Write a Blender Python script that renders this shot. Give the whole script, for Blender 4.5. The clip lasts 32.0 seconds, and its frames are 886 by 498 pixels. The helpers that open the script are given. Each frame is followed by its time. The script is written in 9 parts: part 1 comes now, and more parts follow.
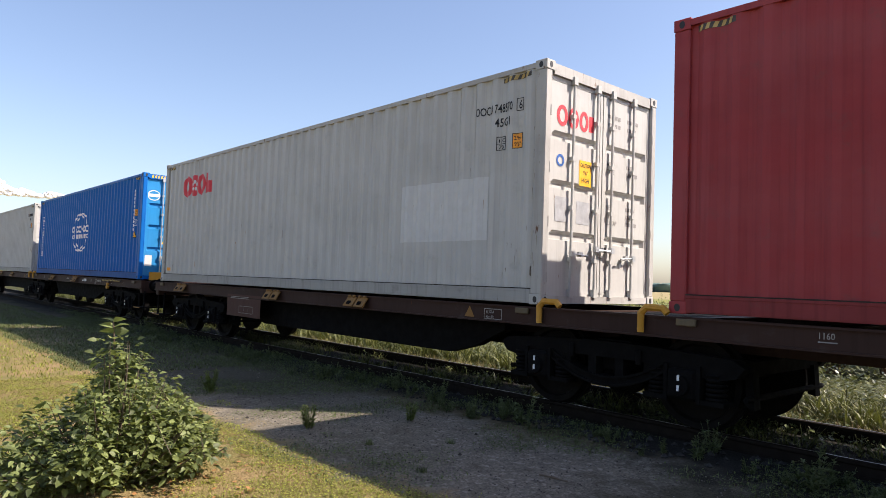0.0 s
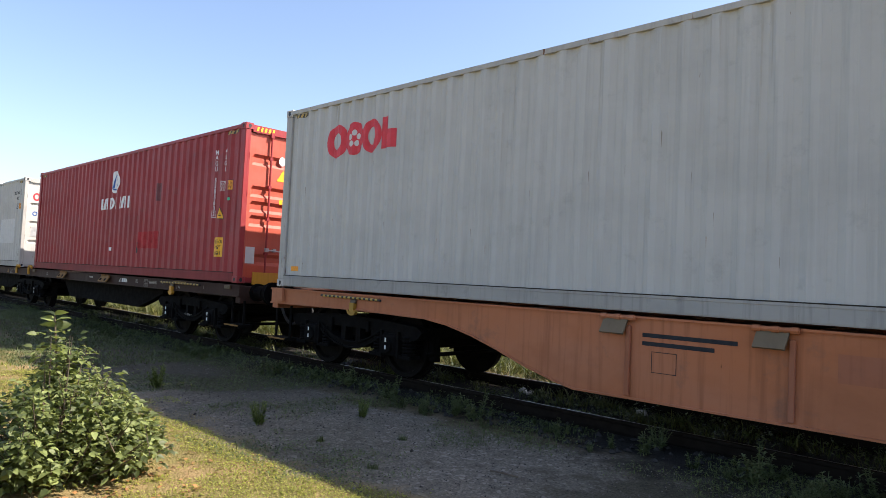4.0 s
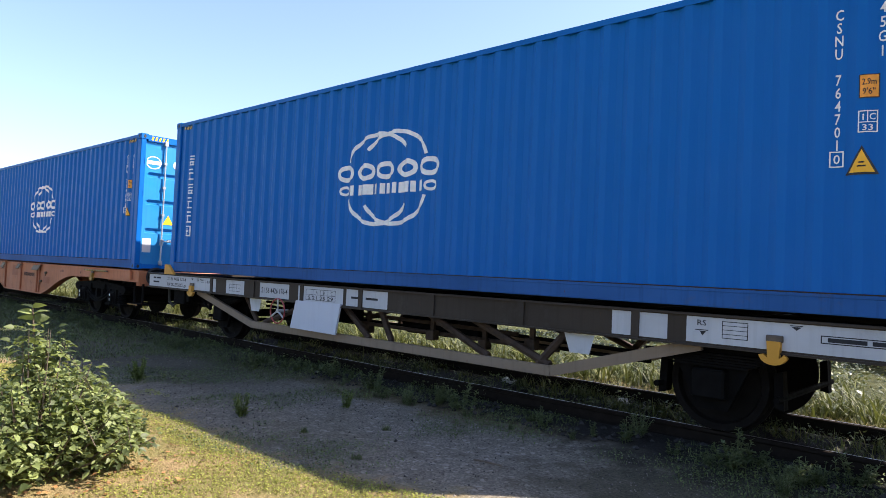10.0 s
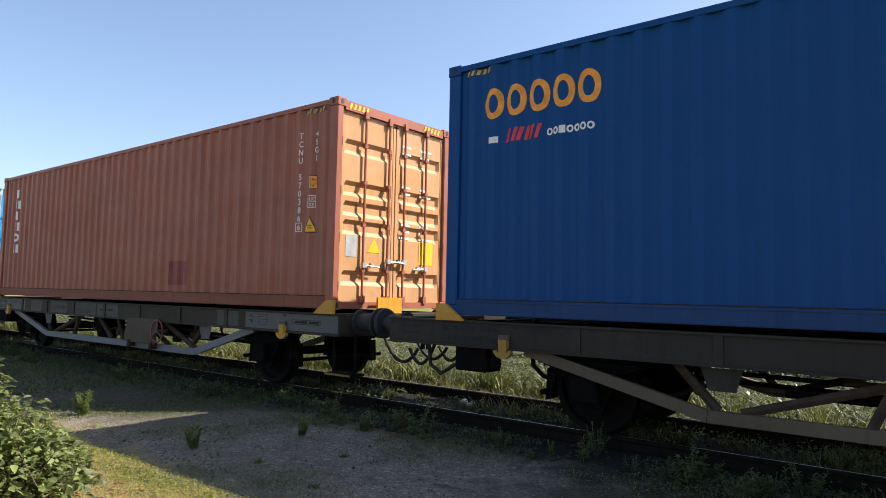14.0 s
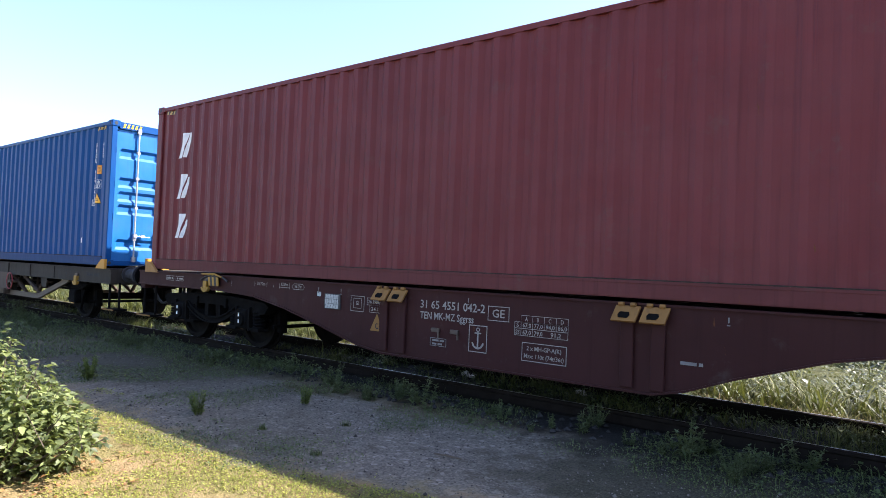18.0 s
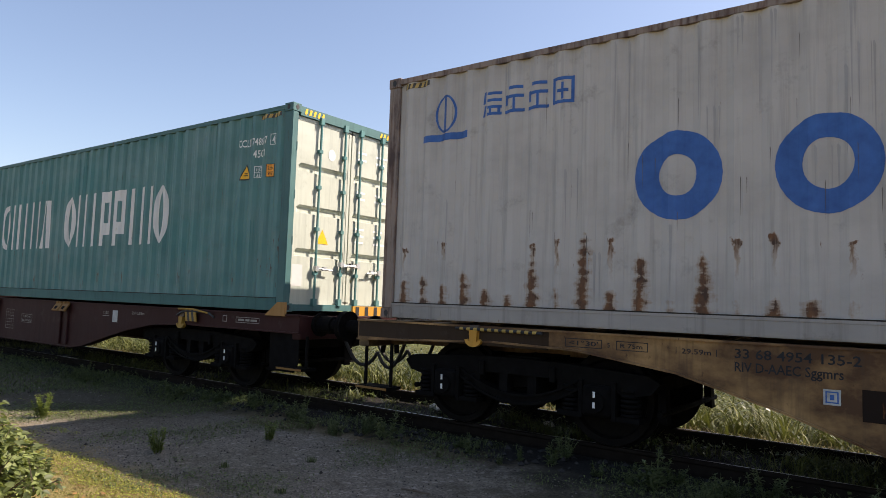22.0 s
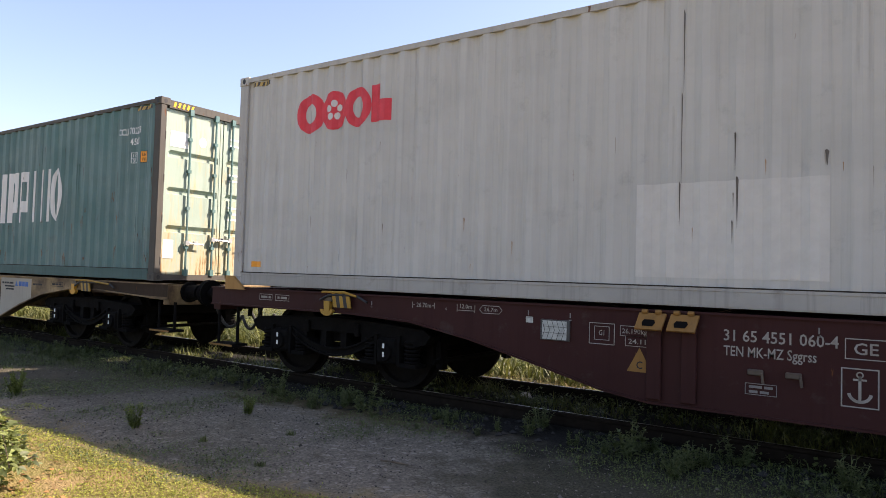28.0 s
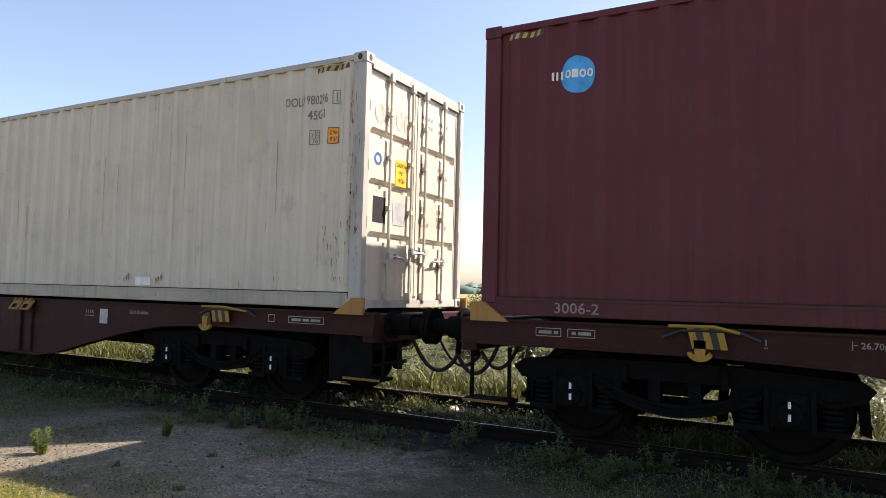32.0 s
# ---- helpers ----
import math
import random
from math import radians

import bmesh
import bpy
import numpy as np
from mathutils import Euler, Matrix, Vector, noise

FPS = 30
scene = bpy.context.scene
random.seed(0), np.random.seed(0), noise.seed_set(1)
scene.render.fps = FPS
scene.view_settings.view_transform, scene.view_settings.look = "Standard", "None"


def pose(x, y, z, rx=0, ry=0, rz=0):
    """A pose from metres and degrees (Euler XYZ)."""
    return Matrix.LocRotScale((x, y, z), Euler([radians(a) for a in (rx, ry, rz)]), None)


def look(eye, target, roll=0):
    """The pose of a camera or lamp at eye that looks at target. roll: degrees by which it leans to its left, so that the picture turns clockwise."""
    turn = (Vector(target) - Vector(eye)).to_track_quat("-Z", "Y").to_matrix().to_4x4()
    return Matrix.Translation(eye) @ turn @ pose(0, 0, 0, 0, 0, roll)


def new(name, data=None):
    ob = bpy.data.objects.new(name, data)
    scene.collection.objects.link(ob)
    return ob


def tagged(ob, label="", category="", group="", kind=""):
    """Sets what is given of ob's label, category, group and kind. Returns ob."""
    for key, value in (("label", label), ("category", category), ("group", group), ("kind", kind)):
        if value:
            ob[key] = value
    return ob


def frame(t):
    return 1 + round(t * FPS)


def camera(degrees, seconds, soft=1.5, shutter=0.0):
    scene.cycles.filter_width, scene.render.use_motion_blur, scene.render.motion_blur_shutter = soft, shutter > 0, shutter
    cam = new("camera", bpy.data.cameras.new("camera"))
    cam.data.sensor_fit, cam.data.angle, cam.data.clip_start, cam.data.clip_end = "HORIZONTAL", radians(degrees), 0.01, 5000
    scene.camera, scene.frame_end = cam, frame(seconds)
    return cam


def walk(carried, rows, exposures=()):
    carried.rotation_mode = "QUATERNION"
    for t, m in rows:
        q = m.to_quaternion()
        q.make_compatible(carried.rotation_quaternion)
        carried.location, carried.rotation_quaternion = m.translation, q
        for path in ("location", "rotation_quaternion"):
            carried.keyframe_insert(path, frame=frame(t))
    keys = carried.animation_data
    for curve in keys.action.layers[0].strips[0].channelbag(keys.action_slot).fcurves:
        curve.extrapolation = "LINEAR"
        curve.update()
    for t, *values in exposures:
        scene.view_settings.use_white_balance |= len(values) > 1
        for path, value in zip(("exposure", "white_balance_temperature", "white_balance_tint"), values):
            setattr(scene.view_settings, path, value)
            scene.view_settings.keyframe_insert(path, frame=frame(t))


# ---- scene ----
EXPOSURES = [(0.0, 0.91, 6650, 18), (1.0, 1.26, 6500, 19), (2.0, 1.81, 6150, 20), (3.0, 1.21, 6550, 15), (6.0, 1.21, 6600, 16), (7.0, 1.45, 6550, 18), (8.0, 1.24, 6600, 18), (9.0, 1.28, 6600, 18), (10.0, 1.43, 6350, 18), (11.0, 0.91, 6600, 18), (12.0, 1.54, 6850, 18), (13.0, 1.66, 6400, 17), (14.0, 0.96, 6550, 12), (17.0, 1.46, 6350, 18), (18.0, 1.86, 6000, 20), (19.0, 1.79, 5950, 18), (20.0, 1.26, 6800, 14), (21.0, 1.28, 6800, 17), (22.0, 0.86, 7050, 18), (23.0, 1.36, 7000, 22), (24.0, 1.01, 7100, 18), (25.0, 1.00, 6950, 17), (28.0, 1.36, 7200, 22), (29.0, 1.40, 7000, 22), (30.0, 1.32, 6950, 22), (32.0, 1.18, 7000, 18)]
EYE = (0.0, 0.0, 1.583)
cam = camera(66.58, 32.0, 0.5)


def aim(yaw, pitch, roll):
    """The camera's pose from degrees: yaw to the left of +y, pitch up, and roll."""
    a, b = radians(yaw), radians(pitch)
    way = Vector((-math.sin(a) * math.cos(b), math.cos(a) * math.cos(b), math.sin(b)))
    return look(EYE, Vector(EYE) + way, roll)


walk(cam, [
    (0.0, aim(48.00, 2.76, 2.03)),
    (0.5, aim(46.36, 2.74, 2.84)),
    (1.0, aim(44.29, 2.76, 2.15)),
    (1.5, aim(41.67, 2.48, 2.07)),
    (2.0, aim(43.06, 2.25, 1.58)),
    (2.5, aim(43.07, 3.03, 2.00)),
    (3.0, aim(43.66, 3.00, 2.22)),
    (3.5, aim(44.32, 2.75, 2.64)),
    (5.5, aim(42.96, 1.76, 3.19)),
    (6.0, aim(42.18, 1.58, 2.24)),
    (6.5, aim(42.33, 1.51, 2.15)),
    (7.0, aim(43.03, 1.62, 1.97)),
    (7.5, aim(43.42, 1.48, 2.19)),
    (8.0, aim(43.95, 1.51, 2.33)),
    (8.5, aim(43.66, 1.44, 2.32)),
    (9.0, aim(43.40, 1.75, 2.04)),
    (9.5, aim(43.23, 1.88, 2.47)),
    (10.0, aim(42.69, 1.89, 2.47)),
    (10.5, aim(42.00, 1.93, 2.42)),
    (11.0, aim(41.35, 1.52, 1.74)),
    (11.5, aim(40.70, 1.55, 1.62)),
    (12.0, aim(39.77, 2.05, 1.24)),
    (12.5, aim(39.48, 2.56, 1.19)),
    (13.0, aim(39.29, 2.95, 0.86)),
    (13.5, aim(39.62, 3.59, 1.17)),
    (14.0, aim(38.94, 3.90, 1.20)),
    (14.5, aim(36.57, 3.45, 2.27)),
    (16.5, aim(36.00, 3.42, 1.63)),
    (17.0, aim(37.19, 2.88, 1.91)),
    (17.5, aim(38.31, 2.03, 1.91)),
    (18.0, aim(39.25, 1.57, 2.25)),
    (18.5, aim(39.21, 0.95, 2.25)),
    (19.0, aim(38.98, 0.36, 2.18)),
    (19.5, aim(40.55, 5.09, 2.93)),
    (20.0, aim(43.97, 9.42, 3.23)),
    (20.5, aim(41.91, 5.50, 2.49)),
    (21.0, aim(39.19, 5.73, 1.82)),
    (21.5, aim(38.82, 4.69, 2.13)),
    (22.0, aim(36.56, 4.35, 1.93)),
    (22.5, aim(35.44, 3.23, 1.54)),
    (23.0, aim(34.82, 1.65, 1.44)),
    (23.5, aim(33.35, 1.48, 1.42)),
    (24.0, aim(32.63, 0.99, 1.00)),
    (24.5, aim(32.36, 1.09, 1.22)),
    (25.0, aim(32.53, 1.81, 1.28)),
    (25.5, aim(32.49, 2.28, 1.43)),
    (27.5, aim(34.47, 1.77, 2.10)),
    (28.0, aim(34.62, 2.17, 1.65)),
    (28.5, aim(34.07, 2.42, 1.61)),
    (29.0, aim(33.66, 2.51, 1.44)),
    (29.5, aim(33.27, 2.73, 1.39)),
    (30.0, aim(32.41, 3.05, 2.24)),
    (30.5, aim(30.12, 3.01, 2.02)),
    (31.0, aim(28.63, 3.04, 1.32)),
    (31.5, aim(28.66, 3.16, 1.26)),
    (32.0, aim(28.56, 3.54, 1.34)),
], EXPOSURES)

# ---------------------------------------------------------------- world and light
SUN_WAY = Vector((0.712, 0.682, 1.0)).normalized()
world = bpy.data.worlds.new("sky")
scene.world = world
world.use_nodes = True
wn, wl = world.node_tree.nodes, world.node_tree.links
sky = wn.new("ShaderNodeTexSky")
sky.sky_type = "NISHITA"
sky.sun_disc = False
sky.sun_elevation = math.asin(SUN_WAY.z)
sky.sun_rotation = math.atan2(SUN_WAY.x, SUN_WAY.y)
sky.altitude = 100
sky.air_density, sky.dust_density, sky.ozone_density = 1.0, 1.6, 1.6
wl.new(sky.outputs[0], wn["Background"].inputs[0])
wn["Background"].inputs[1].default_value = 0.118
sun = new("sun", bpy.data.lights.new("sun", "SUN"))
sun.data.energy, sun.data.angle, sun.data.color = 5.0, radians(0.5), (1.0, 0.93, 0.82)
sun.matrix_world = look(SUN_WAY * 60, (0, 0, 0))

# ---------------------------------------------------------------- plan
FACE = 6.066            # near side of the train
TRACK_Y = FACE + 1.219  # centre line of the track
RAIL_Z = 0.20           # top of the rails
DECK_Z = RAIL_Z + 1.155  # underside of the containers
LEN, WID, HGT = 12.192, 2.438, 2.896
# train offset along the track, second by second
TRAVEL = (-3.49, -8.35, -13.38, -18.29, -23.22, -28.23, -33.22, -38.22, -43.24, -48.22, -53.38, -58.39, -63.45, -68.54, -73.63, -78.70, -83.98, -89.25, -94.44, -99.72, -105.00, -110.19, -115.46, -120.72, -125.98, -131.28, -136.62, -142.05, -147.45, -152.79, -158.28, -163.80, -169.34)
# left end of each container in the train
STAND = (-40.92, -27.62, -13.73, 0.07, 13.57, 26.75, 40.55, 54.66, 68.76, 82.73, 96.12, 110.06, 125.64, 139.72, 152.82, 166.47)


# ---------------------------------------------------------------- mesh helpers
def box(bm, x0, x1, y0, y1, z0, z1, bevel=0.0):
    vs = [bm.verts.new((x, y, z)) for x in (x0, x1) for y in (y0, y1) for z in (z0, z1)]
    fs = [bm.faces.new([vs[i] for i in q]) for q in
          ((0, 1, 3, 2), (4, 6, 7, 5), (0, 4, 5, 1), (2, 3, 7, 6), (0, 2, 6, 4), (1, 5, 7, 3))]
    if bevel:
        es = list({e for f in fs for e in f.edges})
        bmesh.ops.bevel(bm, geom=es, offset=bevel, segments=1, affect="EDGES")
    return vs


def prism(bm, pts, y0, y1):
    """An outline of (x, z) points, swept from y0 to y1."""
    a = [bm.verts.new((x, y0, z)) for x, z in pts]
    b = [bm.verts.new((x, y1, z)) for x, z in pts]
    n = len(pts)
    bm.faces.new(a)
    bm.faces.new(b[::-1])
    for i in range(n):
        bm.faces.new((a[i], b[i], b[(i + 1) % n], a[(i + 1) % n]))


def rod(bm, a, b, r, n=8, r2=None):
    """A round bar from a to b."""
    a, b = Vector(a), Vector(b)
    q = (b - a).to_track_quat("Z", "Y")
    r2 = r if r2 is None else r2
    ra, rb = [], []
    for i in range(n):
        d = Vector((math.cos(i * math.tau / n), math.sin(i * math.tau / n), 0))
        ra.append(bm.verts.new(a + q @ (d * r)))
        rb.append(bm.verts.new(b + q @ (d * r2)))
    for i in range(n):
        bm.faces.new((ra[i], ra[(i + 1) % n], rb[(i + 1) % n], rb[i]))
    bm.faces.new(ra[::-1])
    bm.faces.new(rb)


def bar_path(bm, pts, r, n=8):
    """A round bar bent along the points: one closed tube."""
    pts = [Vector(p) for p in pts]
    ways = [(b - a).normalized() for a, b in zip(pts, pts[1:])]
    side = ways[0].orthogonal().normalized()
    rings = []
    for k, p in enumerate(pts):
        w = (ways[max(0, k - 1)] + ways[min(k, len(ways) - 1)]).normalized()
        side = (side - w * side.dot(w)).normalized()
        up = w.cross(side)
        wide = 1 / max(0.5, w.dot(ways[min(k, len(ways) - 1)]))
        rings.append([bm.verts.new(p + (side * math.cos(i * math.tau / n) + up * math.sin(i * math.tau / n)) * r * min(1.4, wide)) for i in range(n)])
    for a, b in zip(rings, rings[1:]):
        for i in range(n):
            bm.faces.new((a[i], a[(i + 1) % n], b[(i + 1) % n], b[i]))
    bm.faces.new(rings[0][::-1])
    bm.faces.new(rings[-1])


def ring(bm, centre, radius, r, axis="y", n=28, m=6):
    """A torus about an axis."""
    c = Vector(centre)
    rows = []
    for i in range(n):
        a = i * math.tau / n
        out = {"y": Vector((math.cos(a), 0, math.sin(a))), "z": Vector((math.cos(a), math.sin(a), 0))}[axis]
        up = {"y": Vector((0, 1, 0)), "z": Vector((0, 0, 1))}[axis]
        rows.append([bm.verts.new(c + out * (radius + r * math.cos(k * math.tau / m)) + up * r * math.sin(k * math.tau / m))
                     for k in range(m)])
    for i in range(n):
        for k in range(m):
            bm.faces.new((rows[i][k], rows[(i + 1) % n][k], rows[(i + 1) % n][(k + 1) % m], rows[i][(k + 1) % m]))


def to_mesh(name, bm, smooth=False):
    me = bpy.data.meshes.new(name)
    bmesh.ops.recalc_face_normals(bm, faces=bm.faces)
    bm.to_mesh(me)
    bm.free()
    if smooth:
        me.shade_smooth()
    return me


def part(name, bm, material, parent, label="", smooth=False):
    """Links a bmesh as one mesh under a thing or a part."""
    ob = new(name, to_mesh(name, bm, smooth))
    ob.data.materials.append(material)
    ob.parent = parent
    return tagged(ob, label)


def share(name, mesh, parent, label="", at=None):
    """One more object on a mesh that is there already."""
    ob = new(name, mesh)
    ob.parent = parent
    if at is not None:
        ob.matrix_basis = at
    return tagged(ob, label)


def thing(name, label, category, group="", kind="", at=None):
    ob = new(name)
    ob.empty_display_size = 0.2
    if at is not None:
        ob.matrix_basis = at
    return tagged(ob, label, category, group, kind)


# ---------------------------------------------------------------- materials
def base_material(name, rough=0.6, metal=0.0):
    m = bpy.data.materials.new(name)
    m.use_nodes = True
    b = m.node_tree.nodes["Principled BSDF"]
    b.inputs["Roughness"].default_value = rough
    b.inputs["Metallic"].default_value = metal
    return m, m.node_tree, b


def mapped(nt, scale=(1, 1, 1), at=(0, 0, 0), space="Object"):
    c = nt.nodes.new("ShaderNodeTexCoord")
    mp = nt.nodes.new("ShaderNodeMapping")
    mp.inputs["Scale"].default_value = scale
    mp.inputs["Location"].default_value = at
    nt.links.new(c.outputs[space], mp.inputs["Vector"])
    return mp.outputs[0]


def noise_tex(nt, vec, scale, detail=4.0, rough=0.55):
    n = nt.nodes.new("ShaderNodeTexNoise")
    n.inputs["Scale"].default_value, n.inputs["Detail"].default_value, n.inputs["Roughness"].default_value = scale, detail, rough
    nt.links.new(vec, n.inputs["Vector"])
    return n.outputs[0]


def ramp(nt, fac, lo, hi, a=0.0, b=1.0):
    n = nt.nodes.new("ShaderNodeMapRange")
    n.inputs["From Min"].default_value, n.inputs["From Max"].default_value = lo, hi
    n.inputs["To Min"].default_value, n.inputs["To Max"].default_value = a, b
    nt.links.new(fac, n.inputs["Value"])
    return n.outputs[0]


def mix(nt, fac, a, b, how="MIX"):
    n = nt.nodes.new("ShaderNodeMix")
    n.data_type, n.blend_type = "RGBA", how
    for sock, v in ((n.inputs[0], fac), (n.inputs[6], a), (n.inputs[7], b)):
        if isinstance(v, (int, float)):
            sock.default_value = v
        elif isinstance(v, tuple):
            sock.default_value = (*v, 1)
        else:
            nt.links.new(v, sock)
    return n.outputs[2]


def bump(nt, bsdf, height, strength, distance):
    n = nt.nodes.new("ShaderNodeBump")
    n.inputs["Strength"].default_value, n.inputs["Distance"].default_value = strength, distance
    nt.links.new(height, n.inputs["Height"])
    nt.links.new(n.outputs[0], bsdf.inputs["Normal"])


def times(nt, a, b):
    n = nt.nodes.new("ShaderNodeMath")
    n.operation = "MULTIPLY"
    for sock, v in zip(n.inputs, (a, b)):
        if isinstance(v, (int, float)):
            sock.default_value = v
        else:
            nt.links.new(v, sock)
    return n.outputs[0]


def dim(c, k):
    return tuple(v * k for v in c)


PAINT_TONES = {}  # colour and seed of each paint, by material name


def paint(name, col, rough=0.5, dirt=0.35, rust=0.0, seed=0, chalk=0.25, low=0.0, gloss=0.3):
    """Weathered container or wagon paint: chalky blotches, run-down streaks, scratches and rust spots."""
    m, nt, b = base_material(name, rough)
    PAINT_TONES[m.name] = (col, seed)
    b.inputs["Specular IOR Level"].default_value = gloss
    at = (seed * 3.7, seed * 1.9, seed * 2.3)
    broad = noise_tex(nt, mapped(nt, (0.5, 0.5, 0.9), at), 1.6, 5)
    grey = sum(col) / 3
    pale = tuple(min(0.9, 0.75 * c + 0.25 * grey + min(0.045, 0.3 * grey)) for c in col)
    c = mix(nt, ramp(nt, broad, 0.35, 0.7, 0.0, chalk), col, pale)
    streak = noise_tex(nt, mapped(nt, (7, 7, 0.28), at), 2.2, 5, 0.6)
    c = mix(nt, ramp(nt, streak, 0.52, 0.78, 0.0, dirt), c, dim(col, 0.45))
    blot = noise_tex(nt, mapped(nt, (0.8, 0.8, 1.3), (at[0] + 5, at[1], at[2])), 0.9, 6, 0.62)
    c = mix(nt, ramp(nt, blot, 0.45, 0.72, 0.0, min(0.8, dirt * 1.3)), c, dim(col, 0.68))
    grime = noise_tex(nt, mapped(nt, (1, 1, 1), at), 3.0, 8, 0.7)
    c = mix(nt, ramp(nt, grime, 0.58, 0.75, 0.0, dirt * 0.8), c, (0.09, 0.08, 0.07))
    if rust > 0:
        spot = noise_tex(nt, mapped(nt, (4.5, 4.5, 1.1), at), 2.6, 7, 0.62)
        band = nt.nodes.new("ShaderNodeSeparateXYZ")
        nt.links.new(mapped(nt), band.inputs[0])
        lowness = ramp(nt, band.outputs[2], 1.35, 0.1, 0.0, 0.10 * (1 if low else 0))
        add = nt.nodes.new("ShaderNodeMath")
        nt.links.new(spot, add.inputs[0])
        nt.links.new(lowness, add.inputs[1])
        f = ramp(nt, add.outputs[0], 0.72 - 0.12 * rust, 0.77 - 0.12 * rust)
        tone = mix(nt, noise_tex(nt, mapped(nt), 14, 3), (0.05, 0.022, 0.012), (0.23, 0.09, 0.03))
        c = mix(nt, times(nt, f, 0.9), c, tone)
        rgh = ramp(nt, f, 0, 1, rough, 0.85)
        nt.links.new(rgh, b.inputs["Roughness"])
    else:
        nt.links.new(ramp(nt, grime, 0.3, 0.8, rough - 0.08, rough + 0.2), b.inputs["Roughness"])
    nt.links.new(c, b.inputs["Base Color"])
    dent = noise_tex(nt, mapped(nt, (1.6, 1, 0.9), at), 1.7, 2, 0.4)
    bump(nt, b, mix(nt, 0.25, dent, noise_tex(nt, mapped(nt, (1, 1, 0.6), at), 6, 4)), 0.5, 0.035)
    return m


def ridge_rusted(m, first, pitch, seed):
    """Rust that breaks out on the outer ridges of a corrugated side and runs down from there."""
    nt, b = m.node_tree, m.node_tree.nodes["Principled BSDF"]
    below = b.inputs["Base Color"].links[0].from_socket
    pos = mapped(nt)
    sep = nt.nodes.new("ShaderNodeSeparateXYZ")
    nt.links.new(pos, sep.inputs[0])

    def calc(how, a, c=0.0, d=0.0):
        k = nt.nodes.new("ShaderNodeMath")
        k.operation = how
        for sock, v in zip(k.inputs, (a, c, d)):
            if isinstance(v, (int, float)):
                sock.default_value = v
            else:
                nt.links.new(v, sock)
        return k.outputs[0]

    def odd(v):
        k = nt.nodes.new("ShaderNodeTexWhiteNoise")
        k.noise_dimensions = "1D"
        nt.links.new(calc("ADD", v, seed), k.inputs["W"])
        return k.outputs["Value"]

    wob = noise_tex(nt, mapped(nt, (1, 1, 0.8), (seed, 0, 0)), 9.0, 5, 0.65)
    phase = calc("ADD", calc("DIVIDE", calc("SUBTRACT", sep.outputs[0], first), pitch), calc("MULTIPLY", calc("SUBTRACT", wob, 0.5), 0.55))
    cell = calc("FLOOR", phase)
    across = calc("ABSOLUTE", calc("SUBTRACT", calc("FRACT", phase), 0.58))
    luck = odd(cell)
    top = calc("MULTIPLY_ADD", calc("POWER", luck, 3.0), 0.70, 0.33)
    up = calc("DIVIDE", sep.outputs[2], top)
    knock = noise_tex(nt, mapped(nt, (1.5, 1, 5.5), (seed * 2.0, 0, 0)), 2.4, 4, 0.6)
    run = noise_tex(nt, mapped(nt, (30, 1, 1.6), (seed, 3, 0)), 2.0, 4, 0.6)
    amount = calc("ADD", calc("MULTIPLY", knock, 1.35), calc("MULTIPLY", run, 0.42))
    amount = calc("SUBTRACT", amount, calc("MULTIPLY", across, 2.1))
    amount = calc("ADD", amount, calc("MULTIPLY", ramp(nt, up, 0.35, 1.05, 1.0, 0.0), 0.26))
    amount = calc("SUBTRACT", amount, ramp(nt, up, 0.9, 1.15))
    amount = calc("SUBTRACT", amount, ramp(nt, odd(calc("ADD", cell, 0.37)), 0.66, 0.90, 0.0, 0.30))
    # a row of old knocks at one height, each with a short run below it
    fate = odd(calc("ADD", cell, 0.71))
    drop = calc("SUBTRACT", calc("MULTIPLY_ADD", wob, 0.22, calc("MULTIPLY_ADD", odd(calc("ADD", cell, 0.19)), 0.10, 0.66)), sep.outputs[2])
    reach = calc("MULTIPLY_ADD", fate, 0.42, 0.0)
    scar = calc("MULTIPLY", ramp(nt, calc("ABSOLUTE", drop), 0.016, 0.036, 1.0, 0.0), ramp(nt, across, 0.10, 0.22, 1.0, 0.0))
    tail = calc("MULTIPLY", ramp(nt, calc("DIVIDE", drop, reach), 0.2, 1.0, 0.84, 0.40), ramp(nt, across, 0.05, 0.17, 1.0, 0.0))
    tail = calc("MULTIPLY", tail, calc("GREATER_THAN", drop, 0.0))
    knocks = calc("MULTIPLY", calc("MAXIMUM", calc("MULTIPLY", scar, 0.90), tail), calc("GREATER_THAN", fate, 0.48))
    amount = calc("MAXIMUM", amount, calc("MULTIPLY", knocks, calc("MULTIPLY_ADD", run, 0.7, 0.64)))
    halo = times(nt, ramp(nt, amount, 0.42, 0.80), 0.6)
    core = ramp(nt, amount, 0.71, 0.90, 0.0, 0.95)
    c = mix(nt, halo, below, (0.24, 0.135, 0.055))
    c = mix(nt, core, c, mix(nt, ramp(nt, wob, 0.35, 0.65), (0.040, 0.018, 0.012), (0.155, 0.062, 0.022)))
    nt.links.new(c, b.inputs["Base Color"])
    return m


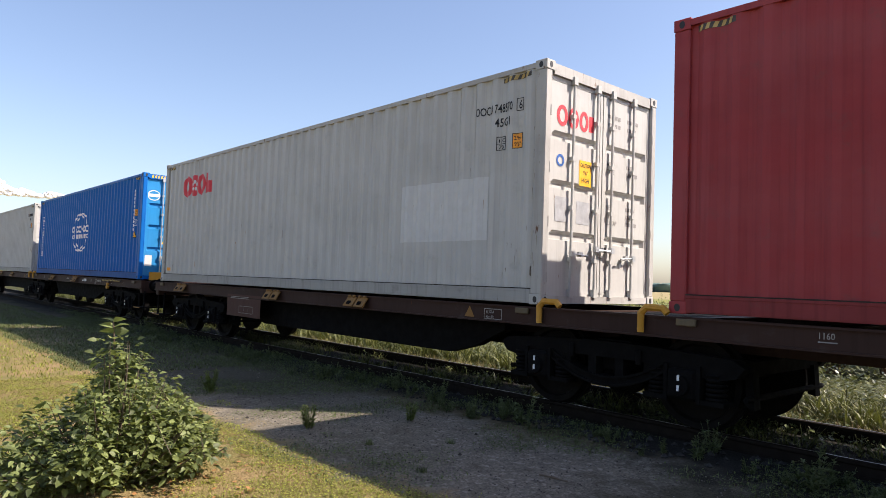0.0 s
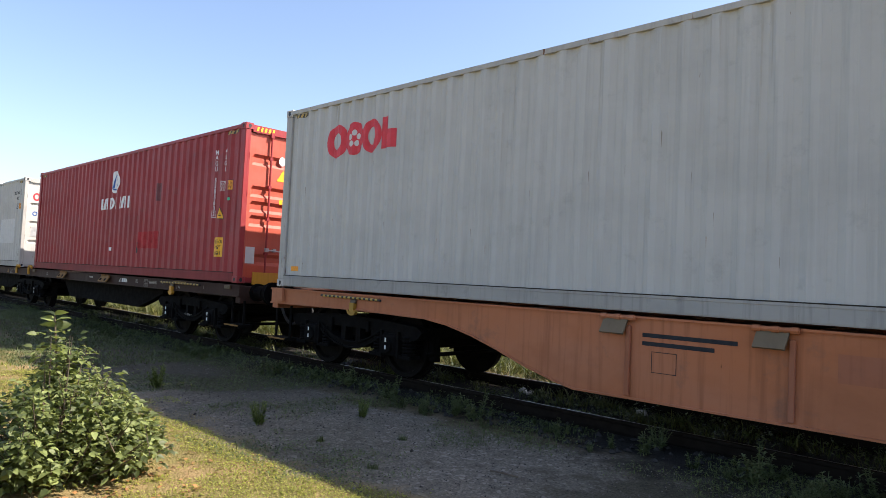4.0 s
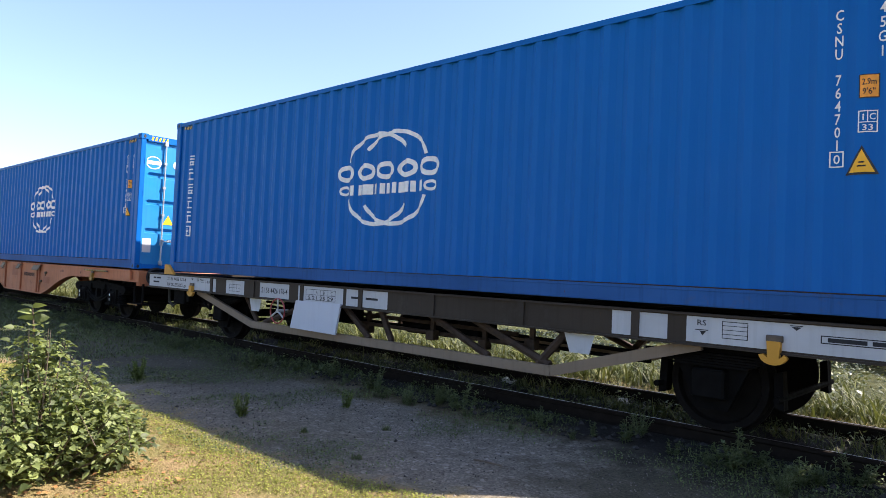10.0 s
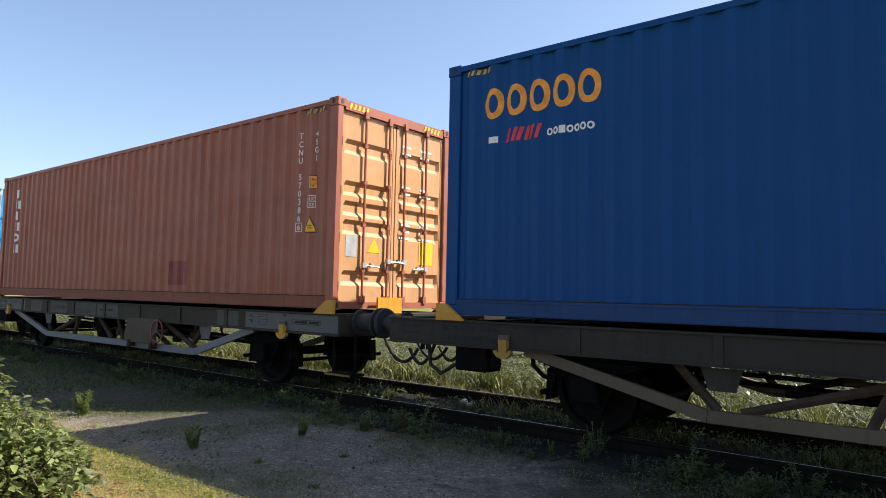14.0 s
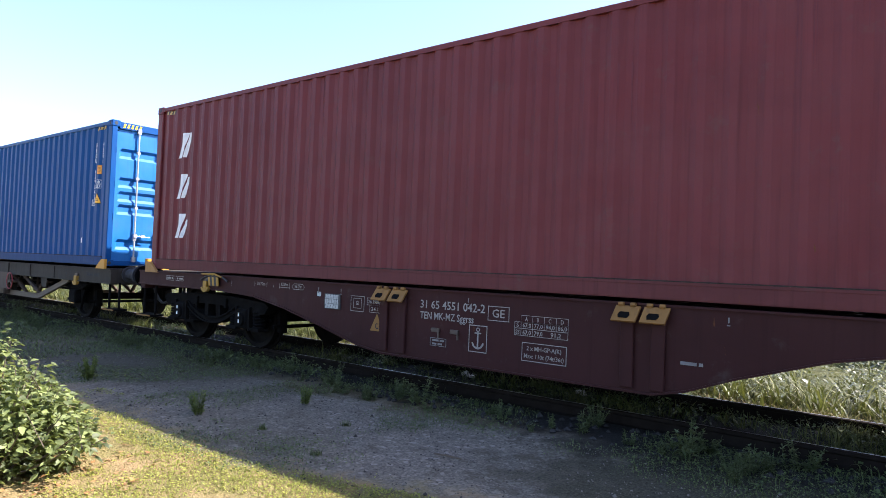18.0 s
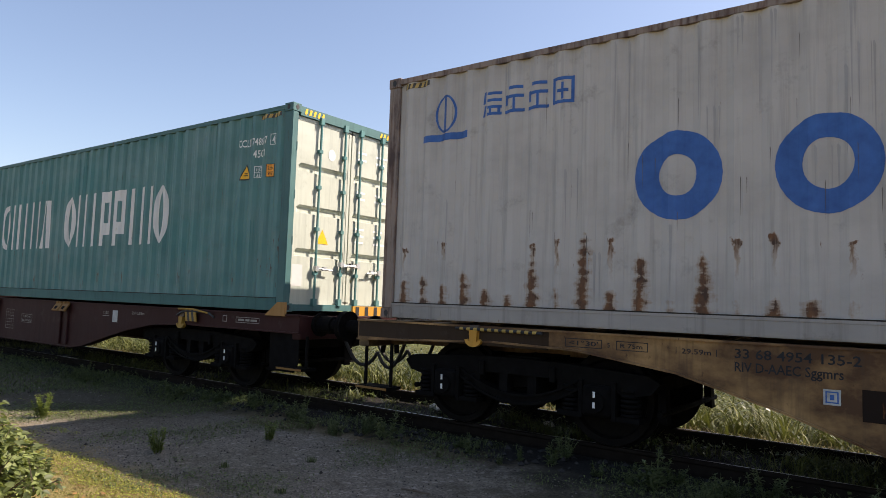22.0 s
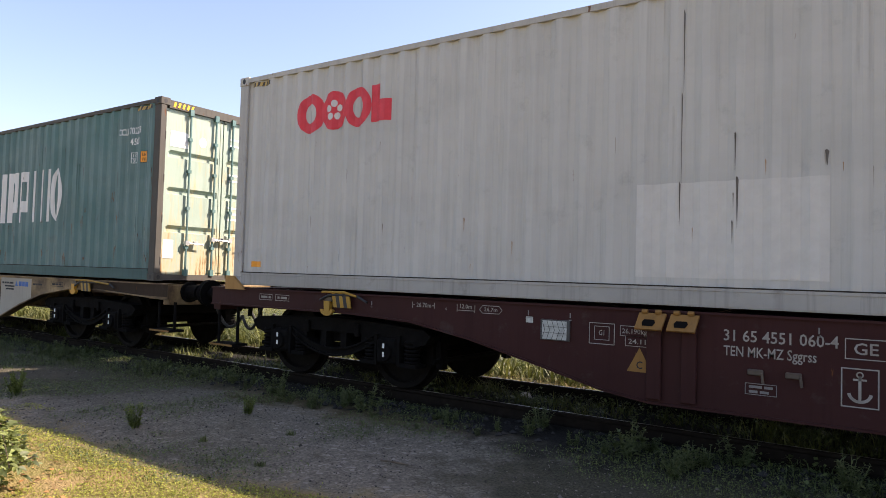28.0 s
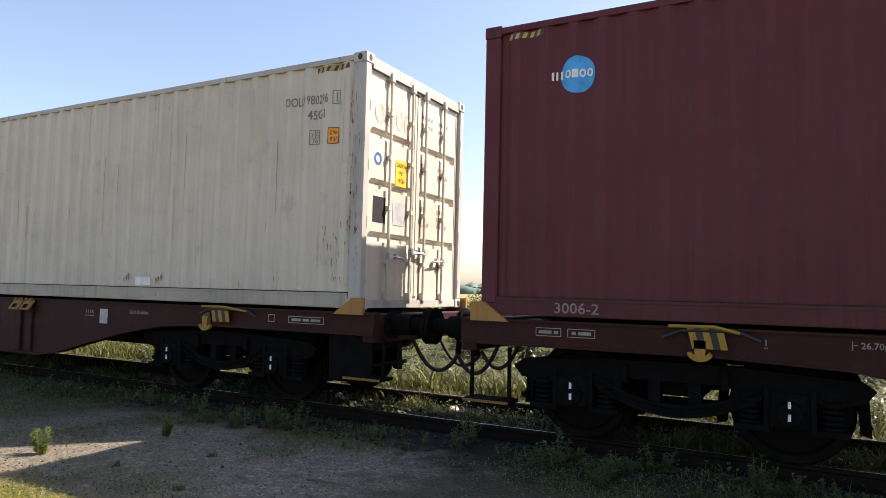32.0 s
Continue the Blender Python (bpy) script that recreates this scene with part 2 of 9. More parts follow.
def rust_streaked(name, col, seed):
    """Pale frame paint of which upright streaks have rusted through to brown."""
    m, nt, b = base_material(name, 0.65)
    streak = noise_tex(nt, mapped(nt, (9, 9, 0.55), (seed, 0, 0)), 2.4, 6, 0.66)
    patch = noise_tex(nt, mapped(nt, (2, 2, 1.2), (0, seed, 0)), 2.0, 5, 0.6)
    worn = ramp(nt, mix(nt, 0.35, streak, patch), 0.41, 0.53, 1.0, 0.0)
    brown = mix(nt, ramp(nt, patch, 0.35, 0.65), (0.055, 0.030, 0.024), (0.165, 0.085, 0.052))
    nt.links.new(mix(nt, ramp(nt, worn, 0.0, 1.0, 0.55, 1.0), col, brown), b.inputs["Base Color"])
    bump(nt, b, streak, 0.25, 0.006)
    return m


def stained_door(name, col, seed):
    """Door paint lighter than the sides, with yellow-brown stains that run down and gather low on the leaves."""
    m = paint(name, col, 0.5, 0.25, 0.0, seed, 0.2)
    nt, b = m.node_tree, m.node_tree.nodes["Principled BSDF"]
    below = b.inputs["Base Color"].links[0].from_socket
    sep = nt.nodes.new("ShaderNodeSeparateXYZ")
    nt.links.new(mapped(nt), sep.inputs[0])
    cloud = noise_tex(nt, mapped(nt, (1, 2.6, 1.1), (seed, 0, 0)), 2.0, 6, 0.62)
    run = noise_tex(nt, mapped(nt, (1, 13, 0.9), (0, seed, 0)), 2.0, 5, 0.6)
    add = nt.nodes.new("ShaderNodeMath")
    add.operation = "MULTIPLY_ADD"
    nt.links.new(mix(nt, 0.5, cloud, run), add.inputs[0])
    add.inputs[1].default_value = 1.0
    nt.links.new(ramp(nt, sep.outputs[2], 1.2, 0.15, 0.0, 0.16), add.inputs[2])
    c = mix(nt, ramp(nt, add.outputs[0], 0.52, 0.70, 0.0, 0.75), below, (0.50, 0.36, 0.17))
    c = mix(nt, ramp(nt, add.outputs[0], 0.66, 0.74, 0.0, 0.9), c, (0.17, 0.075, 0.028))
    nt.links.new(c, b.inputs["Base Color"])
    return m


def grimy_beige(name, seed, dark, light):
    """Pale beige paint, brown with rust and brake dust in broad clouds and streaks."""
    m, nt, b = base_material(name, 0.6)
    b.inputs["Specular IOR Level"].default_value = 0.3
    at = (seed * 3.7, seed * 1.9, seed * 2.3)
    cloud = noise_tex(nt, mapped(nt, (0.55, 1, 0.8), at), 2.0, 6, 0.62)
    c = mix(nt, ramp(nt, cloud, 0.42, 0.64), dark, light)
    streak = noise_tex(nt, mapped(nt, (7, 7, 0.5), at), 2.2, 5, 0.6)
    c = mix(nt, ramp(nt, streak, 0.52, 0.78, 0.0, 0.7), c, (0.075, 0.045, 0.026))
    spot = noise_tex(nt, mapped(nt, (4, 4, 2), at), 4.0, 7, 0.65)
    c = mix(nt, ramp(nt, spot, 0.62, 0.70, 0.0, 0.85), c, (0.06, 0.028, 0.014))
    nt.links.new(c, b.inputs["Base Color"])
    bump(nt, b, spot, 0.25, 0.01)
    return m


def simple(name, col, rough=0.6, metal=0.0, vary=0.25, scale=9.0, gloss=0.5):
    m, nt, b = base_material(name, rough, metal)
    b.inputs["Specular IOR Level"].default_value = gloss
    n = noise_tex(nt, mapped(nt), scale, 6, 0.6)
    nt.links.new(mix(nt, ramp(nt, n, 0.3, 0.75), dim(col, 1 + vary), dim(col, 1 - vary)), b.inputs["Base Color"])
    nt.links.new(ramp(nt, n, 0.3, 0.8, max(0.1, rough - 0.1), min(1, rough + 0.15)), b.inputs["Roughness"])
    bump(nt, b, n, 0.2, 0.006)
    return m


def leafy(name, dark, light, gloss=0.45, clear=0.35):
    """Leaves: each one its own tone, some light through them."""
    m, nt, b = base_material(name, gloss)
    geo = nt.nodes.new("ShaderNodeNewGeometry")
    c = mix(nt, geo.outputs["Random Per Island"], dark, light)
    nt.links.new(c, b.inputs["Base Color"])
    tr = nt.nodes.new("ShaderNodeBsdfTranslucent")
    nt.links.new(mix(nt, 0.5, c, (0.24, 0.28, 0.05), "MIX"), tr.inputs[0])
    ms = nt.nodes.new("ShaderNodeMixShader")
    ms.inputs[0].default_value = clear
    nt.links.new(b.outputs[0], ms.inputs[1])
    nt.links.new(tr.outputs[0], ms.inputs[2])
    nt.links.new(ms.outputs[0], nt.nodes["Material Output"].inputs[0])
    return m


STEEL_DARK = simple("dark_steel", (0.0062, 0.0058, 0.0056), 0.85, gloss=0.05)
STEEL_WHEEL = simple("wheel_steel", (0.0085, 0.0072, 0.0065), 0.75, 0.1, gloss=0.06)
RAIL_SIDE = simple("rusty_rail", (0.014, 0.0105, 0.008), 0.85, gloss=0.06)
RAIL_TOP = simple("polished_rail", (0.28, 0.27, 0.26), 0.38, 1.0, 0.1)
GALV = simple("galvanised_steel", (0.42, 0.43, 0.44), 0.45, 0.6)
RUBBER = simple("black_rubber", (0.012, 0.012, 0.012), 0.7)
YELLOW = paint("yellow_paint", (0.56, 0.27, 0.022), 0.55, 0.45, 0.1, 3)
BLACK = simple("black_paint", (0.015, 0.015, 0.016), 0.6)
WHITE_MARK = simple("white_marking", (0.72, 0.73, 0.72), 0.6, 0, 0.12, 14)
DARK_MARK = simple("dark_marking", (0.022, 0.024, 0.028), 0.7, gloss=0.2)
RED_MARK = simple("red_marking", (0.62, 0.03, 0.045), 0.55, 0, 0.12)
BLUE_MARK = simple("blue_marking", (0.017, 0.098, 0.335), 0.55, 0, 0.2)
SKY_MARK = simple("light_blue_marking", (0.03, 0.33, 0.72), 0.5)
ORANGE_MARK = simple("orange_marking", (0.78, 0.30, 0.02), 0.5)
YELLOW_LABEL = simple("yellow_label", (0.82, 0.42, 0.01), 0.5, 0, 0.1)
GREEN_MARK = simple("green_marking", (0.05, 0.45, 0.25), 0.5)
WORN_WHITE = paint("worn_white_lettering", (0.68, 0.68, 0.66), 0.6, 0.35, 0.35, 5)
PALE_PATCH = simple("pale_patch", (0.545, 0.55, 0.535), 0.6, 0, 0.05)
PLATE_GREY = simple("grey_plate", (0.35, 0.36, 0.37), 0.5)
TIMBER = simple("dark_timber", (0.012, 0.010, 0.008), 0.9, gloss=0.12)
BARK = simple("bark", (0.10, 0.075, 0.05), 0.9)

# ---------------------------------------------------------------- flat shapes and lettering
def rect(x0, x1, z0, z1, lean=0.0):
    return [[(x0, z0), (x1, z0), (x1 + lean, z1), (x0 + lean, z1)]]


def band(cx, cz, rx, rz, thick, a0=0.0, a1=360.0, n=28):
    """An elliptic ring, or an arc of one."""
    out = []
    for i in range(n):
        p, q = (radians(a0 + (a1 - a0) * k / n) for k in (i, i + 1))
        c = lambda a, k: (cx + (rx - k) * math.cos(a), cz + (rz - k) * math.sin(a))
        out.append([c(p, 0), c(q, 0), c(q, thick), c(p, thick)])
    return out


def oval(cx, cz, rx, rz, n=24):
    return [[(cx + rx * math.cos(i * math.tau / n), cz + rz * math.sin(i * math.tau / n)) for i in range(n)]]


def frame_box(x0, x1, z0, z1, t):
    return rect(x0, x1, z0, z0 + t) + rect(x0, x1, z1 - t, z1) + rect(x0, x0 + t, z0 + t, z1 - t) + rect(x1 - t, x1, z0 + t, z1 - t)


def strokes(x0, x1, z0, z1, kind):
    """A block of plain strokes in the size of one character."""
    w, h = x1 - x0, z1 - z0
    t = 0.12 * h
    out = rect(x0 + 0.44 * w, x0 + 0.56 * w, z0, z1)
    if kind % 3 == 0:
        out = frame_box(x0, x1, z0 + 0.05 * h, z1, t) + rect(x0 + 0.25 * w, x1 - 0.25 * w, z0 + 0.45 * h, z0 + 0.57 * h) + \
            rect(x0 + 0.45 * w, x0 + 0.56 * w, z0 + 0.2 * h, z0 + 0.45 * h) + rect(x0 + 0.45 * w, x0 + 0.56 * w, z0 + 0.57 * h, z0 + 0.8 * h)
    elif kind % 3 == 1:
        out = rect(x0, x0 + 0.16 * w, z0 + 0.5 * h, z0 + 0.95 * h, 0.06 * w) + rect(x0, x0 + 0.14 * w, z0, z0 + 0.42 * h, 0.1 * w)
        for k in range(4):
            out += rect(x0 + 0.3 * w, x1, z0 + (0.02 + 0.26 * k) * h, z0 + (0.13 + 0.26 * k) * h)
        out += rect(x0 + 0.4 * w, x0 + 0.52 * w, z0 + 0.13 * h, z0 + 0.28 * h) + rect(x0 + 0.8 * w, x0 + 0.92 * w, z0 + 0.13 * h, z0 + 0.28 * h)
    else:
        out = rect(x0, x1, z0, z0 + t) + rect(x0 + 0.1 * w, x1 - 0.05 * w, z0 + 0.55 * h, z0 + 0.67 * h) + \
            rect(x0 + 0.2 * w, x1 - 0.1 * w, z1 - t, z1) + rect(x0 + 0.45 * w, x0 + 0.57 * w, z0 + t, z0 + 0.55 * h) + \
            rect(x0 + 0.02 * w, x0 + 0.14 * w, z0 + 0.3 * h, z1 - 0.3 * h)
    return out


def word_blocks(x0, x1, z0, z1, shapes, lean=0.0):
    """A row of plain shapes: o rings, l bars, b blocks with a slit, j blocks, space."""
    out, n = [], len(shapes)
    step = (x1 - x0) / n
    h = z1 - z0
    for i, s in enumerate(shapes):
        a, b = x0 + i * step + 0.06 * step, x0 + (i + 1) * step - 0.06 * step
        w = b - a
        if s == "o":
            out += band((a + b) / 2, (z0 + z1) / 2, w / 2, h / 2, min(w, h) * 0.27)
        elif s == "l":
            out += rect((a + b) / 2 - 0.2 * w, (a + b) / 2 + 0.2 * w, z0, z1, lean)
        elif s == "b":
            out += rect(a, a + 0.34 * w, z0, z1, lean) + rect(b - 0.34 * w, b, z0, z1, lean)
        elif s == "d":
            out += rect(a, a + 0.36 * w, z0, z1) + rect(a + 0.36 * w, b, z1 - 0.2 * h, z1) + rect(a + 0.36 * w, b, z0 + 0.2 * h, z0 + 0.42 * h) + rect(b - 0.3 * w, b, z0 + 0.42 * h, z1 - 0.2 * h)
        elif s == "a":
            out += [[(a, z0), (a + 0.36 * w, z0), (a + 0.56 * w, z1), (a + 0.30 * w, z1)], [(b - 0.32 * w, z0), (b, z0), (a + 0.86 * w, z1), (a + 0.60 * w, z1)]]
        elif s == "j":
            out += rect(a, b, z0, z1, lean)
    return out


def letters(text, x, z, height, tall=1.0, upright=False, gap=1.0):
    """Readable writing as flat polygons. x, z: its lower left corner; upright: one character under another."""
    out = []
    rows = list(text) if upright else [text]
    for k, row in enumerate(rows):
        if row == " ":
            continue
        cu = bpy.data.curves.new("lettering", "FONT")
        cu.body, cu.size, cu.resolution_u, cu.offset = row, height / 0.72, 2, 0.016 * height
        ob = bpy.data.objects.new("lettering", cu)
        me = bpy.data.meshes.new_from_object(ob)
        xs = [v.co.x for v in me.vertices]
        if xs:
            x_off = -0.5 * (min(xs) + max(xs)) if upright else 0.0
            dz = -k * height * gap if upright else 0.0
            for f in me.polygons:
                out.append([(x + (me.vertices[i].co.x + x_off) * tall, z + dz + me.vertices[i].co.y) for i in f.vertices])
        bpy.data.meshes.remove(me)
        bpy.data.objects.remove(ob)
        bpy.data.curves.remove(cu)
    return out


# ---------------------------------------------------------------- containers
WAVES = 42
W0, W1 = 0.17, LEN - 0.17
PITCH = (W1 - W0) / WAVES
OUT_Y, IN_Y = -WID / 2 + 0.010, -WID / 2 + 0.046


def wave_breaks():
    xs = []
    for i in range(WAVES):
        a = W0 + i * PITCH
        xs += [(a, IN_Y), (a + 0.26 * PITCH, IN_Y), (a + 0.5 * PITCH, OUT_Y), (a + 0.76 * PITCH, OUT_Y)]
    return xs + [(W1, IN_Y)]


BREAKS = wave_breaks()


def wave_y(x):
    if x <= W0 or x >= W1:
        return -WID / 2
    u = (x - W0) / PITCH % 1.0
    if u < 0.26:
        return IN_Y
    if u < 0.5:
        return IN_Y + (OUT_Y - IN_Y) * (u - 0.26) / 0.24
    if u < 0.76:
        return OUT_Y
    return OUT_Y + (IN_Y - OUT_Y) * (u - 0.76) / 0.24


def side_bm(far):
    bm = bmesh.new()
    z0, z1 = 0.175, 2.815
    sign = -1 if far else 1
    low = [bm.verts.new((x, sign * y, z0)) for x, y in BREAKS]
    top = [bm.verts.new((x, sign * y, z1)) for x, y in BREAKS]
    low2 = [bm.verts.new((x, sign * (y + 0.003), z0)) for x, y in BREAKS]
    top2 = [bm.verts.new((x, sign * (y + 0.003), z1)) for x, y in BREAKS]
    n = len(BREAKS)
    for i in range(n - 1):
        bm.faces.new((low[i], low[i + 1], top[i + 1], top[i]))
        bm.faces.new((low2[i], top2[i], top2[i + 1], low2[i + 1]))
        bm.faces.new((low[i], low2[i], low2[i + 1], low[i + 1]))
        bm.faces.new((top[i], top[i + 1], top2[i + 1], top2[i]))
    return bm


def roof_bm():
    bm = bmesh.new()
    rows = []
    n = 90
    for i in range(n + 1):
        x = 0.1 + (LEN - 0.2) * i / n
        z = 2.862 + (0.014 if i % 4 in (1, 2) else 0.0)
        rows.append([bm.verts.new((x, y, z)) for y in (-WID / 2 + 0.06, WID / 2 - 0.06)])
    for a, b in zip(rows, rows[1:]):
        bm.faces.new((a[0], b[0], b[1], a[1]))
    return bm


def casting_bm(hx, hz):
    """A corner casting, its oval holes left out, at the origin, outer corner towards -x -y; hx, hz mirror it."""
    bm = bmesh.new()
    box(bm, 0.0, 0.178, 0.0, 0.162, 0.0, 0.118, 0.006)
    return bm


# black ovals on the casting paint the dark of its holes; none is cut
def hole_bm(kind):
    bm = bmesh.new()
    n = 12
    if kind == "side":
        prism(bm, [(0.089 + 0.030 * math.cos(i * math.tau / n), 0.059 + 0.038 * math.sin(i * math.tau / n)) for i in range(n)], -0.002, 0.004)
    else:
        a = [(0.081 + 0.030 * math.cos(i * math.tau / n), 0.059 + 0.038 * math.sin(i * math.tau / n)) for i in range(n)]
        p = [bm.verts.new((0.174, y, z)) for y, z in a]
        q = [bm.verts.new((0.180, y, z)) for y, z in a]
        bm.faces.new(p[::-1])
        bm.faces.new(q)
        for i in range(n):
            bm.faces.new((p[i], p[(i + 1) % n], q[(i + 1) % n], q[i]))
    return bm


def door_rows(kind):
    """Heights and outward offsets of a door leaf."""
    if kind == "ledge":
        rows = [(0.14, 0.0)]
        for z in (0.86, 1.47, 2.06):
            rows += [(z - 0.085, 0.0), (z - 0.075, -0.045), (z - 0.01, -0.045), (z + 0.03, 0.0)]
        return rows + [(2.70, 0.0)]
    rows = [(0.14, 0.0)]
    for z in (0.46, 1.16, 1.42, 1.70, 2.28):
        rows += [(z - 0.13, 0.0), (z - 0.07, -0.042), (z + 0.02, -0.042), (z + 0.08, 0.0)]
    return rows + [(2.70, 0.0)]


def door_bm(kind, left):
    bm = bmesh.new()
    y0, y1 = (-1.10, -0.012) if left else (0.012, 1.10)
    x = LEN - 0.055
    ys = (y0, y0 + 0.07, y0 + 0.12, y1 - 0.12, y1 - 0.07, y1)
    rows = []
    for z, d in door_rows(kind):
        rows.append([bm.verts.new((x + (d if 1 < k < 4 else 0.0), y, z)) for k, y in enumerate(ys)])
    for a, b in zip(rows, rows[1:]):
        for k in range(5):
            bm.faces.new((a[k], a[k + 1], b[k + 1], b[k]))
    for x0, x1, ya, yb, z0, z1 in ((x - 0.05, x + 0.006, y0, y0 + 0.045, 0.13, 2.71), (x - 0.05, x + 0.006, y1 - 0.045, y1, 0.13, 2.71),
                                   (x - 0.05, x + 0.006, y0, y1, 0.10, 0.15), (x - 0.05, x + 0.006, y0, y1, 2.69, 2.74)):
        box(bm, x0, x1, ya, yb, z0, z1)
    return bm


def lock_bar_bm(y):
    bm = bmesh.new()
    x = LEN - 0.012
    rod(bm, (x, y, 0.10), (x, y, 2.76), 0.018, 8)
    for z in (0.12, 2.72):
        box(bm, x - 0.03, x + 0.025, y - 0.035, y + 0.035, z - 0.03, z + 0.07)
    for z in (0.55, 1.18, 1.78, 2.30):
        box(bm, x - 0.035, x + 0.02, y - 0.03, y + 0.03, z - 0.025, z + 0.025)
    return bm


def handle_bm(y, z, way):
    bm = bmesh.new()
    x = LEN + 0.012
    rod(bm, (x, y, z), (x + 0.012, y + way * 0.30, z - 0.02), 0.012, 6)
    box(bm, x - 0.03, x + 0.012, y + way * 0.16 - 0.035, y + way * 0.16 + 0.035, z - 0.03, z + 0.03)
    box(bm, x - 0.03, x + 0.02, y - 0.035, y + 0.035, z - 0.035, z + 0.035)
    return bm


def hinge_bm(y, z, way):
    bm = bmesh.new()
    box(bm, LEN - 0.06, LEN - 0.02, y - 0.05 if way < 0 else y - 0.01, y + 0.01 if way < 0 else y + 0.05, z - 0.05, z + 0.05)
    rod(bm, (LEN - 0.012, y - 0.02 * way, z - 0.06), (LEN - 0.012, y - 0.02 * way, z + 0.06), 0.014, 6)
    return bm


def simple_box(*a, bevel=0.0):
    bm = bmesh.new()
    box(bm, *a, bevel=bevel)
    return bm


H2 = WID / 2
TEMPLATES = {}


def template(key, make):
    if key not in TEMPLATES:
        TEMPLATES[key] = to_mesh(key, make())
    return TEMPLATES[key]


def coated(key, make, material):
    """The template's mesh in a given paint, made once for each paint."""
    k = key + "/" + material.name
    if k not in TEMPLATES:
        me = template(key, make).copy()
        me.materials.append(material)
        TEMPLATES[k] = me
    return TEMPLATES[k]


def bottom_rail_bm(near):
    """The bottom side rail: a channel with a lip at the top and the bottom."""
    bm = bmesh.new()
    k = -1 if near else 1
    prof = [(H2 - 0.012, 0.012), (H2 - 0.012, 0.024), (H2 - 0.006, 0.024), (H2 - 0.006, 0.150), (H2 - 0.001, 0.152), (H2 - 0.001, 0.178), (H2 - 0.06, 0.178), (H2 - 0.06, 0.012)]
    a = [bm.verts.new((0.17, k * y, z)) for y, z in prof]
    b = [bm.verts.new((LEN - 0.17, k * y, z)) for y, z in prof]
    n = len(prof)
    bm.faces.new(a)
    bm.faces.new(b[::-1])
    for i in range(n):
        bm.faces.new((a[i], b[i], b[(i + 1) % n], a[(i + 1) % n]))
    return bm


def fitted(text, x0, x1, z, height):
    """One line of writing stretched between two places."""
    polys = letters(text, 0.0, z, height)
    xs = [p[0] for q in polys for p in q]
    lo, k = min(xs), (x1 - x0) / (max(xs) - min(xs))
    return [[(x0 + (a - lo) * k, b) for a, b in q] for q in polys]


def bars(x0, x1, z, height, *words):
    """A line that cannot be read, as plain bars of the words' lengths."""
    total, out, x = sum(words) + 0.5 * (len(words) - 1), [], x0
    for w in words:
        out += rect(x, x + (x1 - x0) * w / total, z, z + height)
        x += (x1 - x0) * (w + 0.5) / total
    return out


def side_decal(box_ob, name, polys, material, label="", layered=False):
    """Paint on the corrugated near side: it follows the waves."""
    bm = bmesh.new()
    for i, poly in enumerate(polys):
        y = -0.00031 * (i % 9) if layered else 0.0
        bm.faces.new([bm.verts.new((x, y, z)) for x, z in poly])
    lo, hi = min(v.co.x for v in bm.verts), max(v.co.x for v in bm.verts)
    for x, _ in BREAKS:
        if lo + 0.002 < x < hi - 0.002:
            bmesh.ops.bisect_plane(bm, geom=bm.verts[:] + bm.edges[:] + bm.faces[:], plane_co=(x, 0, 0), plane_no=(1, 0, 0), dist=1e-5)
    for v in bm.verts:
        v.co.y += (wave_y(v.co.x) if v.co.z > 0.185 else -WID / 2 + 0.006) - 0.004
    for f in bm.faces:
        f.normal_update()
        if f.normal.y > 0:
            f.normal_flip()
    me = bpy.data.meshes.new(name)
    bm.to_mesh(me)
    bm.free()
    me.materials.append(material)
    ob = new(name, me)
    ob.parent = box_ob
    return tagged(ob, label, kind="stuff" if name in ("container_number", "size_code", "height_figure", "approval_mark", "caution_text", "warning_line", "chalk_number", "check_digit", "logo_flower", "logo_arc", "logo_globe", "logo_line", "logo_small", "logo_mark", "scrape") else "")


def split_decal(box_ob, name, polys, material, label=""):
    """Painted marks that stand apart, each as a part of its own."""
    groups = []
    for poly in polys:
        xs, zs = [p[0] for p in poly], [p[1] for p in poly]
        b, mine = [min(xs), max(xs), min(zs), max(zs)], [poly]
        rest = []
        for gb, gp in groups:
            if gb[0] <= b[1] + 1e-3 and b[0] <= gb[1] + 1e-3 and gb[2] <= b[3] + 1e-3 and b[2] <= gb[3] + 1e-3:
                b = [min(b[0], gb[0]), max(b[1], gb[1]), min(b[2], gb[2]), max(b[3], gb[3])]
                mine = gp + mine
            else:
                rest.append((gb, gp))
        groups = rest + [(b, mine)]
    for _, g in groups:
        side_decal(box_ob, name, g, material, label)


def door_decal(parent, name, polys, material, label="", out=0.004):
    """Paint on the door end; polys in (distance from the near edge, height)."""
    bm = bmesh.new()
    for poly in polys:
        bm.faces.new([bm.verts.new((LEN - 0.055 + out, -H2 + y, z)) for y, z in poly])
    me = bpy.data.meshes.new(name)
    bm.to_mesh(me)
    bm.free()
    me.materials.append(material)
    ob = new(name, me)
    ob.parent = parent
    return tagged(ob, label, kind="stuff" if name in ("door_print", "door_label_text", "door_stripe", "door_logo") else "")


def hazard(x0, x1, z0, z1, n=5):
    """Slanted stripes, as a list for the dark and one for the light colour."""
    step = (x1 - x0) / n
    return [q for i in range(n) for q in rect(x0 + i * step, x0 + (i + 0.5) * step, z0, z1, 0.3 * step)]


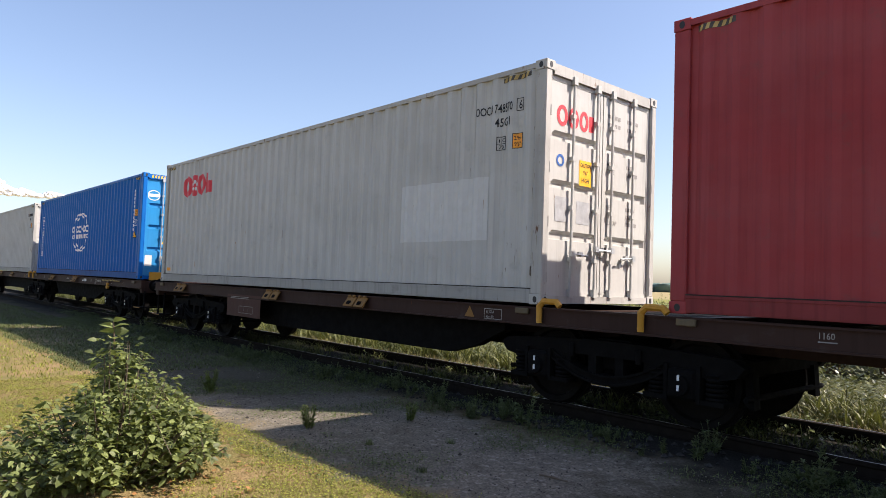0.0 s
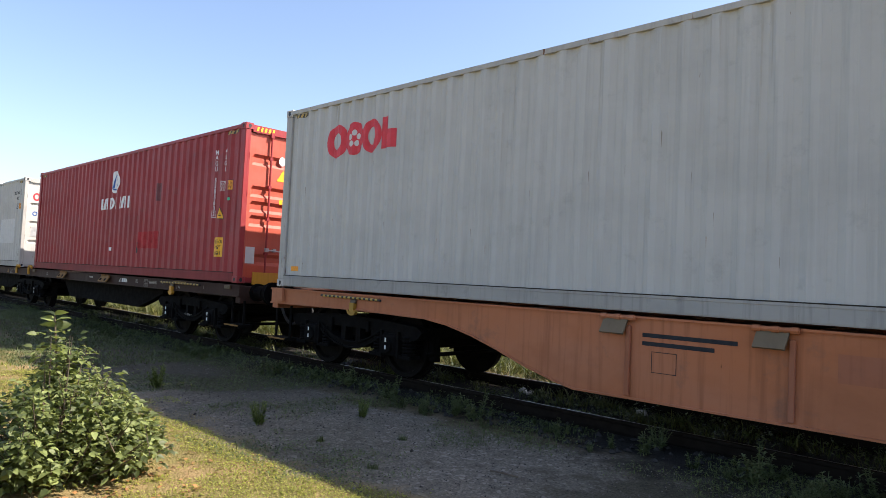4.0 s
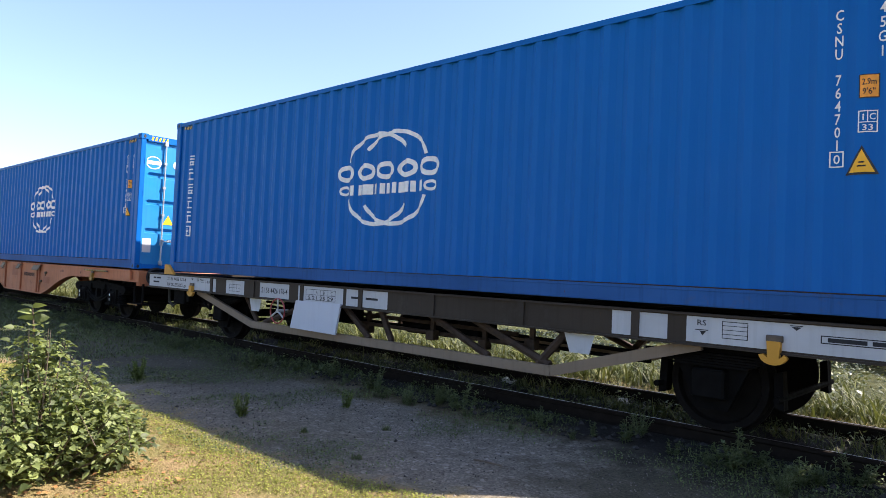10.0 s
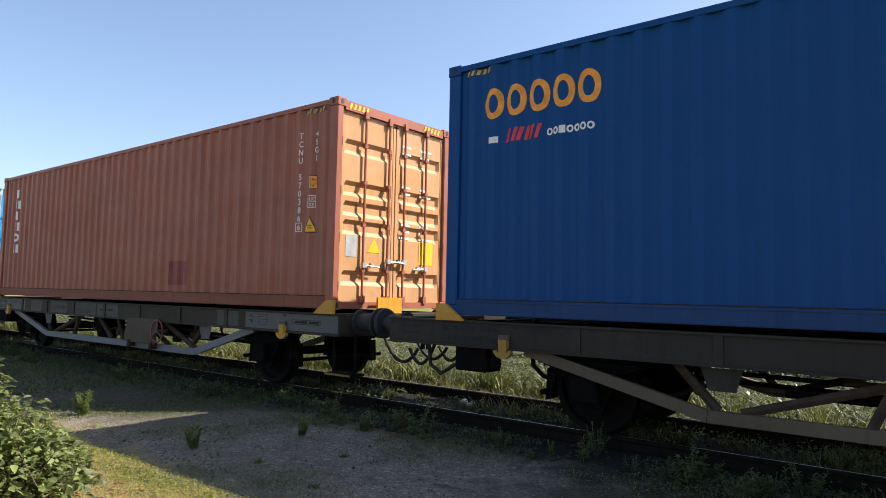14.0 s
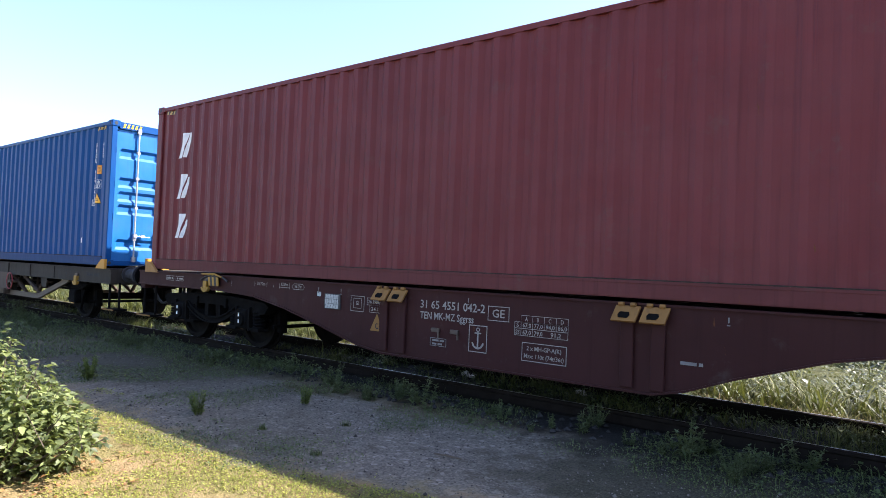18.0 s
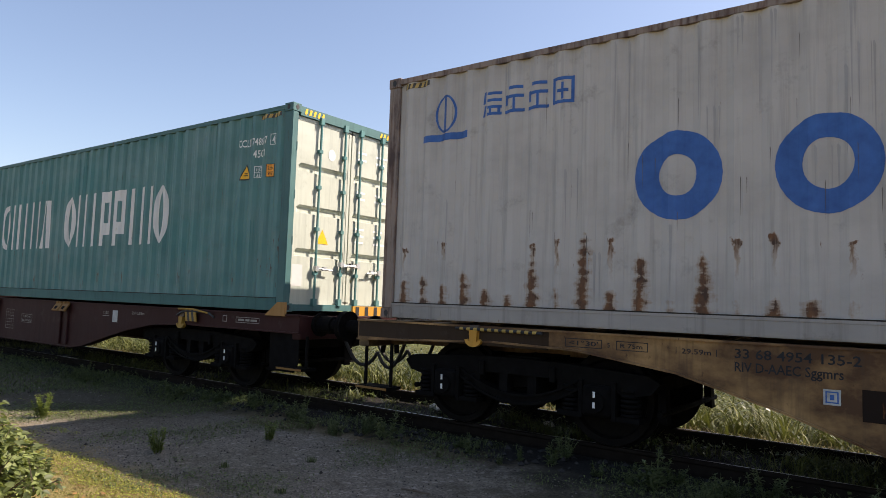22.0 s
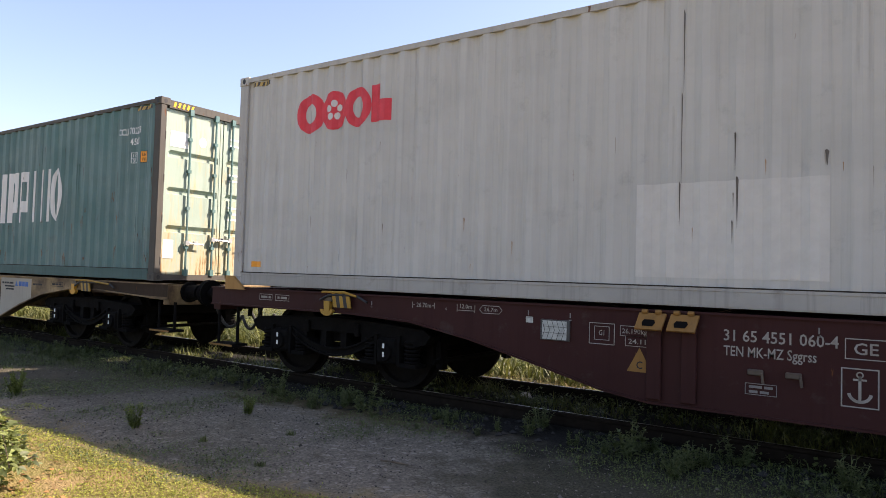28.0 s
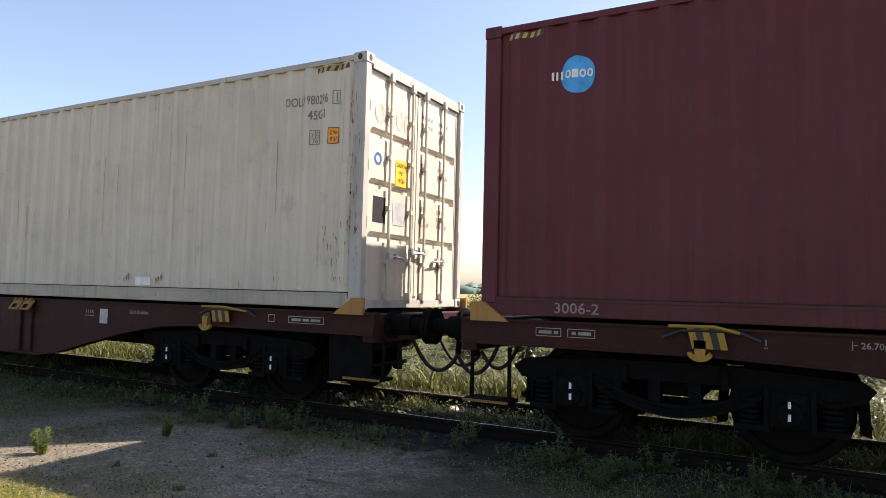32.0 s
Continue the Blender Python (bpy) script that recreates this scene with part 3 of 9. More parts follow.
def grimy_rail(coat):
    """The coat of a bottom rail: the container's colour made darker and browner, with rust along its edges."""
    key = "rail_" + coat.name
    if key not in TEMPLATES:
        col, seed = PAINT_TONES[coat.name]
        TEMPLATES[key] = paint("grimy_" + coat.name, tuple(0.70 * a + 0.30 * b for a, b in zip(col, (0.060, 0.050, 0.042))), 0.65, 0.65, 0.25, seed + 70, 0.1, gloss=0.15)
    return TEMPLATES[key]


def container(label, coat, door_kind, frame_coat=None, bar_coat=None, group="containers on the train", door_coat=None, side_coat=None, header_stripes=True, header_coat=None):
    """A forty-foot high container with corrugated sides and a pair of doors on its right-hand end."""
    c = thing("shipping_container", label, "container", group)
    fc = frame_coat or coat
    bc = bar_coat or coat
    dc = door_coat or coat
    share("side_panel", coated("side_near", lambda: side_bm(False), side_coat or coat), c)
    share("side_panel", coated("side_far", lambda: side_bm(True), coat), c)
    share("roof_panel", coated("roof", roof_bm, coat), c)
    # thin dark strip added along the top of the bottom rail
    share("dark_strip", coated("dark_strip", lambda: simple_box(0.17, LEN - 0.17, -H2 + 0.003, -H2 + 0.05, 0.1785, 0.190), SEAM_LINE), c)
    share("front_wall", coated("front", lambda: simple_box(0.04, 0.08, -H2 + 0.1, H2 - 0.1, 0.12, 2.82), coat), c)
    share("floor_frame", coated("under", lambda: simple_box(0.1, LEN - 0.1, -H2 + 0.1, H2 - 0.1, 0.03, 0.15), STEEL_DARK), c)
    for s, tag in ((-1, "near"), (1, "far")):
        ya, yb = sorted((s * (H2 - 0.004), s * (H2 - 0.064)))
        share("top_rail", coated("top_rail" + tag, lambda: simple_box(0.17, LEN - 0.17, ya, yb, 2.812, 2.874), fc), c)
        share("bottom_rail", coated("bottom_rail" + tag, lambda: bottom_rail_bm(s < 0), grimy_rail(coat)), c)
        for x0, x1, end in ((0.006, 0.17, "front"), (LEN - 0.17, LEN - 0.006, "door")):
            ya, yb = sorted((s * (H2 - 0.005), s * (H2 - 0.12)))
            share("corner_post", coated("post" + tag + end, lambda: simple_box(x0, x1, ya, yb, 0.115, 2.782, bevel=0.012), fc), c)
    share("end_rail", coated("front_top", lambda: simple_box(0.01, 0.07, -H2 + 0.16, H2 - 0.16, 2.80, 2.874), fc), c)
    share("end_rail", coated("front_low", lambda: simple_box(0.01, 0.07, -H2 + 0.16, H2 - 0.16, 0.02, 0.13), fc), c)
    share("door_header", coated("header", lambda: simple_box(LEN - 0.10, LEN - 0.012, -H2 + 0.16, H2 - 0.16, 2.745, 2.874), header_coat or fc), c)
    share("door_sill", coated("sill", lambda: simple_box(LEN - 0.10, LEN - 0.012, -H2 + 0.16, H2 - 0.16, 0.015, 0.105), header_coat or fc), c)
    cast = coated("casting", lambda: casting_bm(1, 1), fc)
    side_hole, end_hole = coated("side_hole", lambda: hole_bm("side"), BLACK), coated("end_hole", lambda: hole_bm("end"), BLACK)
    for x in (0.0, LEN - 0.178):
        for y in (-H2, H2 - 0.162):
            for z in (0.0, HGT - 0.118):
                o = share("corner_casting", cast, c, at=pose(x, y, z))
                if y < 0:
                    share("casting_hole_mark", side_hole, o)
                if x > 1:
                    share("casting_hole_mark", end_hole, o)
    for left in (True, False):
        d = share("door", coated("door" + door_kind + str(left), lambda: door_bm(door_kind, left), dc), c)
        for y in ((-0.66, -0.17) if left else (0.17, 0.66)):
            b = share("locking_bar", coated("bar%.2f" % y, lambda: lock_bar_bm(y), bc), d)
            share("handle", coated("handle%.2f" % y, lambda: handle_bm(y, 0.62 if abs(y) > 0.4 else 0.70, 1 if y < 0 else -1), GALV), d)
        for z in (0.32, 0.98, 1.62, 2.30):
            y, way = (-1.135, -1) if left else (1.135, 1)
            share("hinge", coated("hinge%d%.2f" % (way, z), lambda: hinge_bm(y, z, way), fc), d)
    for x0, x1 in ((0.24, 0.62), (LEN - 0.72, LEN - 0.24)):
        side_decal(c, "warning_stripe", rect(x0, x1, 2.735, 2.795), FADED_BLACK)
        side_decal(c, "warning_stripe", hazard(x0 + 0.01, x1 - 0.01, 2.737, 2.793), FADED_YELLOW).location.y = -0.002
    stripes_yellow = [[(y, z) for y, z in q] for q in hazard(0.22, 0.62, 2.77, 2.85, 5) + hazard(1.80, 2.2, 2.77, 2.85, 5)]
    if header_stripes:
        door_decal(c, "door_stripe", stripes_yellow, YELLOW_LABEL, out=0.0475)
    return c


def marks_high(c, number, code, ink):
    """Owner's number in one row with the size code beneath, as on the grey boxes."""
    if number:
        main, check = number.rsplit(" ", 1) if number[-2] == " " else (number, "")
        side_decal(c, "container_number", fitted(main, 11.02, 11.66 if len(main) == 11 else 11.62, 2.37, 0.11), ink)
        if check:
            side_decal(c, "check_digit", letters(check, 11.735, 2.37, 0.11, 0.8) + frame_box(11.71, 11.81, 2.345, 2.505, 0.008), ink)
    else:
        side_decal(c, "container_number", word_blocks(11.02, 11.80, 2.37, 2.48, "bbbb jjjjjj"), ink)
    side_decal(c, "size_code", fitted(code, 11.37, 11.62, 2.19, 0.11), ink)
    plate_marks(c, 11.40, 1.89, 11.68, 1.89, ink, "33" if ink == WHITE_MARK else "70")


def plate_marks(c, x_i, z_i, x_o, z_o, ink, low="33"):
    side_decal(c, "height_label", rect(x_o - 0.008, x_o + 0.128, z_o - 0.008, z_o + 0.182), BLACK)
    side_decal(c, "height_field", rect(x_o, x_o + 0.12, z_o, z_o + 0.174), ORANGE_MARK, "orange height label").location.y = -0.0015
    side_decal(c, "height_figure", fitted("2.9m", x_o + 0.014, x_o + 0.106, z_o + 0.098, 0.05) + fitted("9'6\"", x_o + 0.018, x_o + 0.10, z_o + 0.022, 0.05), DARK_MARK).location.y = -0.003
    side_decal(c, "approval_mark", frame_box(x_i, x_i + 0.13, z_i, z_i + 0.174, 0.009) + rect(x_i + 0.009, x_i + 0.121, z_i + 0.078, z_i + 0.085) + rect(x_i + 0.061, x_i + 0.068, z_i + 0.085, z_i + 0.165) +
               fitted("i", x_i + 0.030, x_i + 0.042, z_i + 0.10, 0.052) + fitted("C", x_i + 0.076, x_i + 0.114, z_i + 0.10, 0.052) + fitted(low, x_i + 0.030, x_i + 0.10, z_i + 0.017, 0.048), ink)


def triangle_sign(c, x, z, w=0.22, h=0.21):
    side_decal(c, "warning_triangle", [[(x - 0.015, z - 0.012), (x + w + 0.015, z - 0.012), (x + w / 2, z + h + 0.02)]], BLACK)
    t = side_decal(c, "warning_field", [[(x + 0.012, z + 0.006), (x + w - 0.012, z + 0.006), (x + w / 2, z + h - 0.012)]], YELLOW_LABEL, "yellow warning field")
    t.location.y = -0.002
    side_decal(c, "warning_line", rect(x + 0.07, x + w - 0.07, z + 0.05, z + 0.062) + rect(x + 0.08, x + w - 0.08, z + 0.08, z + 0.092), DARK_MARK).location.y = -0.004


def upright_marks(c, number, check, ink, x_n=11.47, x_c=11.77, gap=1.21):
    """Owner's number and size code, character under character."""
    if not number:
        side_decal(c, "container_number", [q for k in range(11) for q in rect(x_n - 0.03, x_n + 0.03, 2.40 - 0.107 * k, 2.48 - 0.107 * k)], ink)
        return
    side_decal(c, "container_number", letters(number, x_n, 2.40, 0.088, 0.72, True, gap), ink)
    n = 2.40 - len(number) * 0.088 * gap
    side_decal(c, "check_digit", frame_box(x_n - 0.05, x_n + 0.05, n - 0.03, n + 0.10, 0.010) + letters(check, x_n, n, 0.075, 0.95, True), ink)
    side_decal(c, "size_code", letters("45G1", x_c, 2.40, 0.088, 0.72, True, 1.3), ink)


def caution(c, x, z, lines):
    side_decal(c, "caution_sign", rect(x, x + 0.32, z, z + 0.36), YELLOW_LABEL, "yellow caution label")
    n = len(lines)
    out = []
    for k, s in enumerate(lines):
        h = 0.32 / n
        w = min(0.27, 0.042 * len(s))
        out += fitted(s, x + 0.16 - w / 2, x + 0.16 + w / 2, z + 0.035 + (n - 1 - k) * h, h * 0.68)
    side_decal(c, "caution_text", out, DARK_MARK).location.y = -0.0052


def globe(x0, x1, z0, z1):
    """A globe of arcs round two rows of plain shapes."""
    cx, cz, rx, rz = (x0 + x1) / 2, (z0 + z1) / 2, (x1 - x0) / 2, (z1 - z0) / 2
    t = 0.055
    one = band(cx - 0.16 * rx, cz + 0.30 * rz, 0.62 * rx, 0.70 * rz, t, 30, 170) + band(cx - 0.16 * rx, cz - 0.25 * rz, 0.62 * rx, 0.75 * rz, t, 192, 335)
    two = band(cx + 0.16 * rx, cz + 0.30 * rz, 0.62 * rx, 0.70 * rz, t, 10, 150) + band(cx + 0.16 * rx, cz - 0.25 * rz, 0.62 * rx, 0.75 * rz, t, 205, 348)
    return two, one + word_blocks(x0, x1, cz - 0.02 * rz, cz + 0.36 * rz, "ooooo") + word_blocks(x0 + 0.06 * rx, x1 - 0.06 * rx, cz - 0.32 * rz, cz - 0.10 * rz, "objbbjbo")


def petals(x, z):
    out = []
    for k in range(5):
        a = radians(90 + 72 * k)
        out += oval(x + 0.082 * math.cos(a), z + 0.088 * math.sin(a), 0.044, 0.046, 10)
    return out


def red_logo(c, x0=1.16):
    """Two rings, a disc with a pale flower and a block, in red."""
    z = 2.24
    for cx, rx, rz, t in ((0.245, 0.235, 0.255, 0.125), (1.05, 0.205, 0.245, 0.115)):
        side_decal(c, "logo_ring", band(x0 + cx, z, rx, rz, t), RED_MARK, "red ring")
    side_decal(c, "logo_disc", oval(x0 + 0.655, z, 0.225, 0.245), RED_MARK, "red disc").location.y = -0.0012
    side_decal(c, "logo_block", rect(x0 + 1.255, x0 + 1.56, z - 0.21, z + 0.05) + rect(x0 + 1.255, x0 + 1.40, z + 0.05, z + 0.24), RED_MARK, "red block")
    side_decal(c, "logo_flower", petals(x0 + 0.655, z), PALE_PATCH).location.y = -0.0028


def red_door_logo(c, dark=False, ink=None):
    door_decal(c, "door_logo", band(0.38, 2.29, 0.105, 0.13, 0.05) + band(0.60, 2.29, 0.105, 0.13, 0.05) + band(0.815, 2.29, 0.09, 0.13, 0.05) +
               rect(0.92, 1.02, 2.18, 2.38), ink or RED_MARK)
    door_decal(c, "door_label", rect(0.74, 0.99, 1.48, 1.80), YELLOW_LABEL, "yellow caution label")
    door_decal(c, "door_label_text", fitted("CAUTION", 0.76, 0.97, 1.715, 0.05) + fitted("9'6\"", 0.82, 0.91, 1.62, 0.055) + fitted("HIGH", 0.79, 0.94, 1.525, 0.055), DARK_MARK, out=0.006)
    door_decal(c, "door_plate", rect(0.28, 0.54, 1.00, 1.30), DARK_MARK if dark else PLATE_GREY)
    door_decal(c, "door_plate", rect(0.70, 0.97, 1.00, 1.28), PLATE_GREY)
    door_decal(c, "door_badge", band(0.36, 1.74, 0.075, 0.075, 0.03), BLUE_MARK)
    door_bars(c, DARK_MARK, True)


def door_bars(c, ink, words=False):
    """Rows of small print on the right-hand leaf; on some doors the headings can be read."""
    out = []
    for k, z in enumerate((2.44, 2.33, 1.82, 1.72, 1.25, 1.15, 1.05)):
        if words and k > 1:
            out += fitted(("MGW", "TARE", "NET", "", "CU.CAP")[k - 2], 1.33, 1.33 + (0.15, 0.17, 0.12, 0.1, 0.24)[k - 2], z - 0.01, 0.06) if k != 5 else []
        elif k > 1:
            out += rect(1.36, 1.56, z, z + 0.032)
        else:
            out += bars(1.34, 1.62, z, 0.05, 1, 1, 1, 1) if words else rect(1.36, 1.56, z, z + 0.032)
        out += bars(1.78, 2.04 - 0.05 * (k % 3), z, 0.05 if words else 0.032, 2, 2)
    door_decal(c, "door_print", out, FAINT_PRINT if ink == DARK_MARK else ink)


def door_small(c, ink, tri=True):
    door_decal(c, "door_paper", rect(0.13, 0.35, 0.36, 0.66), PALE_PATCH)
    if tri:
        door_decal(c, "door_triangle", [[(0.58, 0.98), (0.82, 0.98), (0.70, 1.19)]], YELLOW_LABEL)
    door_bars(c, ink)
    door_decal(c, "door_badge", oval(0.82, 2.3, 0.07, 0.085, 16), ink)


DRIP_LAYERS = {}


def drips(c, spots, material, name="rust_streak"):
    """Run-down streaks on the side, each at its own place."""
    out = []
    for x, z, h, w in spots:
        z = max(z, 0.24)
        h = min(h, z - 0.195) if x < 11.97 else h
        out.append([(x - w * 0.5, z), (x - w * 0.1, z + min(0.012, 0.1 * h)), (x + w * 0.5, z - 0.04 * h), (x + w * 0.3, z - 0.35 * h), (x + w * 0.2, z - 0.75 * h), (x + w * 0.05, z - h), (x - w * 0.15, z - h * 0.7), (x - w * 0.3, z - 0.3 * h)])
    DRIP_LAYERS[c.name] = DRIP_LAYERS.get(c.name, 0) + 1
    ob = tagged(side_decal(c, name, out, material, layered=True), kind="stuff")
    ob.location.y = 0.0028 if name == "stain" else -0.0032 - 0.00047 * DRIP_LAYERS[c.name]


GREY_A = paint("grey_container_paint", (0.465, 0.463, 0.437), 0.5, 0.30, 0.12, 1)
GREY_B = paint("pale_container_paint", (0.55, 0.512, 0.428), 0.5, 0.38, 0.20, 2)
GREY_C = paint("rusty_white_container_paint", (0.455, 0.437, 0.415), 0.55, 0.55, 0.20, 4)
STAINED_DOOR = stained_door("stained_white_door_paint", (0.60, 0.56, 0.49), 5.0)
GREY_RUSTED = ridge_rusted(paint("rust_run_white_container_side", (0.455, 0.437, 0.415), 0.55, 0.55, 0.15, 4), W0, PITCH, 7.0)
BROWN_FRAME = rust_streaked("rust_brown_frame", (0.36, 0.32, 0.28), 36.0)
GREY_FRAME = paint("worn_grey_frame", (0.42, 0.41, 0.38), 0.55, 0.5, 0.7, 8)
RUST_FRAME = paint("rusted_frame", (0.075, 0.07, 0.06), 0.7, 0.5, 0.8, 9)
TEAL_FRAME = paint("worn_teal_frame", (0.055, 0.145, 0.145), 0.6, 0.5, 0.5, 33)
RED_A = paint("red_container_paint", (0.305, 0.036, 0.040), 0.5, 0.45, 0.08, 6, 0.32, gloss=0.22)
BLUE_A = paint("blue_container_paint", (0.001, 0.113, 0.40), 0.42, 0.07, 0.0, 7, 0.03, gloss=0.12)
NAVY = paint("navy_container_paint", (0.003, 0.057, 0.20), 0.45, 0.12, 0.03, 10, 0.08, gloss=0.14)
BROWN = paint("orange_brown_container_paint", (0.315, 0.098, 0.057), 0.5, 0.45, 0.12, 11, 0.4)
MAROON = paint("maroon_container_paint", (0.137, 0.027, 0.030), 0.48, 0.45, 0.06, 12, 0.25, gloss=0.18)
MAROON_DARK = paint("dark_maroon_container_paint", (0.108, 0.0245, 0.034), 0.48, 0.3, 0.1, 13, 0.25, gloss=0.18)
TEAL = paint("teal_container_paint", (0.064, 0.203, 0.200), 0.52, 0.5, 0.2, 14, 0.9)
TEAL_DARK = paint("worn_green_container_paint", (0.082, 0.176, 0.172), 0.55, 0.45, 0.25, 15, 0.9)
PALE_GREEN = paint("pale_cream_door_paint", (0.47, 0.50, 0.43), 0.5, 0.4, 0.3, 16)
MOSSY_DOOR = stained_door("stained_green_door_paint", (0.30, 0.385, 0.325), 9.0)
RUST_RUN = simple("rust_run", (0.085, 0.042, 0.020), 0.85, 0, 0.55)
FAINT_RUN = simple("faint_dirt_run", (0.25, 0.225, 0.185), 0.85, 0, 0.3)
FAINT_PRINT = simple("faded_print", (0.24, 0.23, 0.22), 0.7)
CHALK = simple("faint_chalk", (0.24, 0.17, 0.175), 0.9, 0, 0.4, 30)
FADED_INK = simple("faded_grey_print", (0.16, 0.155, 0.15), 0.7)
FADED_BLACK = simple("faded_black_stripe", (0.06, 0.055, 0.05), 0.7)
FADED_YELLOW = simple("faded_yellow_stripe", (0.46, 0.33, 0.12), 0.7)
# brighter copies of the side paints: sunlight on the door ends is in the colour
RED_DOOR = paint("sunlit_red_door", (0.49, 0.082, 0.044), 0.5, 0.35, 0.1, 41, 0.5)
TAN_DOOR = paint("sunlit_tan_door", (0.50, 0.26, 0.105), 0.5, 0.35, 0.1, 42, 0.5)
PINK_DOOR = paint("sunlit_maroon_door", (0.215, 0.062, 0.053), 0.5, 0.35, 0.1, 43, 0.5)
NAVY_DOOR = paint("sunlit_navy_door", (0.008, 0.135, 0.40), 0.45, 0.25, 0.0, 52, 0.2)
BLUE_DOOR = paint("sunlit_blue_door", (0.006, 0.21, 0.49), 0.45, 0.2, 0.0, 44, 0.2)
FADED_RED = simple("faded_red_print", (0.56, 0.40, 0.34), 0.7)
SEAM_LINE = simple("dark_seam_line", (0.035, 0.030, 0.025), 0.9, 0, 0.5, 14, 0.1)
RUST_BRIGHT = simple("orange_rust_run", (0.17, 0.082, 0.033), 0.85, 0, 0.5)
RUST_FAINT = simple("faint_rust", (0.30, 0.17, 0.07), 0.85, 0, 0.4)
DIRT_RUN = simple("dirt_run", (0.10, 0.09, 0.08), 0.85, 0, 0.4)
PATCH_FAINT = simple("faint_grey_patch", (0.515, 0.507, 0.478), 0.5, 0, 0.06)
PATCH_BRIGHT = simple("bright_red_patch", (0.35, 0.024, 0.028), 0.6, gloss=0.2)
PATCH_RED = simple("fresh_red_patch", (0.20, 0.022, 0.022), 0.5)
PATCH_DARK = simple("dark_red_patch", (0.12, 0.02, 0.025), 0.6)


def stains(c, seed, n, col, x0=0.3, x1=11.9):
    """Broad faint run-down stains a shade darker than the paint."""
    key = "stain_%.2f_%.2f_%.2f" % col
    if key not in TEMPLATES:
        TEMPLATES[key] = simple("faint_stain", col, 0.6, 0, 0.08, 6, 0.3)
    r = random.Random(seed)
    spots = []
    for _ in range(n):
        x, z = r.uniform(x0, x1), r.choice((2.78, r.uniform(0.6, 2.7)))
        for k in range(r.randint(1, 3)):
            spots.append((x + r.uniform(-0.10, 0.10), z, r.uniform(0.2, 1.1), r.uniform(0.006, 0.030)))
    drips(c, spots, TEMPLATES[key], "stain")


def post_scuffs(c, seed, material):
    """Scrapes and rust runs on the right-hand corner post and beside it."""
    r = random.Random(seed)
    drips(c, [(r.uniform(11.98, 12.15), r.uniform(0.35, 2.5), r.uniform(0.03, 0.16), r.uniform(0.005, 0.013)) for _ in range(13)] +
          [(r.uniform(11.55, 11.98), r.uniform(0.3, 1.0), r.uniform(0.04, 0.12), r.uniform(0.006, 0.016)) for _ in range(8)], material, "scuff")


def random_drips(n, x0, x1, z0, z1, seed, tall=0.25, wide=0.018):
    r = random.Random(seed)
    return [(r.uniform(x0, x1), r.uniform(z0, z1), r.uniform(0.3, 1.0) * tall, r.uniform(0.4, 1.0) * wide) for _ in range(n)]


def ridge_rust(c, seed, z, share_, tall):
    """Rust that runs down from knocks on the outer ridges of the side."""
    r = random.Random(seed)
    out = [], []
    for i in range(WAVES):
        if r.random() < share_:
            x = W0 + (i + r.uniform(0.45, 0.72)) * PITCH
            top, h = z + r.uniform(-0.12, 0.10), tall * r.uniform(0.35, 1.2)
            for k in range(r.randint(3, 8)):
                out[k % 2].append((x + r.uniform(-0.032, 0.032), top + r.uniform(-0.35, 0.35) * h, h * r.uniform(0.5, 1.8), r.uniform(0.004, 0.011)))
    drips(c, out[0], RUST_RUN)
    drips(c, out[1], RUST_BRIGHT)


def grey_box(label, number, coat, seed, patch=None, dark=False):
    c = container(label, coat, "ledge", GREY_FRAME, header_stripes=False)
    red_logo(c)
    marks_high(c, number, "45G1", FADED_INK if coat == GREY_B else DARK_MARK)
    red_door_logo(c, dark, FADED_RED if coat == GREY_B else None)
    side_decal(c, "small_label", rect(0.38, 0.53, 0.26, 0.335), ORANGE_MARK)
    if patch:
        side_decal(c, "repaint_patch", rect(*patch), PALE_PATCH if seed == 21 else PATCH_FAINT, "paler repainted patch")
    drips(c, random_drips(20, 0.4, 11.8, 0.25, 1.9, seed, 0.22, 0.012), FAINT_RUN, "dirt_streak")
    drips(c, random_drips(10, 0.4, 11.8, 0.2, 1.3, seed + 50, 0.16, 0.012), RUST_FAINT)
    post_scuffs(c, seed, RUST_FAINT if coat == GREY_B else FAINT_RUN)
    return c


def blue_box(label, number, check):
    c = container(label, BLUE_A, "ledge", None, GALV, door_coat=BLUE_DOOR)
    two, one = globe(5.08, 7.13, 0.80, 2.09)
    side_decal(c, "logo_globe", one, WHITE_MARK, "white globe of arcs and plain shapes")
    side_decal(c, "logo_arc", two, WHITE_MARK).location.y = -0.002
    split_decal(c, "painted_stroke", [q for k in range(6) for q in strokes(0.54, 0.72, 2.02 - 0.27 * k, 2.23 - 0.27 * k, (1, 2, 1, 2, 2, 0)[k])], WHITE_MARK)
    upright_marks(c, number, check, WHITE_MARK)
    plate_marks(c, 11.62, 1.46, 11.63, 1.74, WHITE_MARK)
    triangle_sign(c, 11.55, 1.14, 0.20, 0.20)
    door_small(c, WHITE_MARK)
    door_decal(c, "door_logo", band(0.32, 2.30, 0.17, 0.14, 0.02) + rect(0.16, 0.48, 2.26, 2.34), WHITE_MARK)
    return c


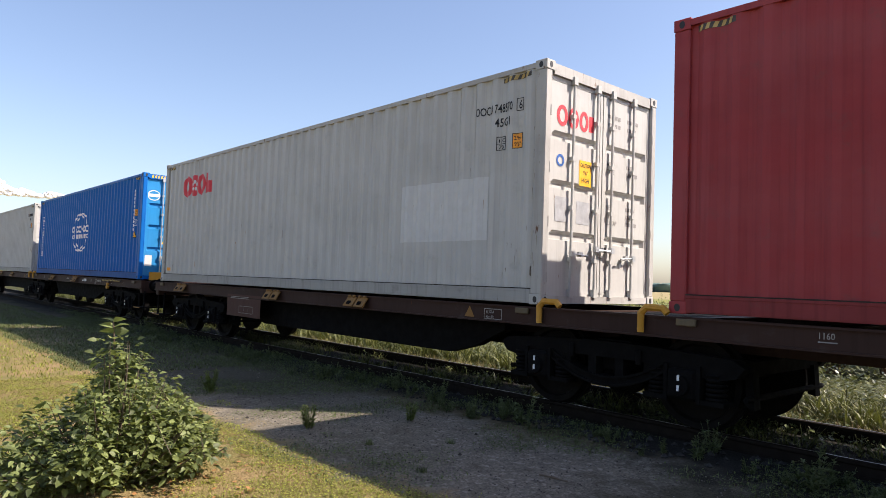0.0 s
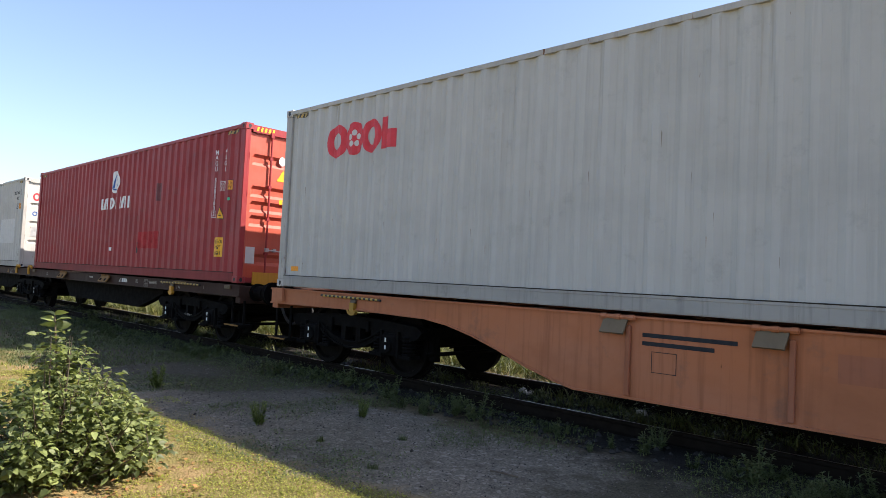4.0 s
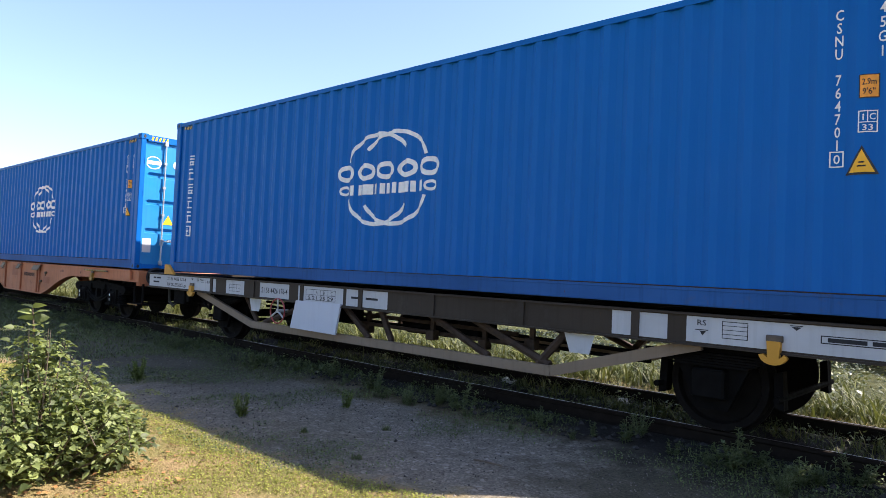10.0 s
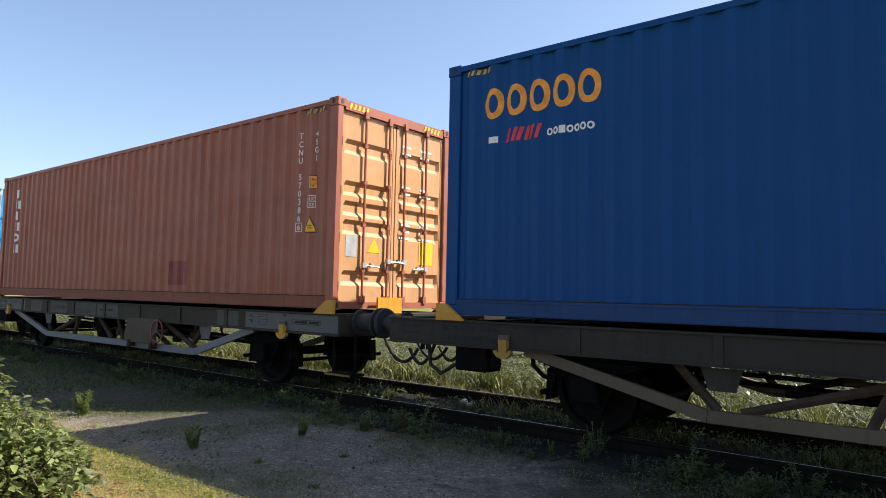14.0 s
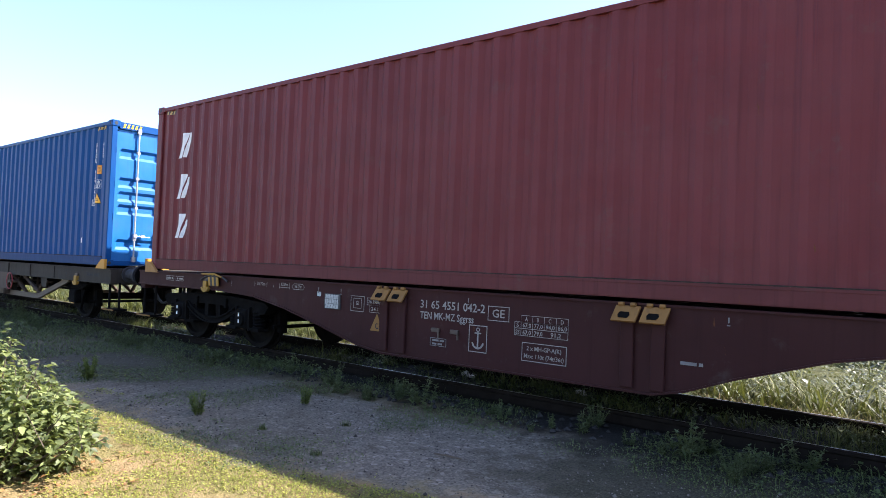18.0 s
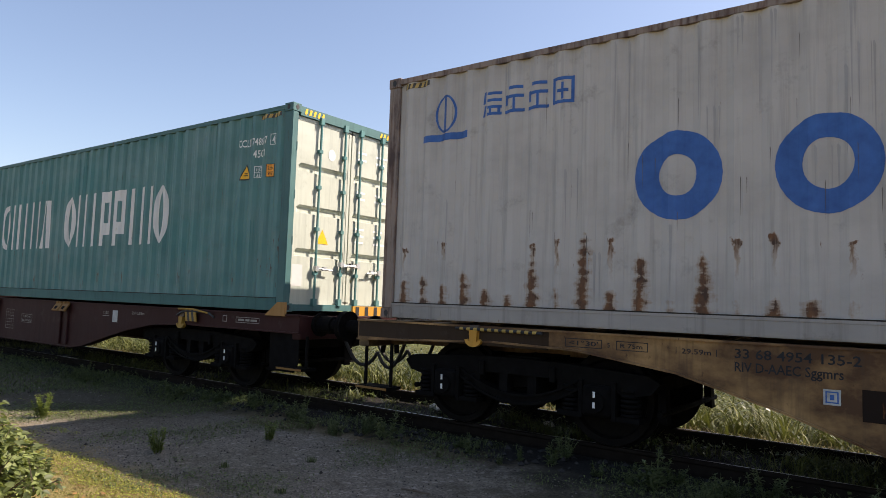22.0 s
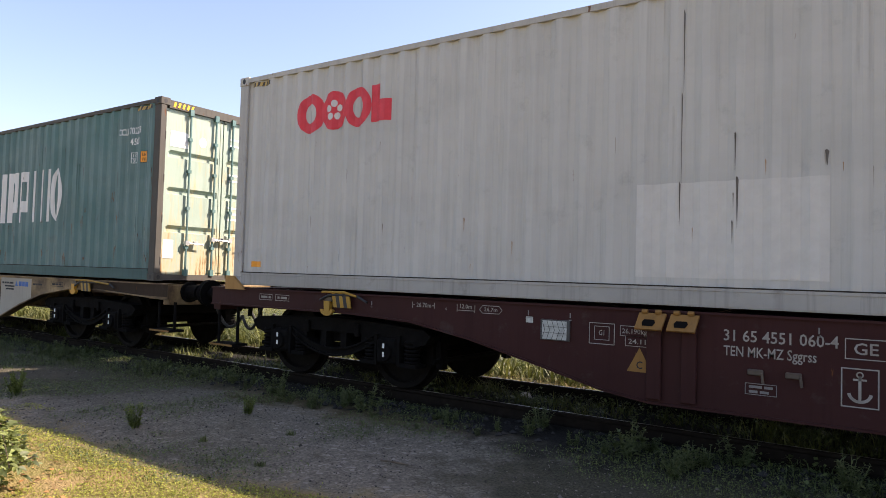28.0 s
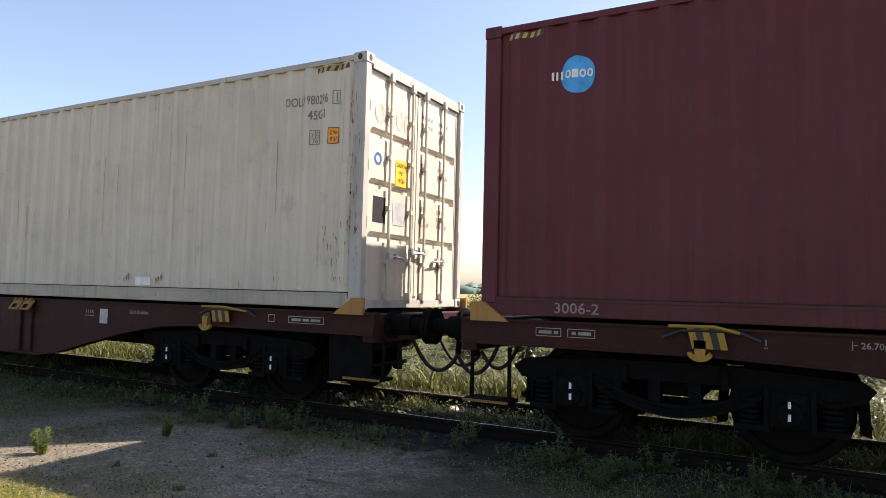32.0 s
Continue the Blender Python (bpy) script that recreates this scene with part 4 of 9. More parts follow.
def build_containers():
    made = []
    # m3, m2, m1
    made.append(grey_box("pale grey steel container with red ring logo on a dark wagon", "", GREY_A, 20))
    made.append(blue_box("bright blue steel container with white globe logo on a dark wagon", "", ""))
    made.append(grey_box("pale grey container with a paler patch and black numbers", "OOCU 748570 6", GREY_A, 21, (9.50, 11.27, 0.77, 1.58)))
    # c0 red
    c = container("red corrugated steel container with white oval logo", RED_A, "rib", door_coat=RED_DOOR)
    side_decal(c, "logo_oval", oval(6.10, 2.21, 0.26, 0.27), WHITE_MARK)
    side_decal(c, "logo_mark", [[(5.98, 2.05), (6.10, 2.42), (6.06, 2.07)], [(6.13, 2.42), (6.24, 2.06), (6.14, 2.10)]] + band(6.10, 2.2, 0.20, 0.19, 0.035, 200, 340), BLUE_MARK).location.y = -0.002
    split_decal(c, "logo", word_blocks(5.21, 6.99, 1.56, 1.84, "babollab"), WHITE_MARK)
    side_decal(c, "dark_patch", rect(8.52, 8.73, 1.64, 2.02), PATCH_DARK)
    side_decal(c, "red_patch", rect(7.68, 8.76, 0.61, 0.98), PATCH_BRIGHT, "fresher red repainted patch")
    side_decal(c, "scrape", rect(7.62, 7.72, 0.50, 0.62) + rect(7.66, 7.70, 0.62, 0.75), BLACK)
    side_decal(c, "small_label", rect(6.0, 6.08, 0.55, 0.63), WHITE_MARK)
    upright_marks(c, "MAGU 558563", "3", WHITE_MARK, 11.14, 11.46)
    plate_marks(c, 11.36, 1.70, 11.65, 1.70, WHITE_MARK)
    side_decal(c, "green_dot", oval(11.69, 1.53, 0.03, 0.03, 12), GREEN_MARK)
    triangle_sign(c, 11.28, 1.17)
    caution(c, 11.21, 0.46, ("CAUTION", "9'6\"", "HIGH"))
    door_small(c, WHITE_MARK, False)
    door_decal(c, "door_label", rect(0.80, 1.02, 1.49, 1.58), YELLOW_LABEL)
    door_decal(c, "door_triangle", [[(0.72, 1.92), (0.98, 1.92), (0.85, 2.14)]], YELLOW_LABEL)
    drips(c, random_drips(14, 0.6, 11.5, 0.3, 1.5, 3, 0.2, 0.012), DIRT_RUN, "dirt_streak")
    made.append(c)
    # c1
    made.append(grey_box("pale grey container with red ring logo on an orange wagon", "OOLU 692690", GREY_A, 23, None, True))
    made.append(blue_box("bright blue container with white globe logo on an orange wagon", "CSNU 714896", "2"))
    made.append(blue_box("bright blue container with white globe logo on a two-axle wagon", "CSNU 764701", "0"))
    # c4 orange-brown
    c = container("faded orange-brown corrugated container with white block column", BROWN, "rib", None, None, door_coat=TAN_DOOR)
    split_decal(c, "logo", [q for k, s in enumerate("lblbob") for q in word_blocks(0.80, 1.06, 2.33 - 0.262 * k, 2.53 - 0.262 * k, s)], WHITE_MARK)
    upright_marks(c, "TCNU 570386", "6", WHITE_MARK, 11.42, 11.74, 1.34)
    plate_marks(c, 11.62, 1.40, 11.64, 1.67, WHITE_MARK)
    triangle_sign(c, 11.56, 1.06)
    side_decal(c, "red_patch", rect(7.99, 8.56, 0.30, 0.71), PATCH_RED, "dark red repainted patch")
    door_bars(c, WHITE_MARK)
    door_decal(c, "door_label", rect(1.79, 2.12, 0.68, 1.04), YELLOW_LABEL)
    door_decal(c, "door_triangle", [[(0.68, 0.81), (0.94, 0.81), (0.81, 1.02)]], YELLOW_LABEL)
    door_decal(c, "door_plate", rect(0.26, 0.47, 0.73, 1.02), PLATE_GREY)
    drips(c, random_drips(18, 0.4, 11.5, 0.3, 2.0, 5, 0.3, 0.012), DIRT_RUN, "dirt_streak")
    made.append(c)
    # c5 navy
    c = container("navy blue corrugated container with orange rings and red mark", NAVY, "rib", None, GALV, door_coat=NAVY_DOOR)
    split_decal(c, "logo", word_blocks(0.49, 1.94, 2.19, 2.54, "ooooo"), ORANGE_MARK, "orange rings")
    split_decal(c, "logo_line", rect(0.58, 0.70, 1.92, 1.99) + word_blocks(1.30, 1.86, 1.92, 2.00, "oojoooo"), WHITE_MARK)
    split_decal(c, "logo_line", word_blocks(0.78, 1.22, 1.91, 2.06, "bbb", 0.05), RED_MARK)
    upright_marks(c, "SEGU 629543", "0", WHITE_MARK)
    plate_marks(c, 11.62, 1.55, 11.62, 1.84, WHITE_MARK)
    triangle_sign(c, 11.55, 1.25)
    side_decal(c, "small_label", rect(10.98, 11.08, 0.45, 0.55), WHITE_MARK)
    door_bars(c, WHITE_MARK)
    made.append(c)
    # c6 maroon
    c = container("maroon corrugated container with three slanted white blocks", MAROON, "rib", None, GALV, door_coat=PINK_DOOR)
    for z0, z1, k in ((1.94, 2.36, 0), (1.24, 1.65, 1), (0.56, 0.97, 2)):
        split_decal(c, "slanted_block", rect(0.72, 0.88, z0, z1, 0.16) + rect(0.91, 0.99, z0, z1 - 0.05 * k, 0.14), WHITE_MARK)
    upright_marks(c, "UETU 530068", "2", WHITE_MARK)
    plate_marks(c, 11.61, 1.19, 11.66, 1.86, WHITE_MARK)
    triangle_sign(c, 11.06, 2.08)
    caution(c, 11.20, 0.47, ("CAUTION", "9'6\"", "HIGH", "CONTAINER"))
    door_bars(c, WHITE_MARK)
    door_decal(c, "door_plate", rect(0.26, 0.47, 0.73, 1.05), PLATE_GREY)
    door_decal(c, "door_logo", word_blocks(0.22, 0.85, 1.86, 2.10, "bbo", 0.06), WHITE_MARK)
    made.append(c)
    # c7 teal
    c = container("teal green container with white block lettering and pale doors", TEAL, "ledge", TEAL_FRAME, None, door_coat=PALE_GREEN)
    split_decal(c, "painted_stroke", [q for k in range(4) for q in strokes(0.63, 0.97, 2.02 - 0.475 * k, 2.33 - 0.475 * k, (1, 0, 1, 2)[k])], WORN_WHITE)
    split_decal(c, "logo", word_blocks(2.78, 5.08, 1.0, 1.96, "oblba"), WORN_WHITE, "worn white plain blocks")
    split_decal(c, "logo", word_blocks(5.67, 9.25, 1.0, 1.98, "oblddlbo"), WORN_WHITE)
    marks_high(c, "CCLU 748687 4", "45G1", WHITE_MARK)
    triangle_sign(c, 11.08, 1.89)
    drips(c, random_drips(40, 0.3, 11.8, 0.25, 2.3, 7, 0.35, 0.012), DIRT_RUN, "dirt_streak")
    ridge_rust(c, 8, 0.5, 0.25, 0.14)
    post_scuffs(c, 71, RUST_RUN)
    door_small(c, WHITE_MARK)
    made.append(c)
    # c8 rusty white
    c = container("weathered white container with blue rings and rust streaks", GREY_C, "rib", BROWN_FRAME, door_coat=STAINED_DOOR, side_coat=GREY_RUSTED, header_coat=STAINED_DOOR)
    for x0, x1, gap in ((3.10, 3.88, 1), (4.30, 5.07, 0), (5.53, 6.20, 2), (6.70, 7.47, 1), (7.91, 8.72, 0)):
        side_decal(c, "logo_ring", band((x0 + x1) / 2, 1.43, (x1 - x0) / 2, 0.41, (0.20, 0.22, 0.25)[gap]), BLUE_MARK, "blue ring")
    side_decal(c, "logo_small", band(0.86, 2.36, 0.15, 0.22, 0.025) + rect(0.84, 0.88, 2.14, 2.58) + rect(0.54, 1.18, 2.05, 2.13), BLUE_MARK)
    split_decal(c, "painted_stroke", [q for k in range(4) for q in strokes(1.36 + 0.285 * k, 1.60 + 0.285 * k, 2.25, 2.54, (1, 2, 2, 0)[k])], BLUE_MARK)
    upright_marks(c, "CBHU 892680", "7", DARK_MARK)
    plate_marks(c, 11.62, 1.40, 11.63, 1.67, DARK_MARK)
    triangle_sign(c, 11.01, 2.04)
    caution(c, 11.48, 0.77, ("CAUTION", "9'6\"", "HIGH"))
    drips(c, random_drips(60, 0.2, 11.9, 0.7, 2.75, 10, 0.42, 0.008), DIRT_RUN, "dirt_streak")
    post_scuffs(c, 73, RUST_RUN)
    door_bars(c, DARK_MARK)
    door_decal(c, "door_logo", rect(0.24, 0.62, 2.02, 2.42), WHITE_MARK)
    door_decal(c, "door_badge", rect(0.27, 0.58, 2.10, 2.38), BLUE_MARK, out=0.006)
    door_decal(c, "door_badge", rect(0.34, 0.46, 2.16, 2.34, 0.08), YELLOW_LABEL, out=0.008)
    door_decal(c, "door_label", rect(0.14, 0.60, 1.50, 1.78), YELLOW_LABEL)
    door_decal(c, "door_label_text", fitted("CAUTION", 0.20, 0.54, 1.70, 0.045) + bars(0.30, 0.44, 1.63, 0.03, 2, 2) + bars(0.22, 0.50, 1.55, 0.03, 4), DARK_MARK, out=0.006)
    door_decal(c, "door_triangle", [[(0.78, 1.50), (1.02, 1.50), (0.90, 1.72)]], YELLOW_LABEL)
    made.append(c)
    # c9 worn green
    c = container("worn dark green container with peeling white block lettering", TEAL_DARK, "ledge", RUST_FRAME, None, door_coat=MOSSY_DOOR)
    split_decal(c, "painted_stroke", [q for k in range(6) for q in strokes(0.72, 1.12, 2.32 - 0.405 * k, 2.63 - 0.405 * k, (1, 0, 1, 2, 2, 0)[k])], WORN_WHITE)
    split_decal(c, "logo", word_blocks(2.90, 5.21, 1.0, 2.0, "oblba"), WORN_WHITE, "worn white plain blocks")
    split_decal(c, "logo", word_blocks(5.80, 9.20, 1.0, 1.98, "oblddlbo"), WORN_WHITE)
    marks_high(c, "CCLU 702203", "45G1", WHITE_MARK)
    drips(c, random_drips(60, 0.3, 11.8, 0.25, 2.4, 27, 0.4, 0.014), DIRT_RUN, "dirt_streak")
    ridge_rust(c, 28, 0.42, 0.5, 0.16)
    ridge_rust(c, 29, 1.0, 0.3, 0.2)
    post_scuffs(c, 72, RUST_RUN)
    door_small(c, WHITE_MARK, False)
    door_decal(c, "door_logo", rect(0.22, 0.55, 2.15, 2.40), WHITE_MARK)
    made.append(c)
    c = grey_box("pale grey container with red ring logo and a paler square patch", "OOCU 701716 1", GREY_A, 31, (5.68, 7.22, 0.26, 1.10), True)
    drips(c, [(6.08, 2.65, 0.8, 0.012), (6.07, 1.9, 0.9, 0.010), (6.06, 1.1, 0.4, 0.014), (6.52, 1.5, 0.35, 0.016), (6.54, 1.12, 0.45, 0.022), (6.5, 0.75, 0.2, 0.012), (7.2, 1.3, 0.12, 0.03)], DIRT_RUN, "dirt_streak")
    made.append(c)
    c = grey_box("yellowed grey container with red ring logo and dark dirt streaks", "OOLU 980296 1", GREY_B, 33, None, True)
    post_scuffs(c, 81, RUST_FAINT)
    post_scuffs(c, 82, RUST_FAINT)
    post_scuffs(c, 83, RUST_BRIGHT)
    drips(c, [(x, z, h, 0.011) for x, z, h in ((5.1, 2.0, .9), (5.32, 1.7, .8), (5.55, 1.5, .6), (5.8, 1.4, .7), (7.7, 2.0, 1.3), (8.0, 1.9, 1.0), (9.05, 2.3, 1.2), (9.35, 2.2, 1.1), (10.9, 2.0, 1.2))], FAINT_RUN, "dirt_streak")
    drips(c, [(x + dx, 0.30 + 0.02 * k, 0.06 + 0.012 * k, 0.022) for x in (8.28, 8.92) for k, dx in enumerate((-0.045, -0.02, 0.01, 0.035))], RUST_FAINT)
    side_decal(c, "repaint_patch", rect(8.42, 8.75, 0.21, 0.32), WHITE_MARK)
    made.append(c)
    # c12 dark maroon
    c = container("dark maroon container with a light blue disc", MAROON_DARK, "rib", None, GALV)
    side_decal(c, "logo_disc", oval(0.96, 2.30, 0.17, 0.18), SKY_MARK, "light blue disc")
    side_decal(c, "logo_line", word_blocks(0.70, 1.11, 2.27, 2.35, "blojoo"), WHITE_MARK).location.y = -0.002
    side_decal(c, "chalk_number", letters("3006-2", 0.76, 0.045, 0.10, 1.1), CHALK)
    upright_marks(c, "", "", WHITE_MARK)
    made.append(c)
    tones = {0: (0.43, 0.42, 0.385), 2: (0.43, 0.42, 0.385), 3: (0.26, 0.032, 0.04), 4: (0.43, 0.42, 0.385), 7: (0.27, 0.083, 0.05), 9: (0.115, 0.023, 0.029),
             10: (0.052, 0.175, 0.174), 11: (0.34, 0.335, 0.33), 12: (0.062, 0.132, 0.125), 13: (0.42, 0.417, 0.39), 14: (0.465, 0.43, 0.355), 15: (0.088, 0.020, 0.028)}
    for i, tone in tones.items():
        stains(made[i], 100 + i, 36 if i in (10, 11, 12) else 16, tone)
    return made


CONTAINERS = build_containers()

# ---------------------------------------------------------------- wagons (x from the left end of the first container, y from the track's centre, z from the rail)
Z_C = 1.155
R_WHEEL = 0.46
WHEELSETS = []  # (object, x)


def wheelset_mesh():
    bm = bmesh.new()
    rod(bm, (0, -1.0, 0), (0, 1.0, 0), 0.07, 12)
    axle = to_mesh("wheelset", bm)
    axle.materials.append(STEEL_WHEEL)
    # one wheel, turned about its axis: tread, flange, dished web and hub
    bm = bmesh.new()
    prof = [(0.085, -0.09), (R_WHEEL + 0.028, -0.08), (R_WHEEL + 0.028, -0.05), (R_WHEEL, -0.035), (R_WHEEL - 0.008, 0.065), (R_WHEEL - 0.07, 0.065), (R_WHEEL - 0.09, 0.01),
            (0.16, 0.03), (0.13, 0.11), (0.085, 0.11)]
    n = 36
    rows = [[bm.verts.new((r * math.cos(k * math.tau / n), y, r * math.sin(k * math.tau / n))) for r, y in prof] for k in range(n)]
    for k in range(n):
        a, b = rows[k], rows[(k + 1) % n]
        for i in range(len(prof)):
            j = (i + 1) % len(prof)
            bm.faces.new((a[i], a[j], b[j], b[i]))
    wheel = to_mesh("wheel", bm)
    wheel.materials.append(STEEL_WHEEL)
    return axle, wheel


def bogie_frame_mesh():
    """A welded two-axle bogie frame, centre at x = 0."""
    bm = bmesh.new()
    for s in (-1, 1):
        y0, y1 = sorted((s * 0.93, s * 1.09))
        crown = [(x / 10, 0.745 + 0.06 * math.cos(x / 14 * math.pi / 2)) for x in range(14, -15, -2)]
        # top beam, belly bar and posts leave windows between them
        prism(bm, [(-1.50, 0.68), (-1.42, 0.58), (-1.25, 0.54), (-0.62, 0.60), (-0.50, 0.635), (0.50, 0.635), (0.62, 0.60), (1.25, 0.54), (1.42, 0.58), (1.50, 0.68)] + crown, y0, y1)
        lower = [(x / 10, 0.335 + 0.22 * (abs(x) / 7) ** 2.0) for x in range(-7, 8)]
        for (ax, az), (bx, bz) in zip(lower, lower[1:]):
            prism(bm, [(ax, az), (bx, bz), (bx, bz + 0.10), (ax, az + 0.10)], y0, y1)
        ya, yb = sorted((s * 1.09, s * 1.12))
        for (ax, az), (bx, bz) in zip(lower, lower[1:]):
            prism(bm, [(ax, az - 0.004), (bx, bz - 0.004), (bx, bz + 0.022), (ax, az + 0.022)], ya, yb)
            prism(bm, [(ax, az + 0.082), (bx, bz + 0.082), (bx, bz + 0.104), (ax, az + 0.104)], ya, yb)
        for x, w in ((-0.56, 0.10), (-0.17, 0.05), (0.17, 0.05), (0.56, 0.10)):
            box(bm, x - w, x + w, y0 + 0.01, y1 - 0.01, 0.40 + 0.13 * (abs(x) > 0.3), 0.66)
        for x in (-0.42, 0.42):
            box(bm, x - 0.03, x + 0.03, *sorted((s * 1.09, s * 1.13)), 0.60, 0.75, 0.008)
        for x in (-0.9, 0.9):
            ya, yb = sorted((s * 0.90, s * 1.15))
            box(bm, x - 0.15, x + 0.15, ya, yb, 0.32, 0.62, 0.03)
            rod(bm, (x, s * 1.14, 0.46), (x, s * 1.185, 0.46), 0.105, 14, 0.095)
            for dx in (-0.17, 0.17):
                box(bm, x + dx - 0.02, x + dx + 0.02, *sorted((s * 0.95, s * 1.13)), 0.30, 0.66)
            for dx in (-0.30, 0.30):
                for k in range(6):
                    ring(bm, (x + dx, s * 1.02, 0.36 + 0.045 * k), 0.085, 0.018, "z", 12, 5)
                box(bm, x + dx - 0.12, x + dx + 0.12, min(s * 0.92, s * 1.12), max(s * 0.92, s * 1.12), 0.30, 0.345)
        rod(bm, (-1.25, s * 0.85, 0.45), (1.25, s * 0.85, 0.45), 0.03, 6)
    box(bm, -0.22, 0.22, -0.95, 0.95, 0.50, 0.82)
    box(bm, -1.42, -1.30, -0.95, 0.95, 0.58, 0.72)
    box(bm, 1.30, 1.42, -0.95, 0.95, 0.58, 0.72)
    rod(bm, (0, 0, 0.8), (0, 0, 0.98), 0.22, 16)
    me = to_mesh("bogie_frame", bm)
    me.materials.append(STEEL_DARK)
    return me


def shoe_mesh():
    bm = bmesh.new()
    for y in (-0.83, 0.70):
        prism(bm, [(0.50, 0.30), (0.58, 0.28), (0.56, 0.62), (0.49, 0.60)], y, y + 0.13)
    rod(bm, (0.55, -0.95, 0.38), (0.55, 0.95, 0.38), 0.03, 6)
    me = to_mesh("brake_gear", bm)
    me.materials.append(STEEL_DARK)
    return me


def axle_mark_mesh():
    bm = bmesh.new()
    box(bm, -0.011, 0.011, -1.194, -1.186, 0.0, 0.055)
    me = to_mesh("axle_mark", bm)
    me.materials.append(WHITE_MARK)
    return me


(M_AXLE, M_WHEEL), M_BOGIE, M_SHOE, M_MARK = wheelset_mesh(), bogie_frame_mesh(), shoe_mesh(), axle_mark_mesh()


def add_wheelset(wagon, x):
    o = share("wheelset", M_AXLE, wagon, at=pose(x, 0, R_WHEEL))
    share("wheel", M_WHEEL, o, at=pose(0, -0.75, 0, 0, 0, 180))
    share("wheel", M_WHEEL, o, at=pose(0, 0.75, 0))
    WHEELSETS.append((o, x))
    share("brake_gear", M_SHOE, wagon, at=pose(x, 0, 0))
    share("brake_gear", M_SHOE, wagon, at=pose(x, 0, 0, 0, 0, 180))


def add_bogie(wagon, x):
    b = share("bogie_frame", M_BOGIE, wagon, at=pose(x, 0, 0))
    for dx in (-0.9, 0.9):
        add_wheelset(wagon, x + dx)
        for z in (0.41, 0.51):
            share("axle_mark", M_MARK, b, at=pose(dx, 0, z))


def buffers(wagon, x, way, coat, length=0.53, plate=None):
    """Headstock, two buffers, a screw coupling half and brake hoses at a wagon's end; way: -1 left, 1 right."""
    bm = bmesh.new()
    box(bm, min(x, x - way * 0.16), max(x, x - way * 0.16), -1.20, 1.20, 0.80, 1.11, 0.01)
    part("headstock", bm, plate or coat, wagon)
    for s in (-1, 1):
        bm = bmesh.new()
        y, z = s * 0.875, 1.0
        rod(bm, (x, y, z), (x + way * 0.30, y, z), 0.115, 16)
        rod(bm, (x + way * 0.02, y, z), (x + way * 0.06, y, z), 0.16, 16)
        rod(bm, (x + way * 0.30, y, z), (x + way * (length - 0.05), y, z), 0.085, 16)
        rod(bm, (x + way * (length - 0.045), y, z), (x + way * (length - 0.004), y, z), 0.20, 20, 0.19)
        part("buffer", bm, STEEL_DARK if plate is None else BUFFER_GREY, wagon, smooth=False)
    bm = bmesh.new()
    bar_path(bm, [(x, 0, 0.98), (x + way * 0.25, 0, 0.96), (x + way * 0.42, 0, 0.80), (x + way * 0.40, 0, 0.62)], 0.035)
    part("coupling", bm, STEEL_DARK, wagon)
    for y in (-0.35, 0.30):
        bm = bmesh.new()
        bar_path(bm, [(x + way * (-0.05 + 0.58 * k / 12), y + 0.10 * k / 12, 0.86 - 0.22 * k / 12 - 1.15 * (k / 12) * (1 - k / 12)) for k in range(13)], 0.024)
        part("brake_hose", bm, RUBBER, wagon)


def shunter_step(wagon, x, coat=None, up=0.0):
    bm = bmesh.new()
    for dx in (-0.20, 0.20):
        rod(bm, (x + dx, -1.16, 0.85), (x + dx, -1.16, 0.33 + up), 0.022, 6)
    box(bm, x - 0.24, x + 0.24, -1.28, -1.02, 0.31 + up, 0.345 + up)
    part("shunter_step", bm, coat or STEEL_DARK, wagon)
    bm = bmesh.new()
    box(bm, x - 0.24, x + 0.24, -1.292, -1.282, 0.315 + up, 0.34 + up)
    part("step_edge", bm, YELLOW_WORN, wagon)


def corner_guides(wagon, x0, coat):
    """Wedges that hold a container at its corners."""
    for x, way in ((x0 - 0.02, -1), (x0 + LEN + 0.02, 1)):
        for s in (-1, 1):
            bm = bmesh.new()
            prism(bm, [(x - way * 0.34, 1.10), (x + way * 0.06, 1.10), (x + way * 0.06, 1.285), (x - way * 0.08, 1.285)][::way], s * 1.224 if s < 0 else 1.224, s * 1.27)
            part("container_guide", bm, coat, wagon, "yellow corner guide" if coat in (YELLOW, GUIDE_TAN) else "")


def handwheel(wagon, x, z, r, coat, spokes=None):
    bm = bmesh.new()
    ring(bm, (x, -1.29, z), r, 0.012)
    w = part("handwheel", bm, coat, wagon, smooth=True)
    bm = bmesh.new()
    for k in range(3):
        a = radians(90 + 120 * k)
        rod(bm, (x, -1.285, z), (x + r * math.cos(a), -1.29, z + r * math.sin(a)), 0.014, 6)
    rod(bm, (x, -1.30, z), (x, -1.10, z), 0.03, 8)
    part("wheel_spider", bm, spokes or coat, w)


